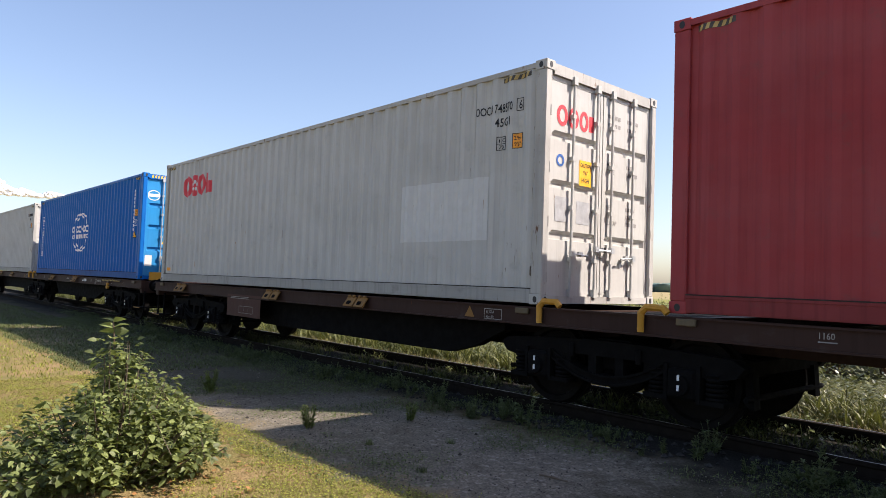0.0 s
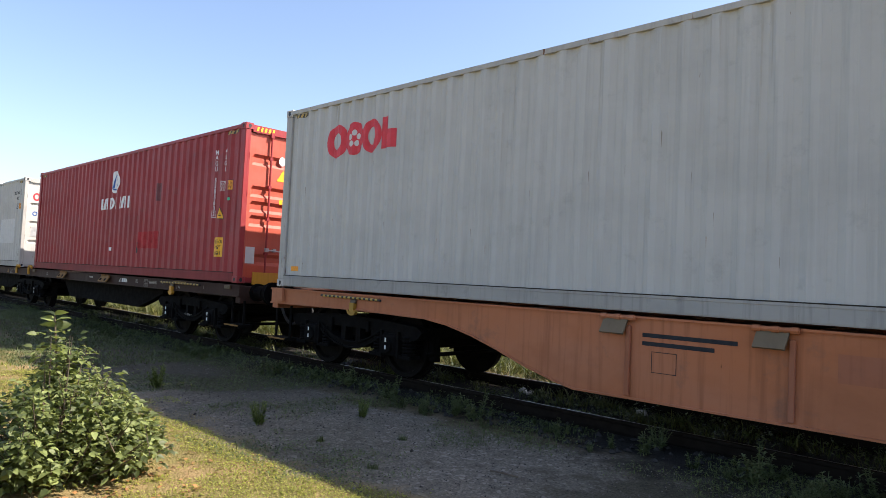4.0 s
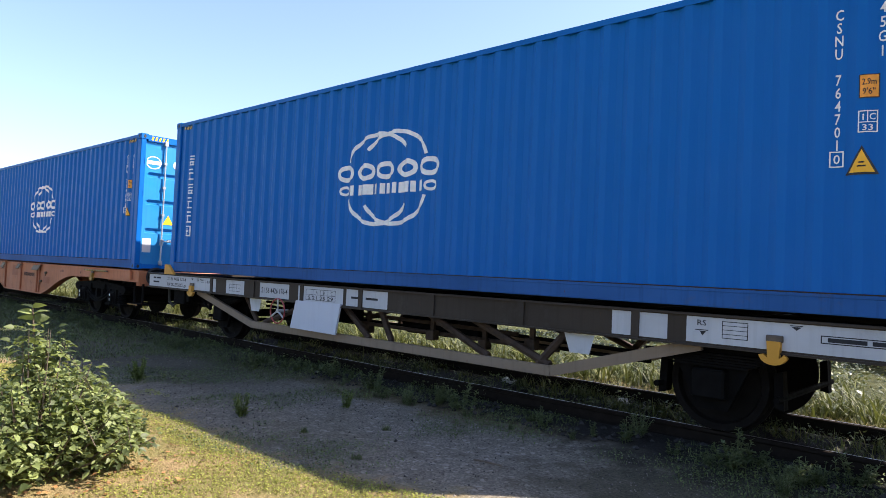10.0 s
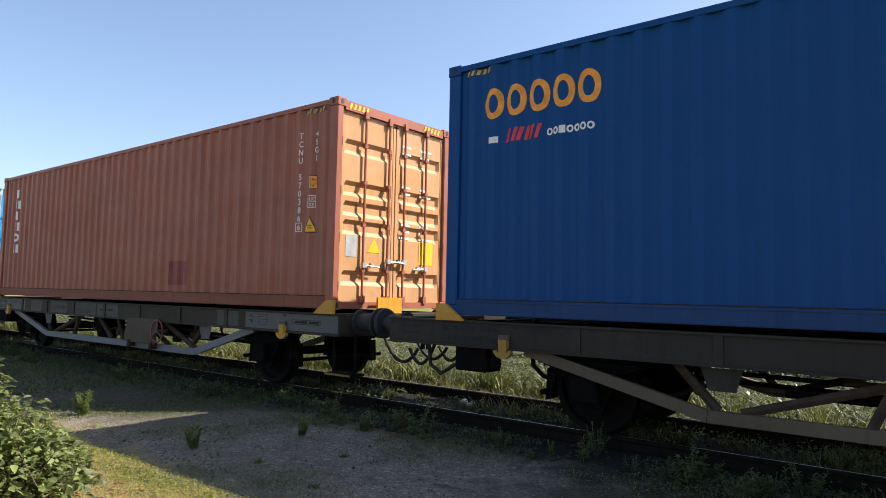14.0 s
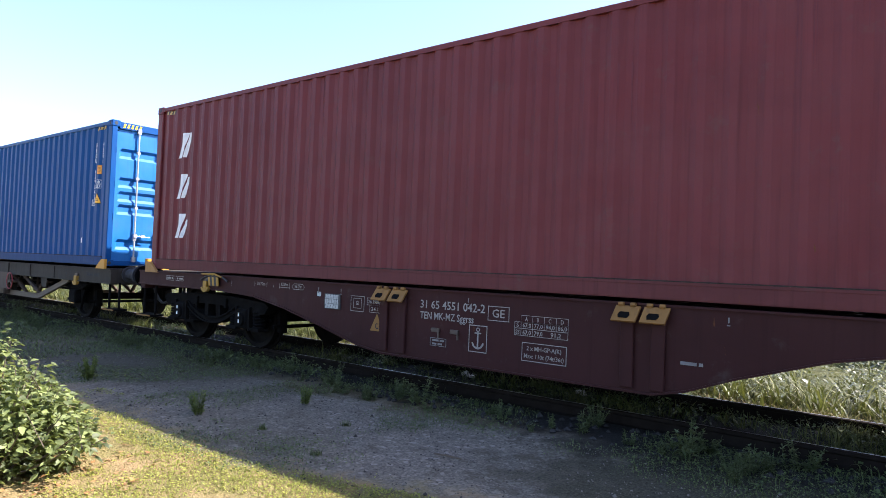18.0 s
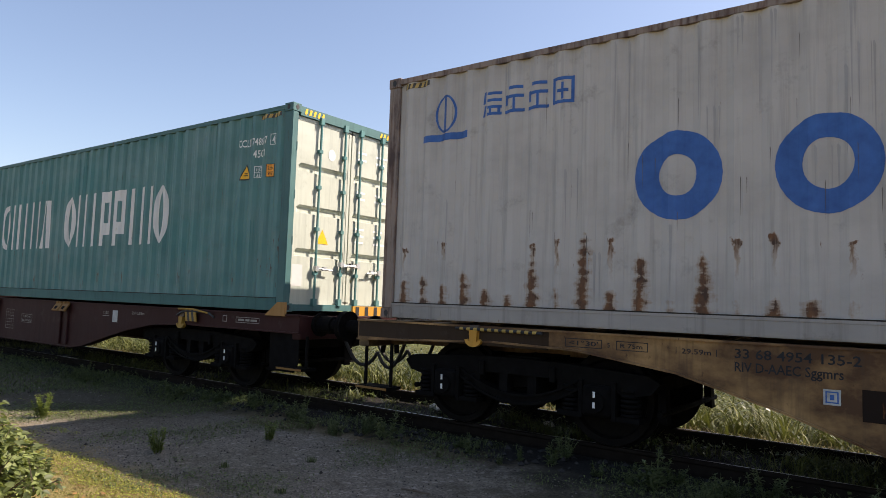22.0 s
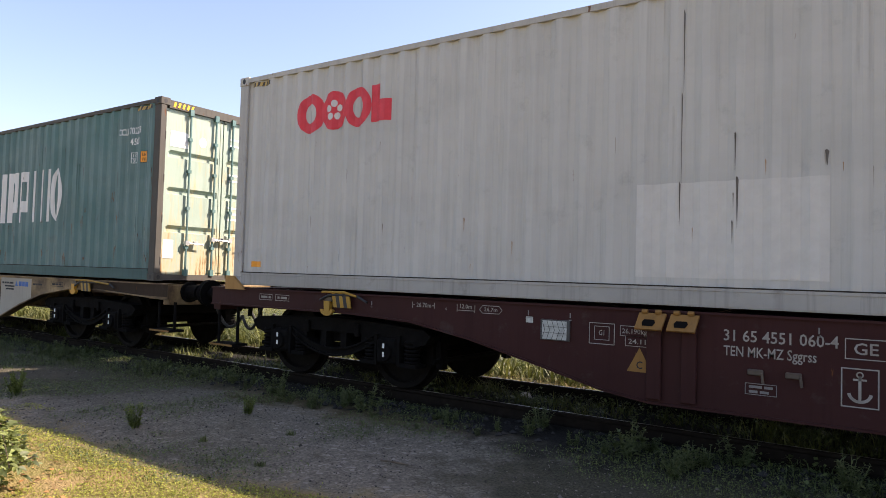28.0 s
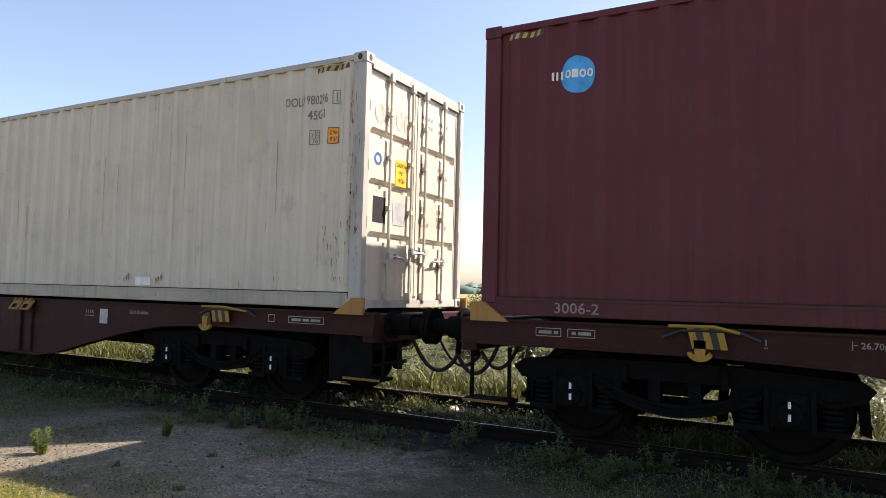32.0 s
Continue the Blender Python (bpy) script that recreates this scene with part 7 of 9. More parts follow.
def two_axle_wagon(i, label, sill, pale, board, board_x, wheel_x, tone, number):
    """A two-axle flat wagon with a truss rod under its straight sill."""
    w = thing("flat_wagon", label, "freight wagon", "wagons of the train")
    le = -0.84
    re = LEN + max(0.16, min(0.45, STAND[i + 1] - STAND[i] - LEN - 1.06 - (0.84 if i < 8 else 0.43)))
    for s in (-1, 1):
        channel(w, "side_sill", le, re, s, 0.81, 1.105, sill)
        bm = bmesh.new()
        pts = [(1.05, 0.82), (2.93, 0.37), (8.80, 0.37), (10.40, 0.82)]
        for (ax, az), (bx, bz) in zip(pts, pts[1:]):
            n = Vector((-(bz - az), bx - ax)).normalized() * 0.055
            prism(bm, [(ax - n.x, az - n.y), (bx - n.x, bz - n.y), (bx + n.x, bz + n.y), (ax + n.x, az + n.y)], *sorted((s * 1.10, s * 1.16)))
        part("truss_rod", bm, tone, w)
        for a, b in (((2.6, 0.85), (3.0, 0.42)), ((4.6, 0.85), (3.2, 0.42)), ((4.35, 0.85), (4.15, 0.42)), ((6.0, 0.85), (6.25, 0.42)), ((7.6, 0.85), (8.75, 0.42)), ((5.2, 0.85), (5.8, 0.42)), ((6.9, 0.85), (7.9, 0.42)), ((9.0, 0.85), (8.6, 0.42))):
            bm = bmesh.new()
            rod(bm, (a[0], s * 1.08, a[1]), (b[0], s * 1.08, b[1]), 0.045, 6)
            part("truss_strut", bm, STRUT_BROWN, w)
        for k in range(7):
            bm = bmesh.new()
            x = 1.7 + k * 1.35
            box(bm, x - 0.04, x + 0.04, *sorted((s * 1.243, s * 1.222)), 0.83, 1.085)
            part("sill_bracket", bm, sill, w)
    bm = bmesh.new()
    for k in range(11):
        x = le + (re - le) * (k + 0.5) / 11
        box(bm, x - 0.06, x + 0.06, -1.19, 1.19, 0.85, 1.07)
    box(bm, le, re, -0.34, -0.24, 0.80, 1.06)
    box(bm, le, re, 0.24, 0.34, 0.80, 1.06)
    part("underframe", bm, STEEL_DARK, w)
    bm = bmesh.new()
    for z in (0.62, 0.70):
        rod(bm, (2.2, -0.4, z), (9.6, -0.45, z - 0.1), 0.025, 6)
    rod(bm, (5.4, 0.1, 0.6), (6.4, 0.1, 0.6), 0.18, 14)
    box(bm, 6.9, 7.25, -0.5, -0.1, 0.5, 0.75)
    bar_path(bm, [(3.5, -0.9, 0.6), (5.2, -0.6, 0.55), (6.9, -0.3, 0.62)], 0.03)
    part("brake_rigging", bm, STEEL_DARK, w)
    for x in (1.70, 10.45):
        add_wheelset(w, x)
        for s in (-1, 1):
            bm = bmesh.new()
            prism(bm, [(x - 0.42, 0.82), (x - 0.20, 0.35), (x - 0.14, 0.22), (x + 0.14, 0.22), (x + 0.20, 0.35), (x + 0.42, 0.82)], *sorted((s * 0.92, s * 0.97)))
            box(bm, x - 0.15, x + 0.15, *sorted((s * 0.93, s * 1.10)), 0.33, 0.60, 0.02)
            for k in range(5):
                box(bm, x - 0.62 + 0.07 * k, x + 0.62 - 0.07 * k, *sorted((s * 0.96, s * 1.05)), 0.62 + 0.025 * (4 - k), 0.64 + 0.025 * (4 - k))
            part("axle_guard", bm, STEEL_DARK, w)
    buffers(w, le, -1, tone, 0.53, sill)
    buffers(w, re, 1, tone, 0.53, sill)
    shunter_step(w, re + 0.05)
    corner_guides(w, 0.0, YELLOW)
    bm = bmesh.new()
    box(bm, LEN + 0.07, LEN + 0.10, -0.45, 0.05, 1.11, 1.33)
    part("end_plate", bm, YELLOW, w, "yellow end plate")
    bm = bmesh.new()
    x = LEN + 0.30
    bar_path(bm, [(x, -1.18, 0.85), (x, -1.18, 1.62), (x, -1.16, 2.15), (x + 0.05, -1.16, 2.22), (x + 0.12, -1.16, 2.22), (x + 0.16, -1.16, 2.15), (x + 0.14, -1.18, 1.58), (x, -1.18, 1.50)], 0.022, 8)
    if i == 6:
        part("hand_rail", bm, YELLOW, w, "tall yellow hand rail")
    else:
        bm.free()
    for x in ((1.01, 11.06), (0.94, 11.22), (0.85, 11.0))[i - 6]:
        rope_hook(w, x, 0.92, YELLOW if i < 8 else HOOK_YELLOW, 1.1)
    # a box on hangers under the sill, with its pipe
    bm = bmesh.new()
    box(bm, 0.13, 0.56, -1.16, -0.86, 0.54, 0.83, 0.015)
    aux = part("hanging_box", bm, STEEL_DARK, w, "dark box under the sill")
    bm = bmesh.new()
    box(bm, 0.60, 0.70, -1.14, -1.06, 0.60, 0.82, 0.01)
    part("hanger", bm, STEEL_DARK, aux)
    bm = bmesh.new()
    bar_path(bm, [(-0.40, -1.0, 0.84), (-0.36, -1.0, 0.55), (-0.20, -1.0, 0.46), (0.02, -1.0, 0.58), (0.12, -1.0, 0.66)], 0.022)
    part("air_pipe", bm, RUBBER, aux)
    bm = bmesh.new()
    bar_path(bm, [(1.08, -1.05, 0.82), (1.10, -1.05, 0.66), (1.22, -1.05, 0.56), (1.36, -1.05, 0.52), (1.38, -1.05, 0.80)], 0.024)
    part("step_bracket", bm, STEEL_DARK, w)
    # folded board, handwheel, pale marking panels
    bm = bmesh.new()
    prism(bm, [(board_x, 0.85), (board_x + 1.06, 0.86), (board_x + 0.97, 0.42), (board_x - 0.12, 0.43)], -1.265, -1.235)
    part("folding_board", bm, board, w, "folded side board")
    for x in () if i == 6 else (board_x + 0.10, board_x + 0.88):
        bm = bmesh.new()
        box(bm, x - 0.035, x + 0.035, -1.30, -1.17, 0.335, 0.47, 0.012)
        part("board_clamp", bm, STRUT_BROWN, w)
    handwheel(w, wheel_x, 0.66, 0.19, BRIGHT_RED, PLATE_GREY if i == 6 else GALV_DARK)
    # brake pull rods, hangers, valve boxes and cross shafts under the floor
    for y, x0, x1, z in ((-0.78, 3.3, 8.6, 0.60), (-0.62, 3.9, 7.9, 0.71)):
        bm = bmesh.new()
        rod(bm, (x0, y, z), (x1, y + 0.1, z - 0.06), 0.028, 6)
        part("pull_rod", bm, STRUT_BROWN, w)
    for x, y, z0 in ((4.55, -0.80, 0.52), (5.35, -0.70, 0.46), (6.75, -0.82, 0.50), (7.55, -0.72, 0.46), (8.35, -0.85, 0.55)):
        bm = bmesh.new()
        box(bm, x - 0.03, x + 0.03, y - 0.02, y + 0.02, z0, 0.88)
        box(bm, x - 0.07, x + 0.07, y - 0.07, y + 0.05, z0 - 0.02, z0 + 0.11, 0.01)
        part("brake_hanger", bm, STRUT_BROWN, w)
    bm = bmesh.new()
    box(bm, 4.75, 5.15, -0.98, -0.62, 0.58, 0.84, 0.02)
    part("valve_box", bm, STEEL_DARK, w)
    for k, (a, b) in enumerate(((-0.80, 1.84), (2.19, 2.77), (3.25, 4.06), (4.30, 5.37), (5.44, 6.29), (9.55, 10.12), (10.3, re - 0.02))):
        side_print(w, "marking_panel", rect(a, b, 0.845, 1.075), pale if i == 6 or k in (0, 6) else MID_PANEL if i == 7 else sill, -1.2265)
    ink = DARK_MARK
    if number:
        side_print(w, "wagon_number", fitted(number, -0.02, 0.74, 0.985, 0.065) + fitted("RIV SK-ZSSKC Lgs", -0.02, 0.74, 0.875, 0.065) + fitted(number, 3.30, 4.02, 0.92, 0.085), ink, -1.229)
    else:
        side_print(w, "wagon_number", bars(-0.02, 0.74, 0.985, 0.06, 2, 2, 4, 4) + bars(-0.02, 0.74, 0.875, 0.06, 3, 8, 3), ink, -1.229)
    side_print(w, "length_mark", fitted("12,78m", 1.17, 1.40, 1.015, 0.045) + rect(1.15, 1.155, 0.99, 1.065) + rect(1.415, 1.42, 0.99, 1.065) + rect(1.155, 1.415, 0.995, 1.001) + fitted("14,02m", 1.48, 1.74, 0.985, 0.05) +
               bars(-0.62, -0.30, 1.0, 0.03, 2, 3) + bars(-0.62, -0.36, 0.92, 0.03, 3) + [[(0.94, 1.05), (1.02, 1.05), (0.98, 1.02)]] + rect(0.93, 1.03, 1.055, 1.062), ink, -1.229)
    if i < 8:
        side_print(w, "load_table", load_table(4.5, 0.875, 0.70, 0.16, 4, 2) + fitted("S 21 25 29", 4.55, 5.15, 0.885, 0.055) + [q for k, ch in enumerate("ABC") for q in letters(ch, 4.74 + 0.175 * k, 0.968, 0.05, 0.9)], ink, -1.229)
    side_print(w, "small_print", load_table(2.3, 0.89, 0.35, 0.12, 3, 2) + frame_box(11.40, 12.0, 0.935, 1.0, 0.008) + bars(11.45, 11.96, 0.95, 0.034, 4, 3) + load_table(10.62, 0.9, 0.22, 0.15, 1, 4) + fitted("RS", 10.40, 10.48, 1.0, 0.05) +
               [[(10.42, 0.95), (10.48, 0.95), (10.45, 0.91)]] + rect(10.38, 10.50, 0.955, 0.963) + [[(11.18, 1.05), (11.26, 1.05), (11.22, 1.02)]] + rect(11.17, 11.27, 1.055, 1.062) + bars(5.55, 6.1, 0.95, 0.03, 2, 2), ink, -1.229)
    side_print(w, "plate_text", [[(2.95, 0.60), (3.18, 0.60), (3.24, 0.80), (2.88, 0.80)], [(9.05, 0.60), (9.28, 0.60), (9.34, 0.80), (8.98, 0.80)]], pale, -1.18)
    return w


BUFFER_GREY = simple("dark_slate_buffer_steel", (0.040, 0.040, 0.043), 0.65, gloss=0.2)
OLIVE = paint("grimy_olive_yellow", (0.20, 0.145, 0.035), 0.65, 0.5, 0.3, 48)
GUIDE_TAN = paint("worn_orange_guide", (0.36, 0.185, 0.05), 0.65, 0.5, 0.2, 49)
LOCK_TAN = paint("tan_lock_paint", (0.17, 0.125, 0.075), 0.65, 0.6, 0.3, 38)
LOCK_DULL = paint("grimy_lock_paint", (0.12, 0.09, 0.05), 0.65, 0.6, 0.4, 37)
YELLOW_WORN = paint("worn_yellow_paint", (0.24, 0.122, 0.032), 0.7, 0.5, 0.35, 17, 0.0)
LADDER_GREY = simple("weathered_ladder_steel", (0.085, 0.082, 0.082), 0.6)
WHEEL_RED = simple("dull_red_wheel_paint", (0.21, 0.04, 0.042), 0.6)
STRUT_BROWN = simple("rusty_brown_strut", (0.055, 0.038, 0.028), 0.75, 0, 0.4, 9, 0.15)
HOOK_YELLOW = paint("grimy_hook_yellow", (0.36, 0.205, 0.03), 0.6, 0.6, 0.2, 47)
GALV_DARK = simple("dull_steel", (0.07, 0.052, 0.038), 0.6)
PALE_INK = simple("pale_wagon_lettering", (0.25, 0.23, 0.21), 0.7)
BRIGHT_RED = simple("red_wheel_paint", (0.26, 0.03, 0.035), 0.5)
WAGON_MAROON = paint("maroon_wagon_paint", (0.040, 0.0130, 0.0125), 0.65, 0.5, 0.1, 18, 0.2, gloss=0.14)
BROWN_SILL = paint("brown_wagon_paint", (0.044, 0.023, 0.018), 0.65, 0.5, 0.1, 19, 0.15, gloss=0.12)
BROWN_PLATE = paint("red_brown_marking_plate", (0.075, 0.036, 0.028), 0.65, 0.4, 0.1, 61, 0.1, gloss=0.12)
PALE_YELLOW = paint("worn_pale_yellow_stripe", (0.50, 0.34, 0.085), 0.6, 0.45, 0.1, 62)
ORANGE = paint("orange_wagon_paint", (0.43, 0.145, 0.058), 0.6, 0.65, 0.2, 20, 0.3)
ORANGE_DARK = paint("dull_orange_panel", (0.33, 0.11, 0.05), 0.65, 0.4, 0.0, 21)
BEIGE = grimy_beige("beige_wagon_paint", 22, (0.060, 0.034, 0.017), (0.30, 0.205, 0.10))
RUST_BEIGE = grimy_beige("rust_brown_wagon_paint", 51, (0.08, 0.038, 0.016), (0.38, 0.225, 0.092))
BEIGE_DARK = paint("dark_brown_panel", (0.021, 0.0135, 0.0095), 0.8, 0.4, 0.3, 23, gloss=0.12)
PALE_TAN = paint("pale_tan_panel", (0.335, 0.232, 0.122), 0.65, 0.6, 0.15, 53, 0.4)
TAN_FIELD = grimy_beige("tan_wagon_field", 57, (0.20, 0.115, 0.046), (0.41, 0.275, 0.13))
CREAM = paint("cream_wagon_field", (0.315, 0.245, 0.145), 0.6, 0.6, 0.15, 58, 0.3)
PLATE_WHITE = paint("greyish_white_plate", (0.33, 0.305, 0.255), 0.6, 0.45, 0.05, 59)
MID_PANEL = paint("dull_grey_panel", (0.062, 0.056, 0.050), 0.6, 0.5, 0.1, 60)
HOLDER_DARK = simple("dark_wire_holder", (0.045, 0.045, 0.045), 0.6)
CARD_PALE = simple("pale_card", (0.36, 0.38, 0.36), 0.7, 0, 0.35, 16)
PALE_BEIGE = paint("pale_beige_panel", (0.40, 0.335, 0.24), 0.65, 0.5, 0.1, 24)
RUSTY_DARK = paint("dark_rusty_steel", (0.045, 0.029, 0.019), 0.75, 0.5, 0.4, 34, gloss=0.12)
RUSTY_PLATE = paint("rusty_deck_plate", (0.115, 0.085, 0.06), 0.7, 0.5, 0.6, 25)
GREY_SILL = paint("grey_wagon_paint", (0.045, 0.036, 0.028), 0.62, 0.5, 0.25, 26, 0.2, gloss=0.12)
PANEL_WHITE = paint("white_panel", (0.43, 0.45, 0.48), 0.55, 0.35, 0.0, 27)
PANEL_GREY = paint("grey_panel", (0.10, 0.10, 0.10), 0.6, 0.45, 0.0, 28)
BOARD_WHITE = paint("white_board", (0.47, 0.51, 0.59), 0.5, 0.15, 0.0, 29)
BOARD_BROWN = paint("brown_board", (0.085, 0.060, 0.040), 0.75, 0.7, 0.3, 30)
TAN_BAR = paint("tan_truss_paint", (0.21, 0.155, 0.105), 0.65, 0.4, 0.1, 31)
DULL_SILL = paint("sooty_grey_wagon_paint", (0.040, 0.034, 0.028), 0.65, 0.5, 0.15, 35, gloss=0.12)
BROWN_BAR = paint("brown_truss_paint", (0.12, 0.088, 0.058), 0.65, 0.5, 0.2, 50)
GREY_BAR = paint("grey_truss_paint", (0.17, 0.175, 0.185), 0.6, 0.4, 0.0, 32)

WAGONS = []  # (wagon, index of its first container)


def build_wagons():
    WAGONS.append((sill_wagon(0, 1), 0))
    WAGONS.append((sill_wagon(2, 3), 2))
    WAGONS.append((orange_wagon(4, 5), 4))
    WAGONS.append((two_axle_wagon(6, "grey two-axle flat wagon with white marking panels and truss rods", GREY_SILL, PANEL_WHITE, BOARD_WHITE, 4.30, 3.87, TAN_BAR, "21 56 4426 176-4"), 6))
    WAGONS.append((two_axle_wagon(7, "grey two-axle flat wagon with a brown folded board", GREY_SILL, PANEL_GREY, BOARD_BROWN, 6.75, 7.85, GREY_BAR, "21 56 4425 198-9"), 7))
    WAGONS.append((two_axle_wagon(8, "dull grey two-axle flat wagon with truss rods", DULL_SILL, DULL_SILL, BOARD_BROWN, 6.2, 7.4, BROWN_BAR, ""), 8))
    WAGONS.append((maroon_wagon("maroon articulated container wagon with fish-bellied side beams", 9, 10, WAGON_MAROON, ("31 65 4551 042-2",)), 9))
    WAGONS.append((beige_wagon(11, 12), 11))
    WAGONS.append((maroon_wagon("maroon articulated container wagon with an anchor sign", 13, 14, WAGON_MAROON, ("31 65 4551 060-4",)), 13))
    WAGONS.append((maroon_wagon("dark maroon container wagon with yellow corner guides", 15, None, WAGON_MAROON, None), 15))


build_wagons()

# ---------------------------------------------------------------- ground
def ground_z(x, y):
    n = 0.030 * noise.noise((x * 0.5, y * 0.5, 0.3)) + 0.012 * noise.noise((x * 1.9, y * 1.9, 4.1))
    bed = max(0.0, 1.0 - abs(y - TRACK_Y) / 2.2)
    far = max(0.0, min(1.0, (y - 9.5) / 3.0))
    return n * (1 - 0.6 * bed) + 0.05 * min(1.0, bed * 2) - 0.10 * far - (0.03 if abs(x) > 40 or y > 30 or y < -8 else 0.0)


def steps(*spans):
    out = []
    for a, b, n in spans:
        out += [a + (b - a) * k / n for k in range(n)]
    return out + [spans[-1][1]]


def build_ground():
    xs = steps((-3000, -200, 6), (-200, -40, 8), (-40, -14, 52), (-14, 4, 100), (4, 14, 20), (14, 60, 6), (60, 3000, 6))
    ys = steps((-600, -40, 5), (-40, -2, 12), (-2, 9.6, 78), (9.6, 24, 30), (24, 120, 8), (120, 3500, 8))
    verts = [(x, y, ground_z(x, y)) for y in ys for x in xs]
    n = len(xs)
    faces = [(j * n + i, j * n + i + 1, (j + 1) * n + i + 1, (j + 1) * n + i) for j in range(len(ys) - 1) for i in range(n - 1)]
    me = bpy.data.meshes.new("ground")
    me.from_pydata(verts, [], faces)
    me.shade_smooth()
    m, nt, b = base_material("ground_soil", 0.95)
    b.inputs["Specular IOR Level"].default_value = 0.15
    pos = mapped(nt)
    sep = nt.nodes.new("ShaderNodeSeparateXYZ")
    nt.links.new(pos, sep.inputs[0])
    fine, mid, broad = noise_tex(nt, pos, 45, 6, 0.7), noise_tex(nt, pos, 3.2, 6, 0.6), noise_tex(nt, pos, 0.45, 4, 0.6)
    vor = nt.nodes.new("ShaderNodeTexVoronoi")
    vor.inputs["Scale"].default_value = 58
    nt.links.new(pos, vor.inputs["Vector"])
    tone = nt.nodes.new("ShaderNodeSeparateXYZ")
    nt.links.new(vor.outputs["Color"], tone.inputs[0])
    chip = nt.nodes.new("ShaderNodeTexVoronoi")
    chip.inputs["Scale"].default_value = 24
    nt.links.new(pos, chip.inputs["Vector"])
    chip_tone = nt.nodes.new("ShaderNodeSeparateXYZ")
    nt.links.new(chip.outputs["Color"], chip_tone.inputs[0])
    # gravel of the track road
    gravel = mix(nt, ramp(nt, fine, 0.3, 0.72), (0.078, 0.067, 0.052), (0.230, 0.202, 0.158))
    gravel = mix(nt, ramp(nt, tone.outputs[0], 0.55, 1.0, 0.0, 0.50), gravel, (0.35, 0.315, 0.255))
    gravel = mix(nt, ramp(nt, tone.outputs[1], 0.70, 1.0, 0.0, 0.32), gravel, (0.030, 0.024, 0.018))
    gravel = mix(nt, ramp(nt, chip_tone.outputs[0], 0.90, 0.97, 0.0, 0.6), gravel, (0.33, 0.30, 0.25))
    gravel = mix(nt, ramp(nt, mid, 0.50, 0.72, 0.0, 0.50), gravel, (0.064, 0.056, 0.032))
    gravel = mix(nt, ramp(nt, broad, 0.52, 0.70, 0.0, 0.40), gravel, (0.052, 0.052, 0.024))
    # dry mown grass and soil
    patch = noise_tex(nt, pos, 1.5, 5, 0.6)
    lawn = mix(nt, ramp(nt, mid, 0.38, 0.64), (0.275, 0.185, 0.092), (0.170, 0.135, 0.050))
    lawn = mix(nt, ramp(nt, patch, 0.42, 0.60, 0.0, 0.75), lawn, (0.125, 0.125, 0.034))
    lawn = mix(nt, ramp(nt, fine, 0.45, 0.8, 0.0, 0.45), lawn, (0.33, 0.25, 0.15))
    lawn = mix(nt, ramp(nt, tone.outputs[2], 0.6, 1.0, 0.0, 0.40), lawn, (0.10, 0.072, 0.036))
    # the far field
    field = mix(nt, ramp(nt, broad, 0.35, 0.65), (0.13, 0.16, 0.035), (0.22, 0.20, 0.06))

    def smooth_band(sock, lo0, lo1, hi0, hi1):
        return times(nt, ramp(nt, sock, lo0, lo1), ramp(nt, sock, hi1, hi0))

    wob = nt.nodes.new("ShaderNodeMath")
    wob.operation = "MULTIPLY_ADD"
    nt.links.new(mid, wob.inputs[0])
    wob.inputs[1].default_value = 1.3
    nt.links.new(sep.outputs[1], wob.inputs[2])
    wob2 = nt.nodes.new("ShaderNodeMath")
    wob2.operation = "MULTIPLY_ADD"
    nt.links.new(broad, wob2.inputs[0])
    wob2.inputs[1].default_value = 1.2
    nt.links.new(wob.outputs[0], wob2.inputs[2])
    bay = nt.nodes.new("ShaderNodeMath")
    bay.operation = "SUBTRACT"
    nt.links.new(wob2.outputs[0], bay.inputs[0])
    nt.links.new(ramp(nt, sep.outputs[0], -4.6, -2.2, 0.0, 0.55), bay.inputs[1])
    road = smooth_band(bay.outputs[0], 4.30, 4.75, 6.55, 7.1)
    road = times(nt, road, ramp(nt, sep.outputs[0], -16, -9, 0.45, 1.0))
    c = mix(nt, road, lawn, gravel)
    # near-black ballast: the deep shade under the train is put into the colour
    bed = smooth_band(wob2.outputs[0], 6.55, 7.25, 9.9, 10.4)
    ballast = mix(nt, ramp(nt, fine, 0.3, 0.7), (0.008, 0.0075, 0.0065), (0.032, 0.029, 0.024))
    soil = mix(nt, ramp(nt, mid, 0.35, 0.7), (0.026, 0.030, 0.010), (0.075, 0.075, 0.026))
    wobx = nt.nodes.new("ShaderNodeMath")
    wobx.operation = "MULTIPLY_ADD"
    nt.links.new(mid, wobx.inputs[0])
    wobx.inputs[1].default_value = 2.4
    nt.links.new(sep.outputs[0], wobx.inputs[2])
    # darker ground at both ends: weedy soil with the train's shade mixed in
    dark_right = times(nt, ramp(nt, wobx.outputs[0], -2.3, -1.2), ramp(nt, wob2.outputs[0], 5.1, 5.7))
    dark_left = times(nt, ramp(nt, wobx.outputs[0], -5.0, -7.5), ramp(nt, wob2.outputs[0], 4.7, 5.4, 0.0, 0.8))
    c = mix(nt, dark_left, c, mix(nt, ramp(nt, fine, 0.35, 0.7), (0.026, 0.024, 0.015), (0.075, 0.068, 0.044)))
    c = mix(nt, dark_right, c, mix(nt, ramp(nt, fine, 0.35, 0.7), (0.034, 0.032, 0.020), (0.108, 0.099, 0.066)))
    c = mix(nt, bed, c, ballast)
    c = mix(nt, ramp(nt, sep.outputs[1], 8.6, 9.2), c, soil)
    c = mix(nt, ramp(nt, sep.outputs[1], 16, 30), c, field)
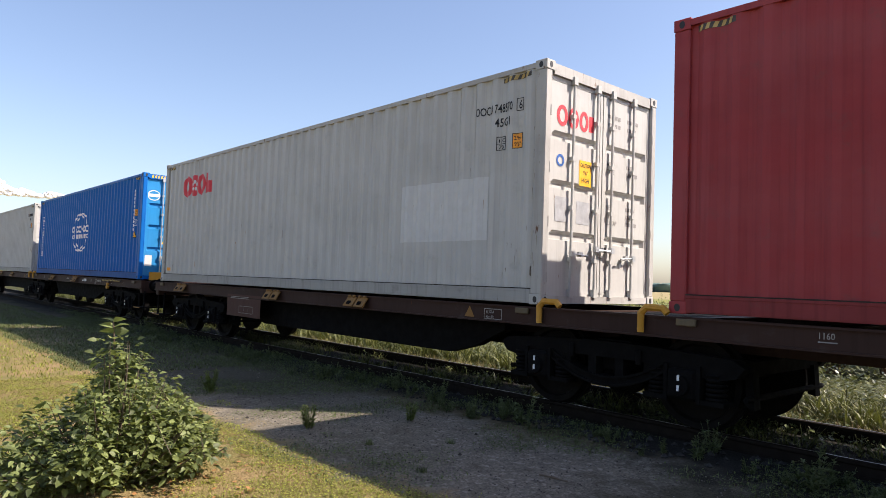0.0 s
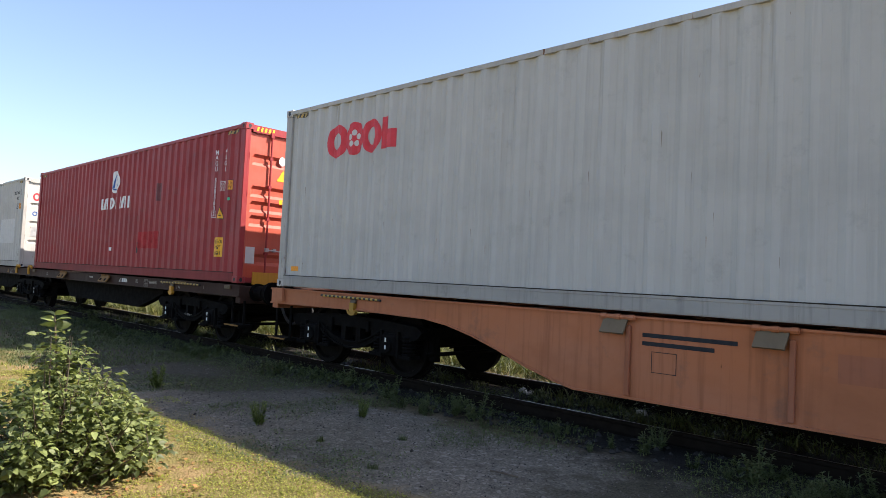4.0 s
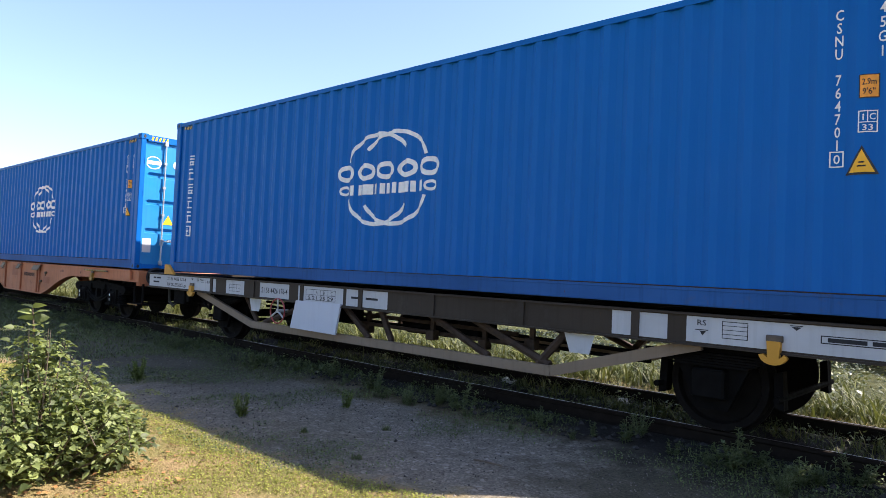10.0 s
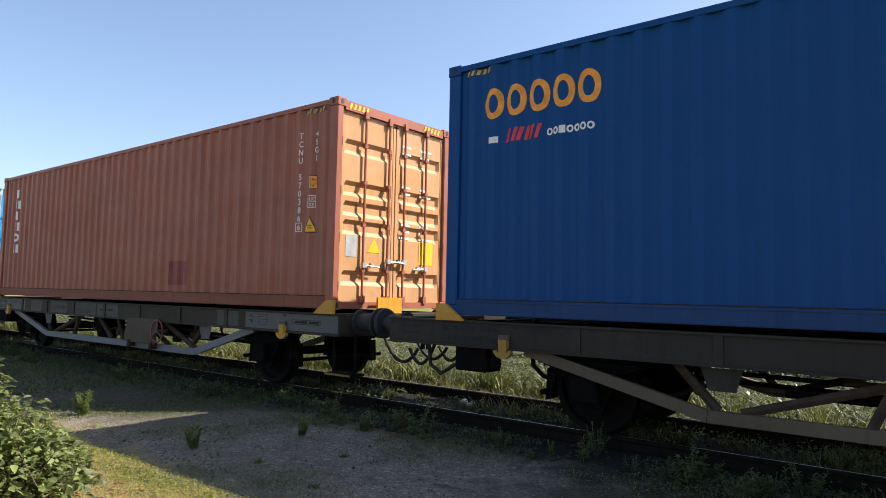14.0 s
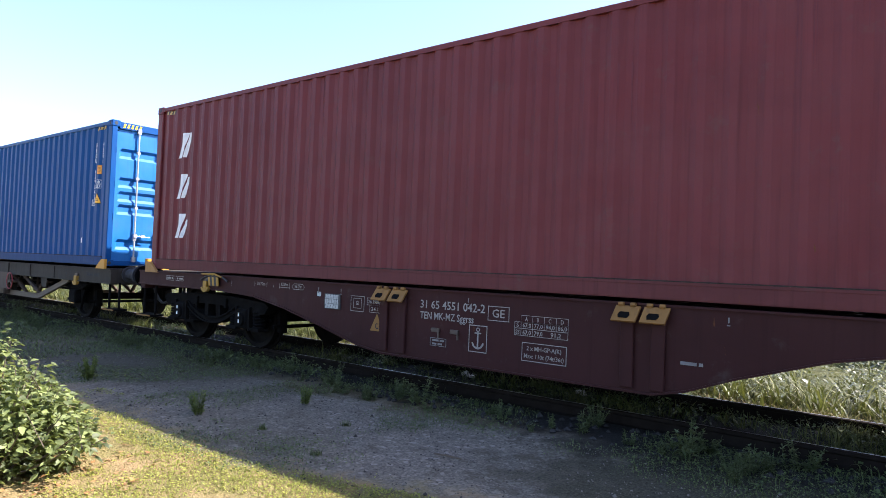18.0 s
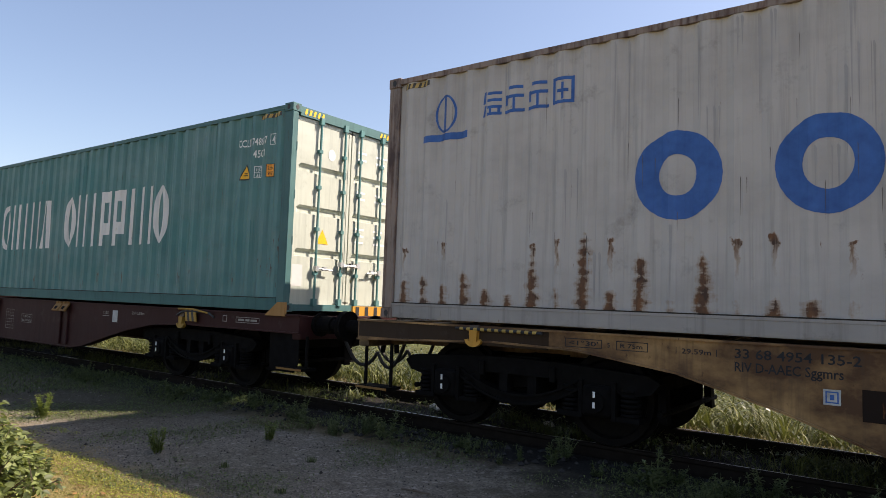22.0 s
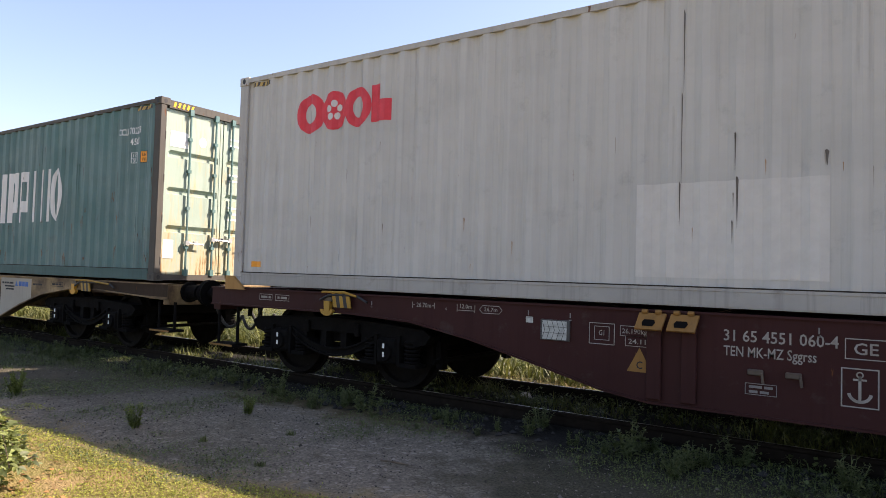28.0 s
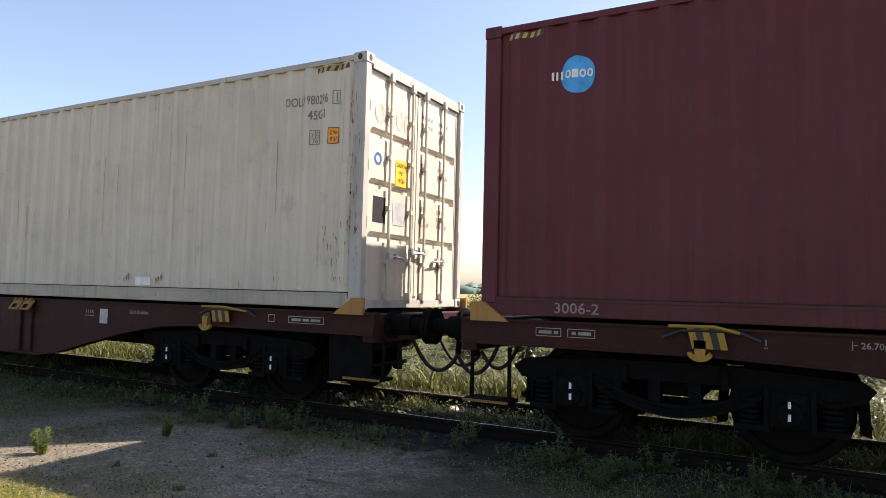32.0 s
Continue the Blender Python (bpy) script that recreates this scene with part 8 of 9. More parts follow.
    c = mix(nt, ramp(nt, sep.outputs[1], 95, 115), c, mix(nt, broad, (0.24, 0.20, 0.095), (0.30, 0.25, 0.13)))
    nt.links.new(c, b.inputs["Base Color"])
    hgt = mix(nt, 0.5, fine, vor.outputs["Distance"])
    bump(nt, b, hgt, 0.7, 0.02)
    me.materials.append(m)
    tagged(new("ground", me), "gravel track road and dry mown grass beside the railway", "ground", kind="structure")


def rail_mesh():
    prof = [(-0.075, 0.0), (0.075, 0.0), (0.075, 0.012), (0.012, 0.03), (0.012, 0.11), (0.036, 0.125), (0.036, 0.150), (0.010, 0.159), (-0.010, 0.159),
            (-0.036, 0.150), (-0.036, 0.125), (-0.012, 0.11), (-0.012, 0.03), (-0.075, 0.012)]
    bm = bmesh.new()
    a = [bm.verts.new((-120, y, z)) for y, z in prof]
    b = [bm.verts.new((60, y, z)) for y, z in prof]
    n = len(prof)
    bm.faces.new(a)
    bm.faces.new(b[::-1])
    for i in range(n):
        f = bm.faces.new((a[i], a[(i + 1) % n], b[(i + 1) % n], b[i]))
        f.material_index = 1 if i == 7 else 0
    me = to_mesh("rail", bm)
    me.materials.append(RAIL_SIDE)
    me.materials.append(RAIL_TOP)
    return me


def build_track():
    t = thing("railway_track", "rusty steel rails on dark weathered sleepers in weeds", "track", kind="structure")
    me = rail_mesh()
    for s in (-1, 1):
        share("rail", me, t, at=pose(0, TRACK_Y + s * 0.7535, RAIL_Z - 0.159))
    sl = to_mesh("sleeper", simple_box(-0.13, 0.13, -1.28, 1.28, -0.12, 0.0, bevel=0.015))
    sl.materials.append(TIMBER)
    for k in range(110):
        share("sleeper", sl, t, at=pose(-52 + 0.6 * k, TRACK_Y + 0.02 * math.sin(k * 2.3), RAIL_Z - 0.172 - 0.006 * (k % 3), 0, 0, 0.8 * math.sin(k * 1.7)))


# ---------------------------------------------------------------- plants as arrays
def soup(name, verts, faces, material):
    """A mesh from numpy arrays: verts (n, 3) and triangles (m, 3)."""
    me = bpy.data.meshes.new(name)
    verts, faces = np.asarray(verts, np.float32), np.asarray(faces, np.int32)
    me.vertices.add(len(verts))
    me.vertices.foreach_set("co", verts.ravel())
    me.loops.add(faces.size)
    me.loops.foreach_set("vertex_index", faces.ravel())
    me.polygons.add(len(faces))
    me.polygons.foreach_set("loop_start", np.arange(0, faces.size, 3, dtype=np.int32))
    me.update(calc_edges=True)
    me.validate()
    me.materials.append(material)
    return me


def blades(rng, x, y, z, height, width, bend=0.4, seg=2):
    """Curved grass blades, two triangles or more each."""
    n = len(x)
    a = rng.uniform(0, math.tau, n)
    lean = rng.uniform(0.1, 1.0, n) * bend * height
    dx, dy = np.cos(a), np.sin(a)
    px, py = -dy * width / 2, dx * width / 2
    base = np.stack([x, y, z], 1)
    side = np.stack([px, py, 0 * px], 1)
    mid = base + np.stack([dx * lean * 0.35, dy * lean * 0.35, height * 0.6], 1)
    tip = base + np.stack([dx * lean, dy * lean, height], 1)
    v = np.stack([base - side, base + side, mid - side * 0.7, mid + side * 0.7, tip], 1).reshape(-1, 3)
    i = np.arange(n)[:, None] * 5
    f = np.concatenate([i + [0, 1, 3], i + [0, 3, 2], i + [2, 3, 4]], 1).reshape(-1, 3)
    return v, f


def leaves(rng, centre, axis, up, length, width, fold=0.25):
    """Pointed leaves folded along the midrib, from their stalks at centre along axis."""
    n = len(centre)
    axis = axis / np.linalg.norm(axis, axis=1, keepdims=True)
    side = np.cross(axis, up)
    side /= np.linalg.norm(side, axis=1, keepdims=True) + 1e-9
    nor = np.cross(side, axis)
    L, W = length[:, None], width[:, None]
    droop = -0.15 * L * np.array([0, 0, 1.0])
    q0 = centre
    q1 = centre + axis * L * 0.35 + nor * 0.02 * L
    q2 = centre + axis * L + droop
    s = side * W / 2 + nor * W * fold
    t = -side * W / 2 + nor * W * fold
    v = np.stack([q0, q1 + s * 1.0, q1 + axis * L * 0.35 + s * 0.75, q2, q1 + axis * L * 0.35 + t * 0.75, q1 + t * 1.0, q1 + axis * L * 0.2], 1).reshape(-1, 3)
    i = np.arange(n)[:, None] * 7
    f = np.concatenate([i + [0, 1, 6], i + [1, 2, 6], i + [2, 3, 6], i + [3, 4, 6], i + [4, 5, 6], i + [5, 0, 6]], 1).reshape(-1, 3)
    return v, f


def round_leaves(rng, centre, axis, up, length, width, fold=0.2):
    """Broad leaves with a rounded outline, a folded midrib and a drooping tip, ten corners each."""
    n = len(centre)
    axis = axis / np.linalg.norm(axis, axis=1, keepdims=True)
    side = np.cross(axis, up)
    side /= np.linalg.norm(side, axis=1, keepdims=True) + 1e-9
    nor = np.cross(side, axis)
    L, W = length[:, None], width[:, None]

    def at(u, v):
        return centre + axis * L * u + side * W * v + nor * W * fold * abs(v) * 2 - np.array([0, 0, 1.0]) * L * 0.28 * u * u

    v = np.stack([at(0, 0), at(0.14, 0.34), at(0.40, 0.50), at(0.72, 0.33), at(1.0, 0), at(0.72, -0.33), at(0.40, -0.50), at(0.14, -0.34), at(0.30, 0), at(0.65, 0)], 1).reshape(-1, 3)
    i = np.arange(n)[:, None] * 10
    tri = ([0, 1, 8], [1, 2, 8], [2, 9, 8], [2, 3, 9], [3, 4, 9], [4, 5, 9], [5, 6, 9], [6, 8, 9], [6, 7, 8], [7, 0, 8])
    return v, np.concatenate([i + t for t in tri], 1).reshape(-1, 3)


def quad_leaves(centre, axis, up, length, width):
    """Far leaves, two triangles each."""
    axis = axis / np.linalg.norm(axis, axis=1, keepdims=True)
    side = np.cross(axis, up)
    side /= np.linalg.norm(side, axis=1, keepdims=True) + 1e-9
    a, w = axis * length[:, None], side * width[:, None] / 2
    v = np.stack([centre, centre + 0.45 * a + w, centre + a, centre + 0.45 * a - w], 1).reshape(-1, 3)
    i = np.arange(len(centre))[:, None] * 4
    return v, np.concatenate([i + [0, 1, 2], i + [0, 2, 3]], 1).reshape(-1, 3)


def joined(parts_):
    vs, fs, k = [], [], 0
    for v, f in parts_:
        vs.append(v)
        fs.append(f + k)
        k += len(v)
    return np.concatenate(vs), np.concatenate(fs)


LEAF_BUSH = leafy("bush_leaf", (0.022, 0.036, 0.010), (0.265, 0.315, 0.105), 0.55, 0.42)
LEAF_DEAD = leafy("fallen_leaf", (0.10, 0.045, 0.018), (0.42, 0.20, 0.07), 0.6, 0.15)
LEAF_FAR = leafy("shrub_leaf", (0.14, 0.15, 0.105), (0.40, 0.405, 0.32), 0.42, 0.5)
LEAF_HEDGE = leafy("hedge_leaf", (0.055, 0.080, 0.028), (0.21, 0.24, 0.09), 0.45, 0.3)
LEAF_WEED = leafy("weed_leaf", (0.036, 0.054, 0.020), (0.145, 0.178, 0.075), 0.55, 0.26)
GRASS_STRAW = leafy("straw_blade", (0.13, 0.095, 0.032), (0.34, 0.25, 0.105), 0.7, 0.2)
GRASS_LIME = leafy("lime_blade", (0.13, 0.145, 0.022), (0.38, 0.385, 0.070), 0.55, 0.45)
# brighter copy of the weed leaf: sunlight is put into the colour
LEAF_BRIGHT = leafy("bright_weed_leaf", (0.060, 0.095, 0.020), (0.200, 0.250, 0.060), 0.5, 0.45)
LEAF_WEED_SUN = leafy("sunlit_weed_leaf", (0.016, 0.027, 0.007), (0.150, 0.160, 0.050), 0.33, 0.12)
GRASS_TALL = leafy("tall_grass_blade", (0.014, 0.026, 0.005), (0.165, 0.170, 0.038), 0.6, 0.14)
# dark green weeds; part of the shade beside the train is in this tone
GRASS_GREEN = leafy("shade_green_blade", (0.030, 0.048, 0.012), (0.118, 0.148, 0.040), 0.6, 0.15)


def gz(x, y):
    return np.array([ground_z(a, b) for a, b in zip(x, y)])


def patchy(x, y, k, seed):
    return np.array([noise.noise((a * k, b * k, seed)) for a, b in zip(x, y)])


def scatter(name, label, parts_, material):
    tagged(new(name, soup(name, *joined(parts_), material)), label, "grass", kind="stuff")


def flat_leaves(rng, x, y, z, lo, hi, tilt=0.5):
    """Small four-cornered leaves, two triangles each, tipped this way and that."""
    n = len(x)
    a = rng.uniform(0, math.tau, n)
    ln = rng.uniform(lo, hi, n)[:, None]
    u = np.stack([np.cos(a), np.sin(a), rng.uniform(-0.2, tilt, n)], 1) * ln
    w = np.stack([-np.sin(a), np.cos(a), rng.uniform(-0.5, 0.5, n) * tilt], 1) * ln * 0.42
    c = np.stack([x, y, z], 1)
    v = np.stack([c, c + 0.55 * u + w, c + u, c + 0.55 * u - w], 1).reshape(-1, 3)
    i = np.arange(n)[:, None] * 4
    return v, np.concatenate([i + [0, 1, 2], i + [0, 2, 3]], 1).reshape(-1, 3)


def clumped(rng, cx, cy, size, per, spread):
    """Places round clump centres, with each one's clump size."""
    who = np.repeat(np.arange(len(cx)), per)
    return cx[who] + rng.normal(0, spread, len(who)) * size[who], cy[who] + rng.normal(0, spread, len(who)) * size[who], size[who]


def verge_edge(x):
    """The wavering line where the mown verge meets the gravel."""
    return 3.05 + 0.35 * patchy(x, 0 * x, 0.5, 3.3) + 0.55 * np.clip((x + 4.6) / 2.4, 0, 1)


def build_grass():
    rng = np.random.default_rng(5)
    # straw-dry mown grass of the verge
    n = 110000
    x, y = rng.uniform(-11, 0.8, n), rng.uniform(0.2, 3.6, n)
    keep = (0.7 * patchy(x, y, 1.1, 5.2) + 0.5 * patchy(x, y, 5.0, 1.4) + rng.uniform(-0.5, 0.5, n) + np.clip((3.0 - y) * 1.2, -1.0, 0.25)) > -0.05
    x, y = x[keep], y[keep]
    scatter("verge_grass", "short straw-dry mown grass on the sunny verge",
            [blades(rng, x, y, gz(x, y) - 0.002, rng.uniform(0.006, 0.022, len(x)), np.full(len(x), 0.0045), 2.2)], GRASS_STRAW)
    # clover and creeping green in lumpy cushions, thickest along the edge of the gravel
    n = 260000
    x, y = rng.uniform(-11, 2.0, n), rng.uniform(0.2, 4.3, n)
    edge = verge_edge(x)
    lump = 0.5 * patchy(x, y, 4.5, 8.1) + 0.25 * patchy(x, y, 11.0, 4.4)
    keep = (patchy(x, y, 1.3, 2.2) + lump + rng.uniform(-0.30, 0.30, n) - 0.15 + np.clip((-6.6 - x) * 0.25, 0, 0.45) + 0.95 * np.exp(-((y - edge) / 0.24) ** 2) - np.where(y > edge + 0.30, 0.75, 0)) > 0.0
    x, y, lump = x[keep], y[keep], lump[keep]
    k = 4 * len(x) // 5
    cushion = np.clip(0.013 + 0.035 * lump, 0.003, 0.035)
    scatter("clover", "low yellow-green clover in cushions along the verge",
            [flat_leaves(rng, x[:k], y[:k], gz(x[:k], y[:k]) + cushion[:k] * rng.uniform(0.2, 1.0, k), 0.009, 0.022, 0.7),
             blades(rng, x[k:], y[k:], gz(x[k:], y[k:]) - 0.002, rng.uniform(0.012, 0.04, len(x) - k), np.full(len(x) - k, 0.0045), 1.3)], GRASS_LIME)
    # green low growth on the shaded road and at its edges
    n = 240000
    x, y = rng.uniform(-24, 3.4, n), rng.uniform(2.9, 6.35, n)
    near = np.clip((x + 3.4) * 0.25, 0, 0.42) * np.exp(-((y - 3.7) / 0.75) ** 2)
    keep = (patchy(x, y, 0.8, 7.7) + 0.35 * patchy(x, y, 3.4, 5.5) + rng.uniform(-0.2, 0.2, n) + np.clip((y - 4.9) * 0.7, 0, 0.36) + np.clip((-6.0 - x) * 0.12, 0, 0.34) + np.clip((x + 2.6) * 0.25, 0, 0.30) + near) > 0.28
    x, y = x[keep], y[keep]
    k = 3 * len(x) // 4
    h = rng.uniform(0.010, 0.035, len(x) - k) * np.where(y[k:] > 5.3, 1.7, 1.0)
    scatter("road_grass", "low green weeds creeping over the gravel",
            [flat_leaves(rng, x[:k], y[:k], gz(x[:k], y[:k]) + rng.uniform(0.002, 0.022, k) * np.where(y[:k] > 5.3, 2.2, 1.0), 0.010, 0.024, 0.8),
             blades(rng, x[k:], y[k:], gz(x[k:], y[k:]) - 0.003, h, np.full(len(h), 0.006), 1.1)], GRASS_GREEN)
    # far left verge: lime in the sun; beside the rails the train's shade is in the darker green
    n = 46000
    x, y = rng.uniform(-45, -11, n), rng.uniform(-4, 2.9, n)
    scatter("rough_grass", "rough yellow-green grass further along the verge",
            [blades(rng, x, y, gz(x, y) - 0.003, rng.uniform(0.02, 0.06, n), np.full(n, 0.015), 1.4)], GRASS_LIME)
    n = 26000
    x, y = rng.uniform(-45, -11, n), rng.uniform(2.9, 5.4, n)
    scatter("rough_shaded_grass", "rough grass beside the track, its green darkened for the train's shade",
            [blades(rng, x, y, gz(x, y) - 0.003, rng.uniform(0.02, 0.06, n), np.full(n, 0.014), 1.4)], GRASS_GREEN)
    # sunlit growth beyond the track: arching blades in tussocks, leafy weeds behind, dry thatch at the rail
    m = 2300
    cx, cy = rng.uniform(-48, 7, m), 8.95 + rng.gamma(1.6, 0.75, m)
    x, y, sz = clumped(rng, cx, cy, rng.uniform(0.5, 1.3, m), 17, 0.07)
    h = rng.uniform(0.10, 0.46, len(x)) * sz
    scatter("tall_grass", "arching sunlit green and straw grass beyond the rails",
            [blades(rng, x, y, gz(x, y) - 0.02, h, rng.uniform(0.012, 0.034, len(x)), 2.2)], GRASS_TALL)
    m = 1300
    cx, cy = rng.uniform(-34, 7, m), 9.25 + rng.gamma(2.0, 0.95, m)
    x, y, sz = clumped(rng, cx, cy, rng.uniform(0.4, 1.2, m), 55, 0.13)
    z = gz(x, y) + rng.uniform(0.0, 1.0, len(x)) ** 0.7 * 0.55 * sz * np.clip((y - 8.6) * 0.7, 0.35, 1.25)
    scatter("broad_weeds", "broad-leaved sunlit weeds beyond the rails", [flat_leaves(rng, x, y, z, 0.022, 0.062, 0.9)], LEAF_WEED_SUN)
    n = 9000
    x, y = rng.uniform(-26, 6, n), 8.45 + rng.gamma(1.6, 0.32, n)
    scatter("thatch", "dry straw thatch beside the far rail", [blades(rng, x, y, gz(x, y) + 0.005, rng.uniform(0.02, 0.10, n), np.full(n, 0.007), 3.0)], GRASS_STRAW)
    # grass between and beside the rails
    n = 52000
    x, y = rng.uniform(-28, 5, n), rng.uniform(5.85, 9.2, n)
    keep = patchy(x, y, 0.8, 9.3) + 0.4 * patchy(x, y, 2.6, 3.1) + rng.uniform(-0.2, 0.2, n) + np.where(np.abs(y - TRACK_Y - 0.1) < 0.6, 0.18, 0) > 0.24
    x, y = x[keep], y[keep]
    scatter("rail_grass", "weeds growing between the rails",
            [blades(rng, x[::2], y[::2], gz(x[::2], y[::2]) - 0.01, rng.uniform(0.03, 0.14, len(x[::2])), np.full(len(x[::2]), 0.008), 1.2),
             flat_leaves(rng, x[1::2], y[1::2], gz(x[1::2], y[1::2]) + rng.uniform(0.0, 0.10, len(x[1::2])), 0.02, 0.055, 0.8)], GRASS_GREEN)


def build_rail_tufts():
    """Taller tufts of grass that stand between the rails and at the foot of the near one."""
    rng = np.random.default_rng(31)
    m = 150
    cx, cy = rng.uniform(-20, 4.5, m), rng.choice([7.0, 7.35, 7.75, 8.35], m) + rng.normal(0, 0.12, m)
    cx, cy = np.concatenate([cx, rng.uniform(-1.3, 2.6, 70)]), np.concatenate([cy, rng.uniform(6.75, 8.1, 70)])
    x, y, sz = clumped(rng, cx, cy, rng.uniform(0.5, 1.3, m + 70), 42, 0.09)
    scatter("rail_tufts", "green grass tufts standing between the rails",
            [blades(rng, x, y, gz(x, y) - 0.01, rng.uniform(0.06, 0.20, len(x)) * sz, rng.uniform(0.007, 0.016, len(x)), 2.0)], GRASS_TALL)


def weed_mesh(seed, stems, height, spread, leaf, coat):
    rng = np.random.default_rng(seed)
    cs, ax, ln = [], [], []
    stem = bmesh.new()
    for k in range(stems):
        a, r = rng.uniform(0, math.tau), rng.uniform(0, spread)
        foot = np.array([r * math.cos(a), r * math.sin(a), 0.0])
        top = foot + np.array([0.35 * height * math.cos(a) * rng.uniform(0.1, 1), 0.35 * height * math.sin(a) * rng.uniform(0.1, 1), height * rng.uniform(0.55, 1.0)])
        rod(stem, foot, top, 0.004, 4, 0.002)
        for j in range(26):
            u = rng.uniform(0.08, 1.0)
            b = rng.uniform(0, math.tau)
            cs.append(foot + (top - foot) * u)
            ax.append([math.cos(b), math.sin(b), rng.uniform(0.1, 1.2)])
            ln.append(leaf * rng.uniform(0.6, 1.2) * (1.15 - 0.6 * u))
    cs, ax, ln = np.array(cs), np.array(ax), np.array(ln)
    v, f = leaves(rng, cs, ax, np.tile([0.0, 0.0, 1.0], (len(cs), 1)), ln, ln * 0.34)
    return soup("leaf_mass", v, f, coat), stem


def build_weeds():
    kinds = [(11, 10, 0.30, 0.05, 0.050, LEAF_WEED), (12, 5, 0.22, 0.07, 0.06, LEAF_WEED), (13, 9, 0.36, 0.13, 0.08, LEAF_WEED), (14, 12, 0.28, 0.06, 0.060, LEAF_BRIGHT)]
    protos = []
    for s in kinds:
        me, st = weed_mesh(*s)
        sm = to_mesh("stem", st)
        sm.materials.append(s[5])
        protos.append((me, sm))
    r = random.Random(8)
    spots = [(-6.22, 3.80, 0.95, 3), (-8.79, 3.84, 1.15, 3), (-5.91, 4.92, 0.75, 3), (-5.0, 5.85, 1.0, 2), (-5.35, 5.8, 0.8, 0), (-5.75, 2.55, 1.35, 1)]
    for k in range(96):
        spots.append((r.uniform(-19, 1.5), r.uniform(5.5, 6.2), r.uniform(0.3, 0.8) if r.random() < 0.75 else r.uniform(0.8, 1.15), r.randrange(3)))
    for k in range(16):
        spots.append((r.uniform(-16, 2.5), r.uniform(9.0, 10.0), r.uniform(0.8, 1.7), r.randrange(3)))
    for x, y, s, k in spots:
        w = thing("weed", "small green weed standing on the gravel, its leaf colour brightened for sunlight" if k == 3 else "small grey-green weed at the edge of the gravel" if y < 8 else "leafy grey-green weed beyond the rails", "weed", "weeds along the track",
                  at=pose(x, y, ground_z(x, y) - 0.01, 0, 0, r.uniform(0, 360)) @ Matrix.Scale(s, 4))
        tagged(share("leaf_mass", protos[k][0], w), kind="stuff")
        tagged(share("stem", protos[k][1], w), kind="stuff")
    # tiny tufts and twigs on the road
    rng = np.random.default_rng(3)
    for x, y in ((-5.31, 3.92), (-4.31, 3.73), (-4.9, 4.6)):
        n = 60
        a, q = rng.uniform(0, math.tau, n), rng.uniform(0, 0.05, n)
        me = soup("grass_tuft", *blades(rng, x + q * np.cos(a), y + q * np.sin(a), np.full(n, ground_z(x, y) - 0.004), rng.uniform(0.02, 0.07, n), np.full(n, 0.006), 1.0), GRASS_GREEN)
        tagged(new("grass_tuft", me), "tiny grass tuft in the gravel", "grass", "tufts in the gravel")
    bm = bmesh.new()
    bar_path(bm, [(-3.62, 4.42, 0.02), (-3.50, 4.40, 0.035), (-3.36, 4.46, 0.02)], 0.008)
    tw = new("twig", to_mesh("twig", bm))
    tw.data.materials.append(BARK)
    tagged(tw, "short dry twig lying on the gravel", "twig")


def build_stones():
    rng = random.Random(21)
    bm = bmesh.new()
    for k in range(6500):
        if k < 5200:
            x, y, s = rng.uniform(-12, 1.5), rng.uniform(3.1, 5.6), rng.uniform(0.004, 0.013) * (1 + (rng.random() < 0.03))
        else:
            x, y, s = rng.uniform(-20, 3), rng.choice((rng.uniform(5.7, 6.4), rng.uniform(6.8, 9.2))), rng.uniform(0.02, 0.055)
        z = ground_z(x, y) + s * 0.25
        q = [Vector((rng.uniform(0.6, 1.2) * s * dx, rng.uniform(0.6, 1.2) * s * dy, rng.uniform(0.5, 0.9) * s * dz)) for dx, dy, dz in
             ((1, 0, 0), (-1, 0, 0), (0, 1, 0), (0, -1, 0), (0, 0, 1), (0, 0, -1))]
        v = [bm.verts.new(Vector((x, y, z)) + p) for p in q]
        for t in ((0, 2, 4), (2, 1, 4), (1, 3, 4), (3, 0, 4), (2, 0, 5), (1, 2, 5), (3, 1, 5), (0, 3, 5)):
            bm.faces.new([v[i] for i in t]).material_index = 1 if k >= 5200 else 0
    me = bpy.data.meshes.new("loose_stones")
    bm.to_mesh(me)
    bm.free()
    m, nt, b = base_material("loose_stone", 0.9)
    geo = nt.nodes.new("ShaderNodeNewGeometry")
    nt.links.new(mix(nt, ramp(nt, geo.outputs["Random Per Island"], 0.25, 1.0), (0.035, 0.030, 0.024), (0.20, 0.175, 0.14)), b.inputs["Base Color"])
    me.materials.append(m)
    me.materials.append(simple("dark_ballast_stone", (0.020, 0.018, 0.016), 0.9, 0, 0.6, 30))
    tagged(new("loose_stones", me), "loose gravel and ballast stones", "stones", kind="stuff")


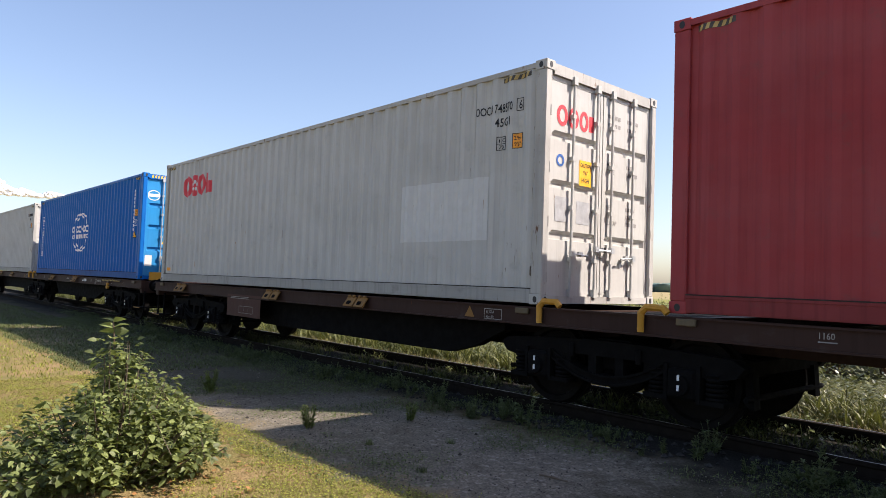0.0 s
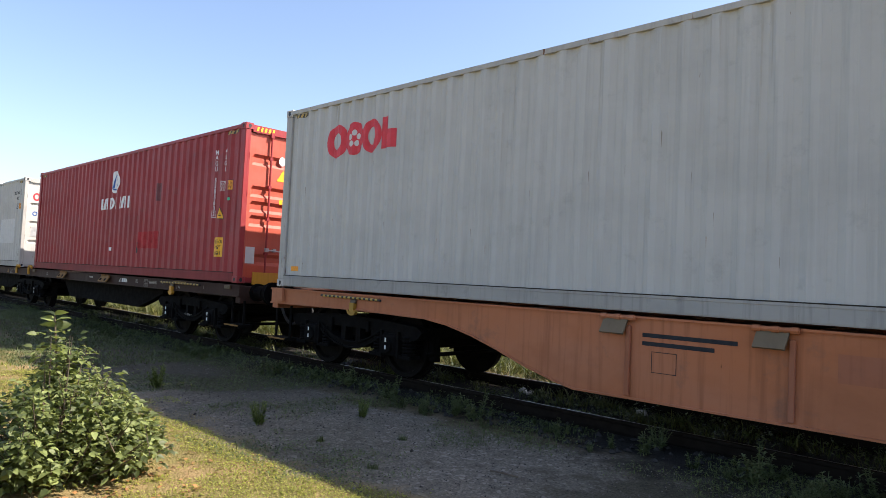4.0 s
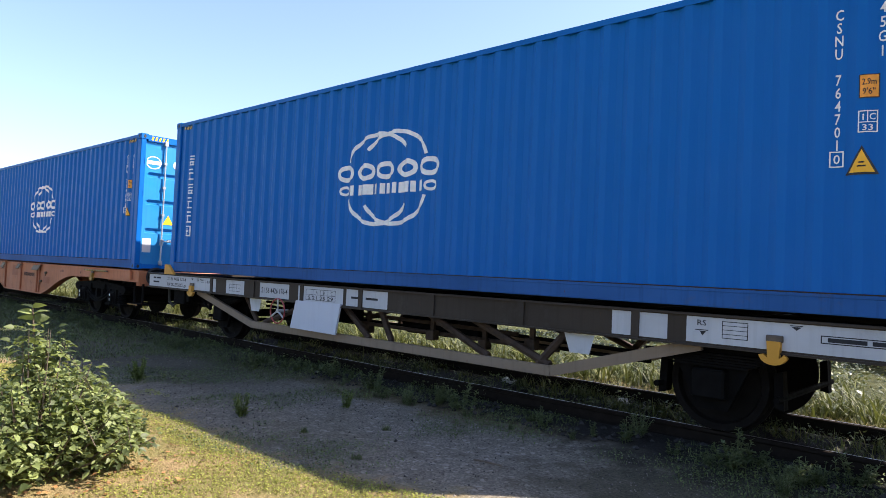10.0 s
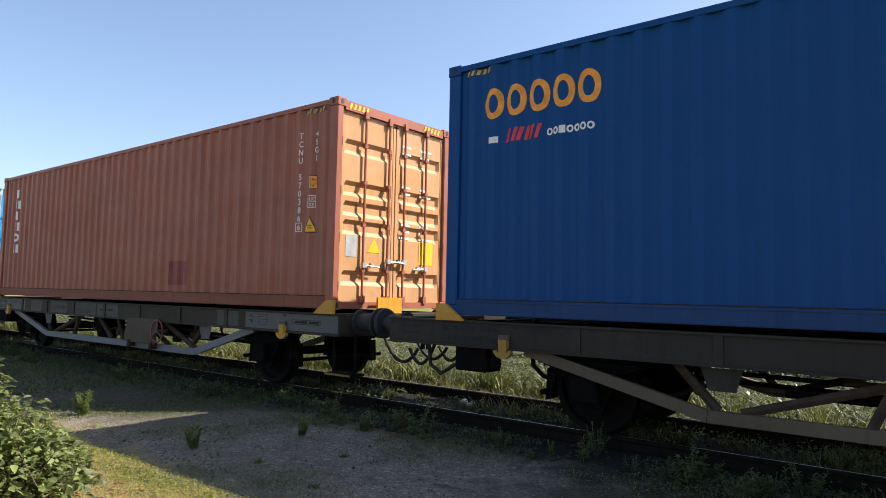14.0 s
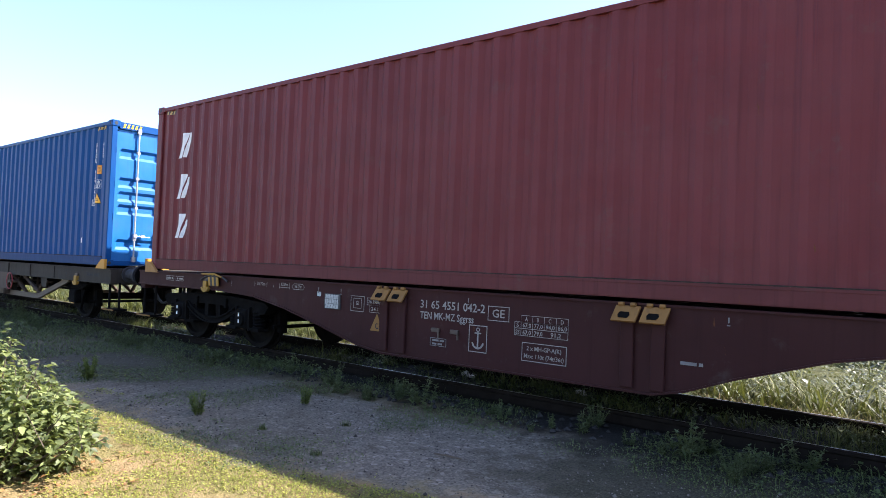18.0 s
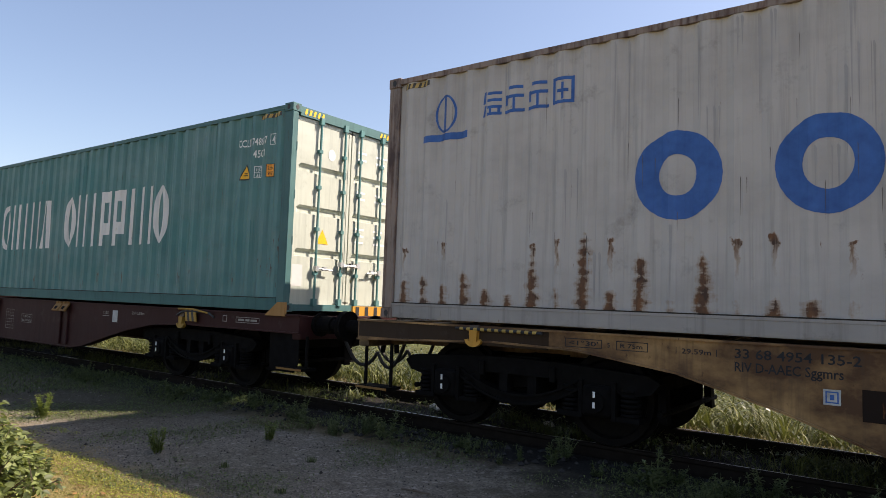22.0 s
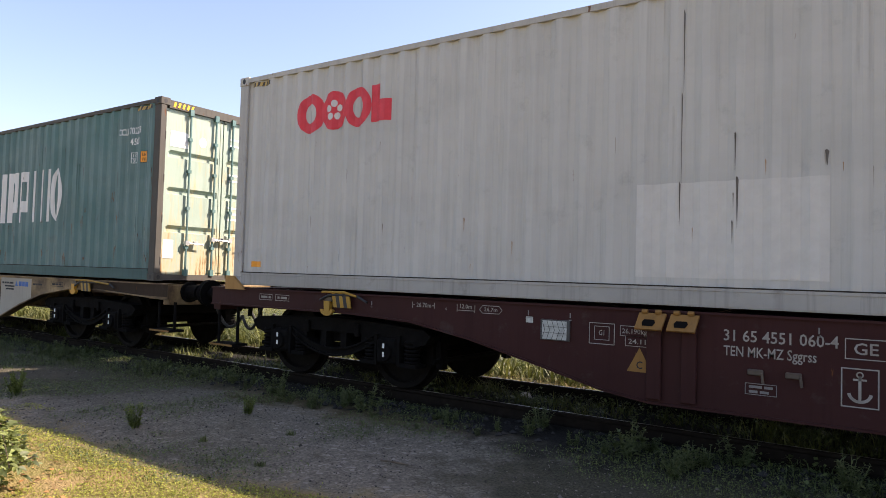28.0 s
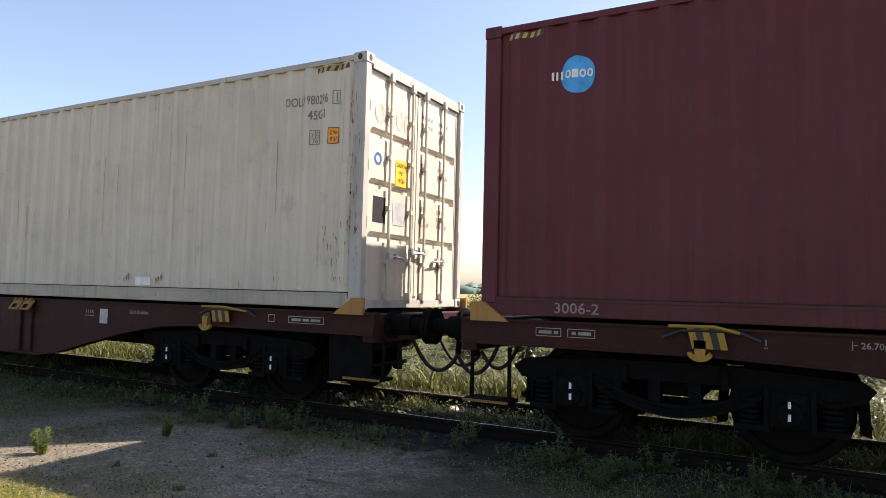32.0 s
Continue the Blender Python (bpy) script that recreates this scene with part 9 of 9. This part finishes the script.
def build_white_stones():
    """A few pale lumps of stone that catch the sun between the rails."""
    r = random.Random(12)
    for x, y, s in ((-5.82, 7.76, 0.07), (-5.70, 7.72, 0.045), (-5.77, 7.86, 0.04), (-4.04, 7.80, 0.06), (-3.95, 7.72, 0.035)):
        bm = bmesh.new()
        bmesh.ops.create_icosphere(bm, subdivisions=1, radius=s)
        for v in bm.verts:
            k = 1 + 0.8 * noise.noise(v.co * 14 + Vector((x * 3, y, 0)))
            v.co = Vector((v.co.x * k * 1.25, v.co.y * k, v.co.z * k * 0.65))
        o = new("white_stone", to_mesh("white_stone", bm))
        o.data.materials.append(PALE_STONE)
        o.matrix_basis = pose(x, y, ground_z(x, y) + s * 0.3, 0, 0, r.uniform(0, 360))
        tagged(o, "pale rough stone lying between the rails", "stone", "pale stones between the rails")


PALE_STONE = simple("pale_limestone", (0.52, 0.50, 0.46), 0.9, 0, 0.35, 25)


def build_bush():
    """The leafy bush beside the road: a pointed mound of many stems, one tall shoot, small leaves and some broad ones."""
    rng = np.random.default_rng(17)
    at = np.array([-5.50, 1.66, 0.0])
    bush = thing("bush", "leafy green bush with a tall shoot in the sun", "bush", at=pose(*at))
    wide = 0.84

    def crown_height(r, a):
        u = min(1.0, r / (wide * (1 + 0.10 * math.sin(3 * a + 0.6) + 0.06 * math.sin(7 * a))))
        return 0.20 + 0.83 * (1 - u ** 1.2)

    stem = bmesh.new()
    cs, ax, ln = [], [], []

    def put(place, way, size):
        cs.append(np.array(place))
        ax.append(np.array(way))
        ln.append(size)

    for k in range(120):
        a, r = rng.uniform(0, math.tau), wide * math.sqrt(rng.uniform(0.0, 1.0))
        h = crown_height(r, a) * rng.uniform(0.80, 1.12)
        foot = Vector((0.3 * r * math.cos(a), 0.3 * r * math.sin(a), 0))
        mid_ = Vector((0.78 * r * math.cos(a), 0.78 * r * math.sin(a), h * 0.6))
        top = Vector((r * math.cos(a), r * math.sin(a), h))
        rod(stem, foot, mid_, 0.008, 5, 0.006)
        rod(stem, mid_, top, 0.006, 5, 0.002)
        big = rng.random() < 0.35
        for j in range(78):
            u = rng.uniform(0.05, 1.0) ** 0.7
            p = (foot + (mid_ - foot) * (u / 0.6)) if u < 0.6 else (mid_ + (top - mid_) * ((u - 0.6) / 0.4))
            b = rng.uniform(0, math.tau)
            d = np.array([math.cos(b), math.sin(b), rng.uniform(-0.5, 0.7)])
            put(np.array(p) + d * rng.uniform(0.01, 0.11) + rng.normal(0, 0.015, 3), d, rng.uniform(0.034, 0.074))
        if big:
            for j in range(7):
                b = rng.uniform(0, math.tau)
                put(np.array(top) - [0, 0, rng.uniform(0.0, 0.16)], [math.cos(b), math.sin(b), rng.uniform(-0.1, 0.5)], rng.uniform(0.075, 0.115))
    # the tall shoot with its pairs of broad leaves
    shoot = [Vector((-0.10, 0.02, 0.7)), Vector((-0.13, 0.0, 1.0)), Vector((-0.12, -0.02, 1.18))]
    bar_path(stem, shoot, 0.007, 5)
    for j in range(9):
        u = j / 8
        p = shoot[0].lerp(shoot[1], 2 * u) if u < 0.5 else shoot[1].lerp(shoot[2], 2 * u - 1)
        for side_ in (0, math.pi):
            b = 2.4 * j + side_ + rng.normal(0, 0.2)
            put(p, [math.cos(b), math.sin(b), 0.25 + 0.3 * u], rng.uniform(0.10, 0.15) * (0.75 if j == 8 else 1.0))
    # a few bowed wands with tiny leaves that stand out of the mound
    for k in range(9):
        a, r = rng.uniform(0, math.tau), rng.uniform(0.3, 0.8)
        foot = Vector((r * math.cos(a), r * math.sin(a), crown_height(r, a) * 0.8))
        top = foot + Vector((rng.normal(0, 0.08), rng.normal(0, 0.08), rng.uniform(0.2, 0.32)))
        rod(stem, foot, top, 0.004, 4, 0.0015)
        for j in range(40):
            b = rng.uniform(0, math.tau)
            put(np.array(foot.lerp(top, rng.uniform(0.2, 1.0))) + rng.normal(0, 0.012, 3), [math.cos(b), math.sin(b), rng.uniform(-0.2, 0.8)], rng.uniform(0.012, 0.026))
    cs, ax, ln = np.array(cs), np.array(ax), np.array(ln)
    up = np.tile([0.0, 0.0, 1.0], (len(cs), 1)) + rng.normal(0, 0.45, (len(cs), 3))
    crown = new("leaf_mass", soup("leaf_mass", *round_leaves(rng, cs, ax, up, ln, ln * 0.62, 0.16), LEAF_BUSH))
    crown.parent = bush
    tagged(crown, kind="stuff")
    part("stem", stem, BARK, bush)
    n = 420
    a, r = rng.uniform(0, math.tau, n), rng.uniform(0.45, 1.15, n)
    x, y = at[0] + r * np.cos(a), at[1] + r * np.sin(a)
    scatter("fallen_leaves", "dry orange-brown leaves fallen round the bush", [flat_leaves(rng, x, y, gz(x, y) + 0.012, 0.02, 0.055, 0.4)], LEAF_DEAD)


def shrub_meshes(seed, height, spread, leaf, count, material):
    """A many-stemmed shrub: bowed stems, side shoots and small leaves with gaps between."""
    rng = np.random.default_rng(seed)
    wood = bmesh.new()
    cs, ax = [], []
    for k in range(18):
        a = rng.uniform(0, math.tau)
        r = spread * rng.uniform(0.15, 1.0)
        top = Vector((r * math.cos(a), r * math.sin(a), height * rng.uniform(0.6, 1.0) * (1 - 0.25 * (r / spread) ** 2)))
        pts = [Vector((0.12 * math.cos(a), 0.12 * math.sin(a), 0))]
        for u in (0.3, 0.6, 0.85, 1.0):
            w = Vector(rng.normal(0, 0.07 * spread, 3)) * (0 if u == 1 else 1)
            pts.append(Vector((top.x * u ** 1.3, top.y * u ** 1.3, top.z * u)) + w)
        for q, (p0, p1) in enumerate(zip(pts, pts[1:])):
            rod(wood, p0, p1, 0.028 * (1 - 0.22 * q), 5, 0.028 * (1 - 0.22 * (q + 1)))
        for j in range(34):
            u = rng.uniform(0.15, 1.0)
            q = min(3, int(u * 4))
            p = pts[q].lerp(pts[q + 1], u * 4 - q)
            d = Vector((rng.normal(0, 1), rng.normal(0, 1), rng.uniform(0.1, 1.3))).normalized()
            length = rng.uniform(0.25, 0.75) * (0.2 * spread + 0.45)
            e = p + d * length
            rod(wood, p, e, 0.009, 3, 0.003)
            m = int(count / (18 * 34))
            for _ in range(m):
                t = rng.uniform(0.15, 1.05)
                cs.append(np.array(p.lerp(e, t)) + rng.normal(0, 0.07, 3))
                ax.append(np.array(d) + rng.normal(0, 0.8, 3))
    cs, ax = np.array(cs), np.array(ax)
    ln = leaf * rng.uniform(0.6, 1.2, len(cs))
    lm = soup("crown", *quad_leaves(cs, ax, rng.normal(0, 1, (len(cs), 3)) + [0, 0, 1], ln, ln * 0.42), material)
    wm = to_mesh("trunk", wood)
    wm.materials.append(BARK)
    return lm, wm


def build_shrubs():
    big = [shrub_meshes(41, 4.3, 2.2, 0.066, 25000, LEAF_FAR), shrub_meshes(42, 3.9, 2.0, 0.066, 23500, LEAF_FAR)]
    low = [shrub_meshes(43, 2.3, 1.5, 0.070, 14000, LEAF_HEDGE), shrub_meshes(44, 2.0, 1.3, 0.070, 14000, LEAF_HEDGE)]
    r = random.Random(2)
    for x, y, s, k in ((-5.0, 20.0, 1.16, 0), (-3.1, 21.2, 1.12, 1), (-6.9, 22.0, 1.08, 1), (-1.2, 19.5, 1.08, 0), (1.2, 20.5, 1.10, 1), (-8.9, 22.6, 0.80, 0), (3.4, 20.0, 1.12, 0)):
        t = thing("shrub", "tall grey-green shrub with fine leaves and open branches", "shrub", "shrubs beyond the railway",
                  at=pose(x, y, ground_z(x, y) - 0.05, 0, 0, r.uniform(0, 360)) @ Matrix.Scale(s, 4))
        tagged(share("crown", big[k][0], t), kind="stuff")
        share("trunk", big[k][1], t)
    for k in range(13):
        x, y = -11.0 + 1.15 * k + r.uniform(-0.3, 0.3), r.uniform(15.5, 18.0)
        t = thing("shrub", "low green leafy bush beyond the railway", "shrub", "low bushes beyond the railway",
                  at=pose(x, y, ground_z(x, y) - 0.05, 0, 0, r.uniform(0, 360)) @ Matrix.Scale(r.uniform(0.75, 1.1) * (0.75 if x < -8 else 1), 4))
        tagged(share("crown", low[k % 2][0], t), kind="stuff")
        share("trunk", low[k % 2][1], t)
    build_field_bushes(low)


def build_field_bushes(low):
    """A short hedge far out in the field."""
    for k in range(5):
        x, y = -176 + 2.1 * k, 170 + 2.2 * k
        t = thing("shrub", "dark green bush far out in the field", "shrub", "bushes in the far field", at=pose(x, y, ground_z(x, y) - 0.1, 0, 0, 70 * k) @ Matrix.Scale(1.3 - 0.12 * k, 4))
        tagged(share("crown", low[k % 2][0], t), kind="stuff")
        share("trunk", low[k % 2][1], t)


def build_distance():
    # far woods as a ridge of many uneven crowns
    rng = np.random.default_rng(9)
    n, parts_ = 1500, []
    ico = bmesh.new()
    bmesh.ops.create_icosphere(ico, subdivisions=1, radius=1.0)
    bv = np.array([v.co for v in ico.verts])
    bf = np.array([[v.index for v in f.verts] for f in ico.faces])
    ico.free()
    for k in range(n):
        a = radians(rng.uniform(-20, 88))
        d = rng.uniform(420, 520)
        s = rng.uniform(3.0, 4.8)
        v = bv * (1 + 0.25 * rng.normal(0, 1, (len(bv), 1))) * [s * 1.9, s * 1.9, s]
        parts_.append((v + [-d * math.sin(a), d * math.cos(a), s * 0.35], bf))
    # the haze of the distance is mixed into this bluish green
    m = simple("far_woods_haze", (0.085, 0.135, 0.115), 0.95, 0, 0.3, 0.2)
    tagged(new("far_woods", soup("far_woods", *joined(parts_), m)), "hazy green line of distant woods", "woods", kind="stuff")
    parts_ = []
    for k in range(520):
        u = rng.normal(0, 1)
        a = radians(81.5 + 1.9 * u)
        s = rng.uniform(3.0, 9.0)
        v = bv * (1 + 0.08 * rng.normal(0, 1, (len(bv), 1))) * [s * 1.4, s * 1.5, s * 0.75]
        top = (26 + 14 * math.sin(2.6 * u + 0.7) + 8 * math.sin(6.1 * u)) * math.exp(-0.4 * u * u)
        parts_.append((v + [-2200 * math.sin(a), 2200 * math.cos(a), 198 + top * rng.uniform(0, 1) ** 0.7], bf))
    cm, nt, b = base_material("cloud_white", 1.0)
    b.inputs["Base Color"].default_value = (0.9, 0.9, 0.92, 1)
    me = soup("cloud", *joined(parts_), cm)
    me.shade_smooth()
    tagged(new("cloud", me), "small white cumulus cloud low in the sky", "cloud", kind="stuff")


# ---------------------------------------------------------------- movement
def offset(t):
    k = min(int(t), len(TRAVEL) - 2)
    return TRAVEL[k] + (TRAVEL[k + 1] - TRAVEL[k]) * (t - k)


def motions():
    for c, x in zip(CONTAINERS, STAND):
        walk(c, [(t, pose(x + s, TRACK_Y, DECK_Z)) for t, s in enumerate(TRAVEL)])
    for w, i in WAGONS:
        walk(w, [(t, pose(STAND[i] + s, TRACK_Y, RAIL_Z)) for t, s in enumerate(TRAVEL)])
    turns = [(k / 10, math.degrees(offset(k / 10) / R_WHEEL)) for k in range(321)]
    for o, x in WHEELSETS:
        walk(o, [(t, pose(x, 0, R_WHEEL, 0, a, 0)) for t, a in turns])


build_ground()
build_track()
build_shrubs()
build_distance()
build_bush()
build_weeds()
build_grass()
build_rail_tufts()
build_stones()
build_white_stones()
motions()
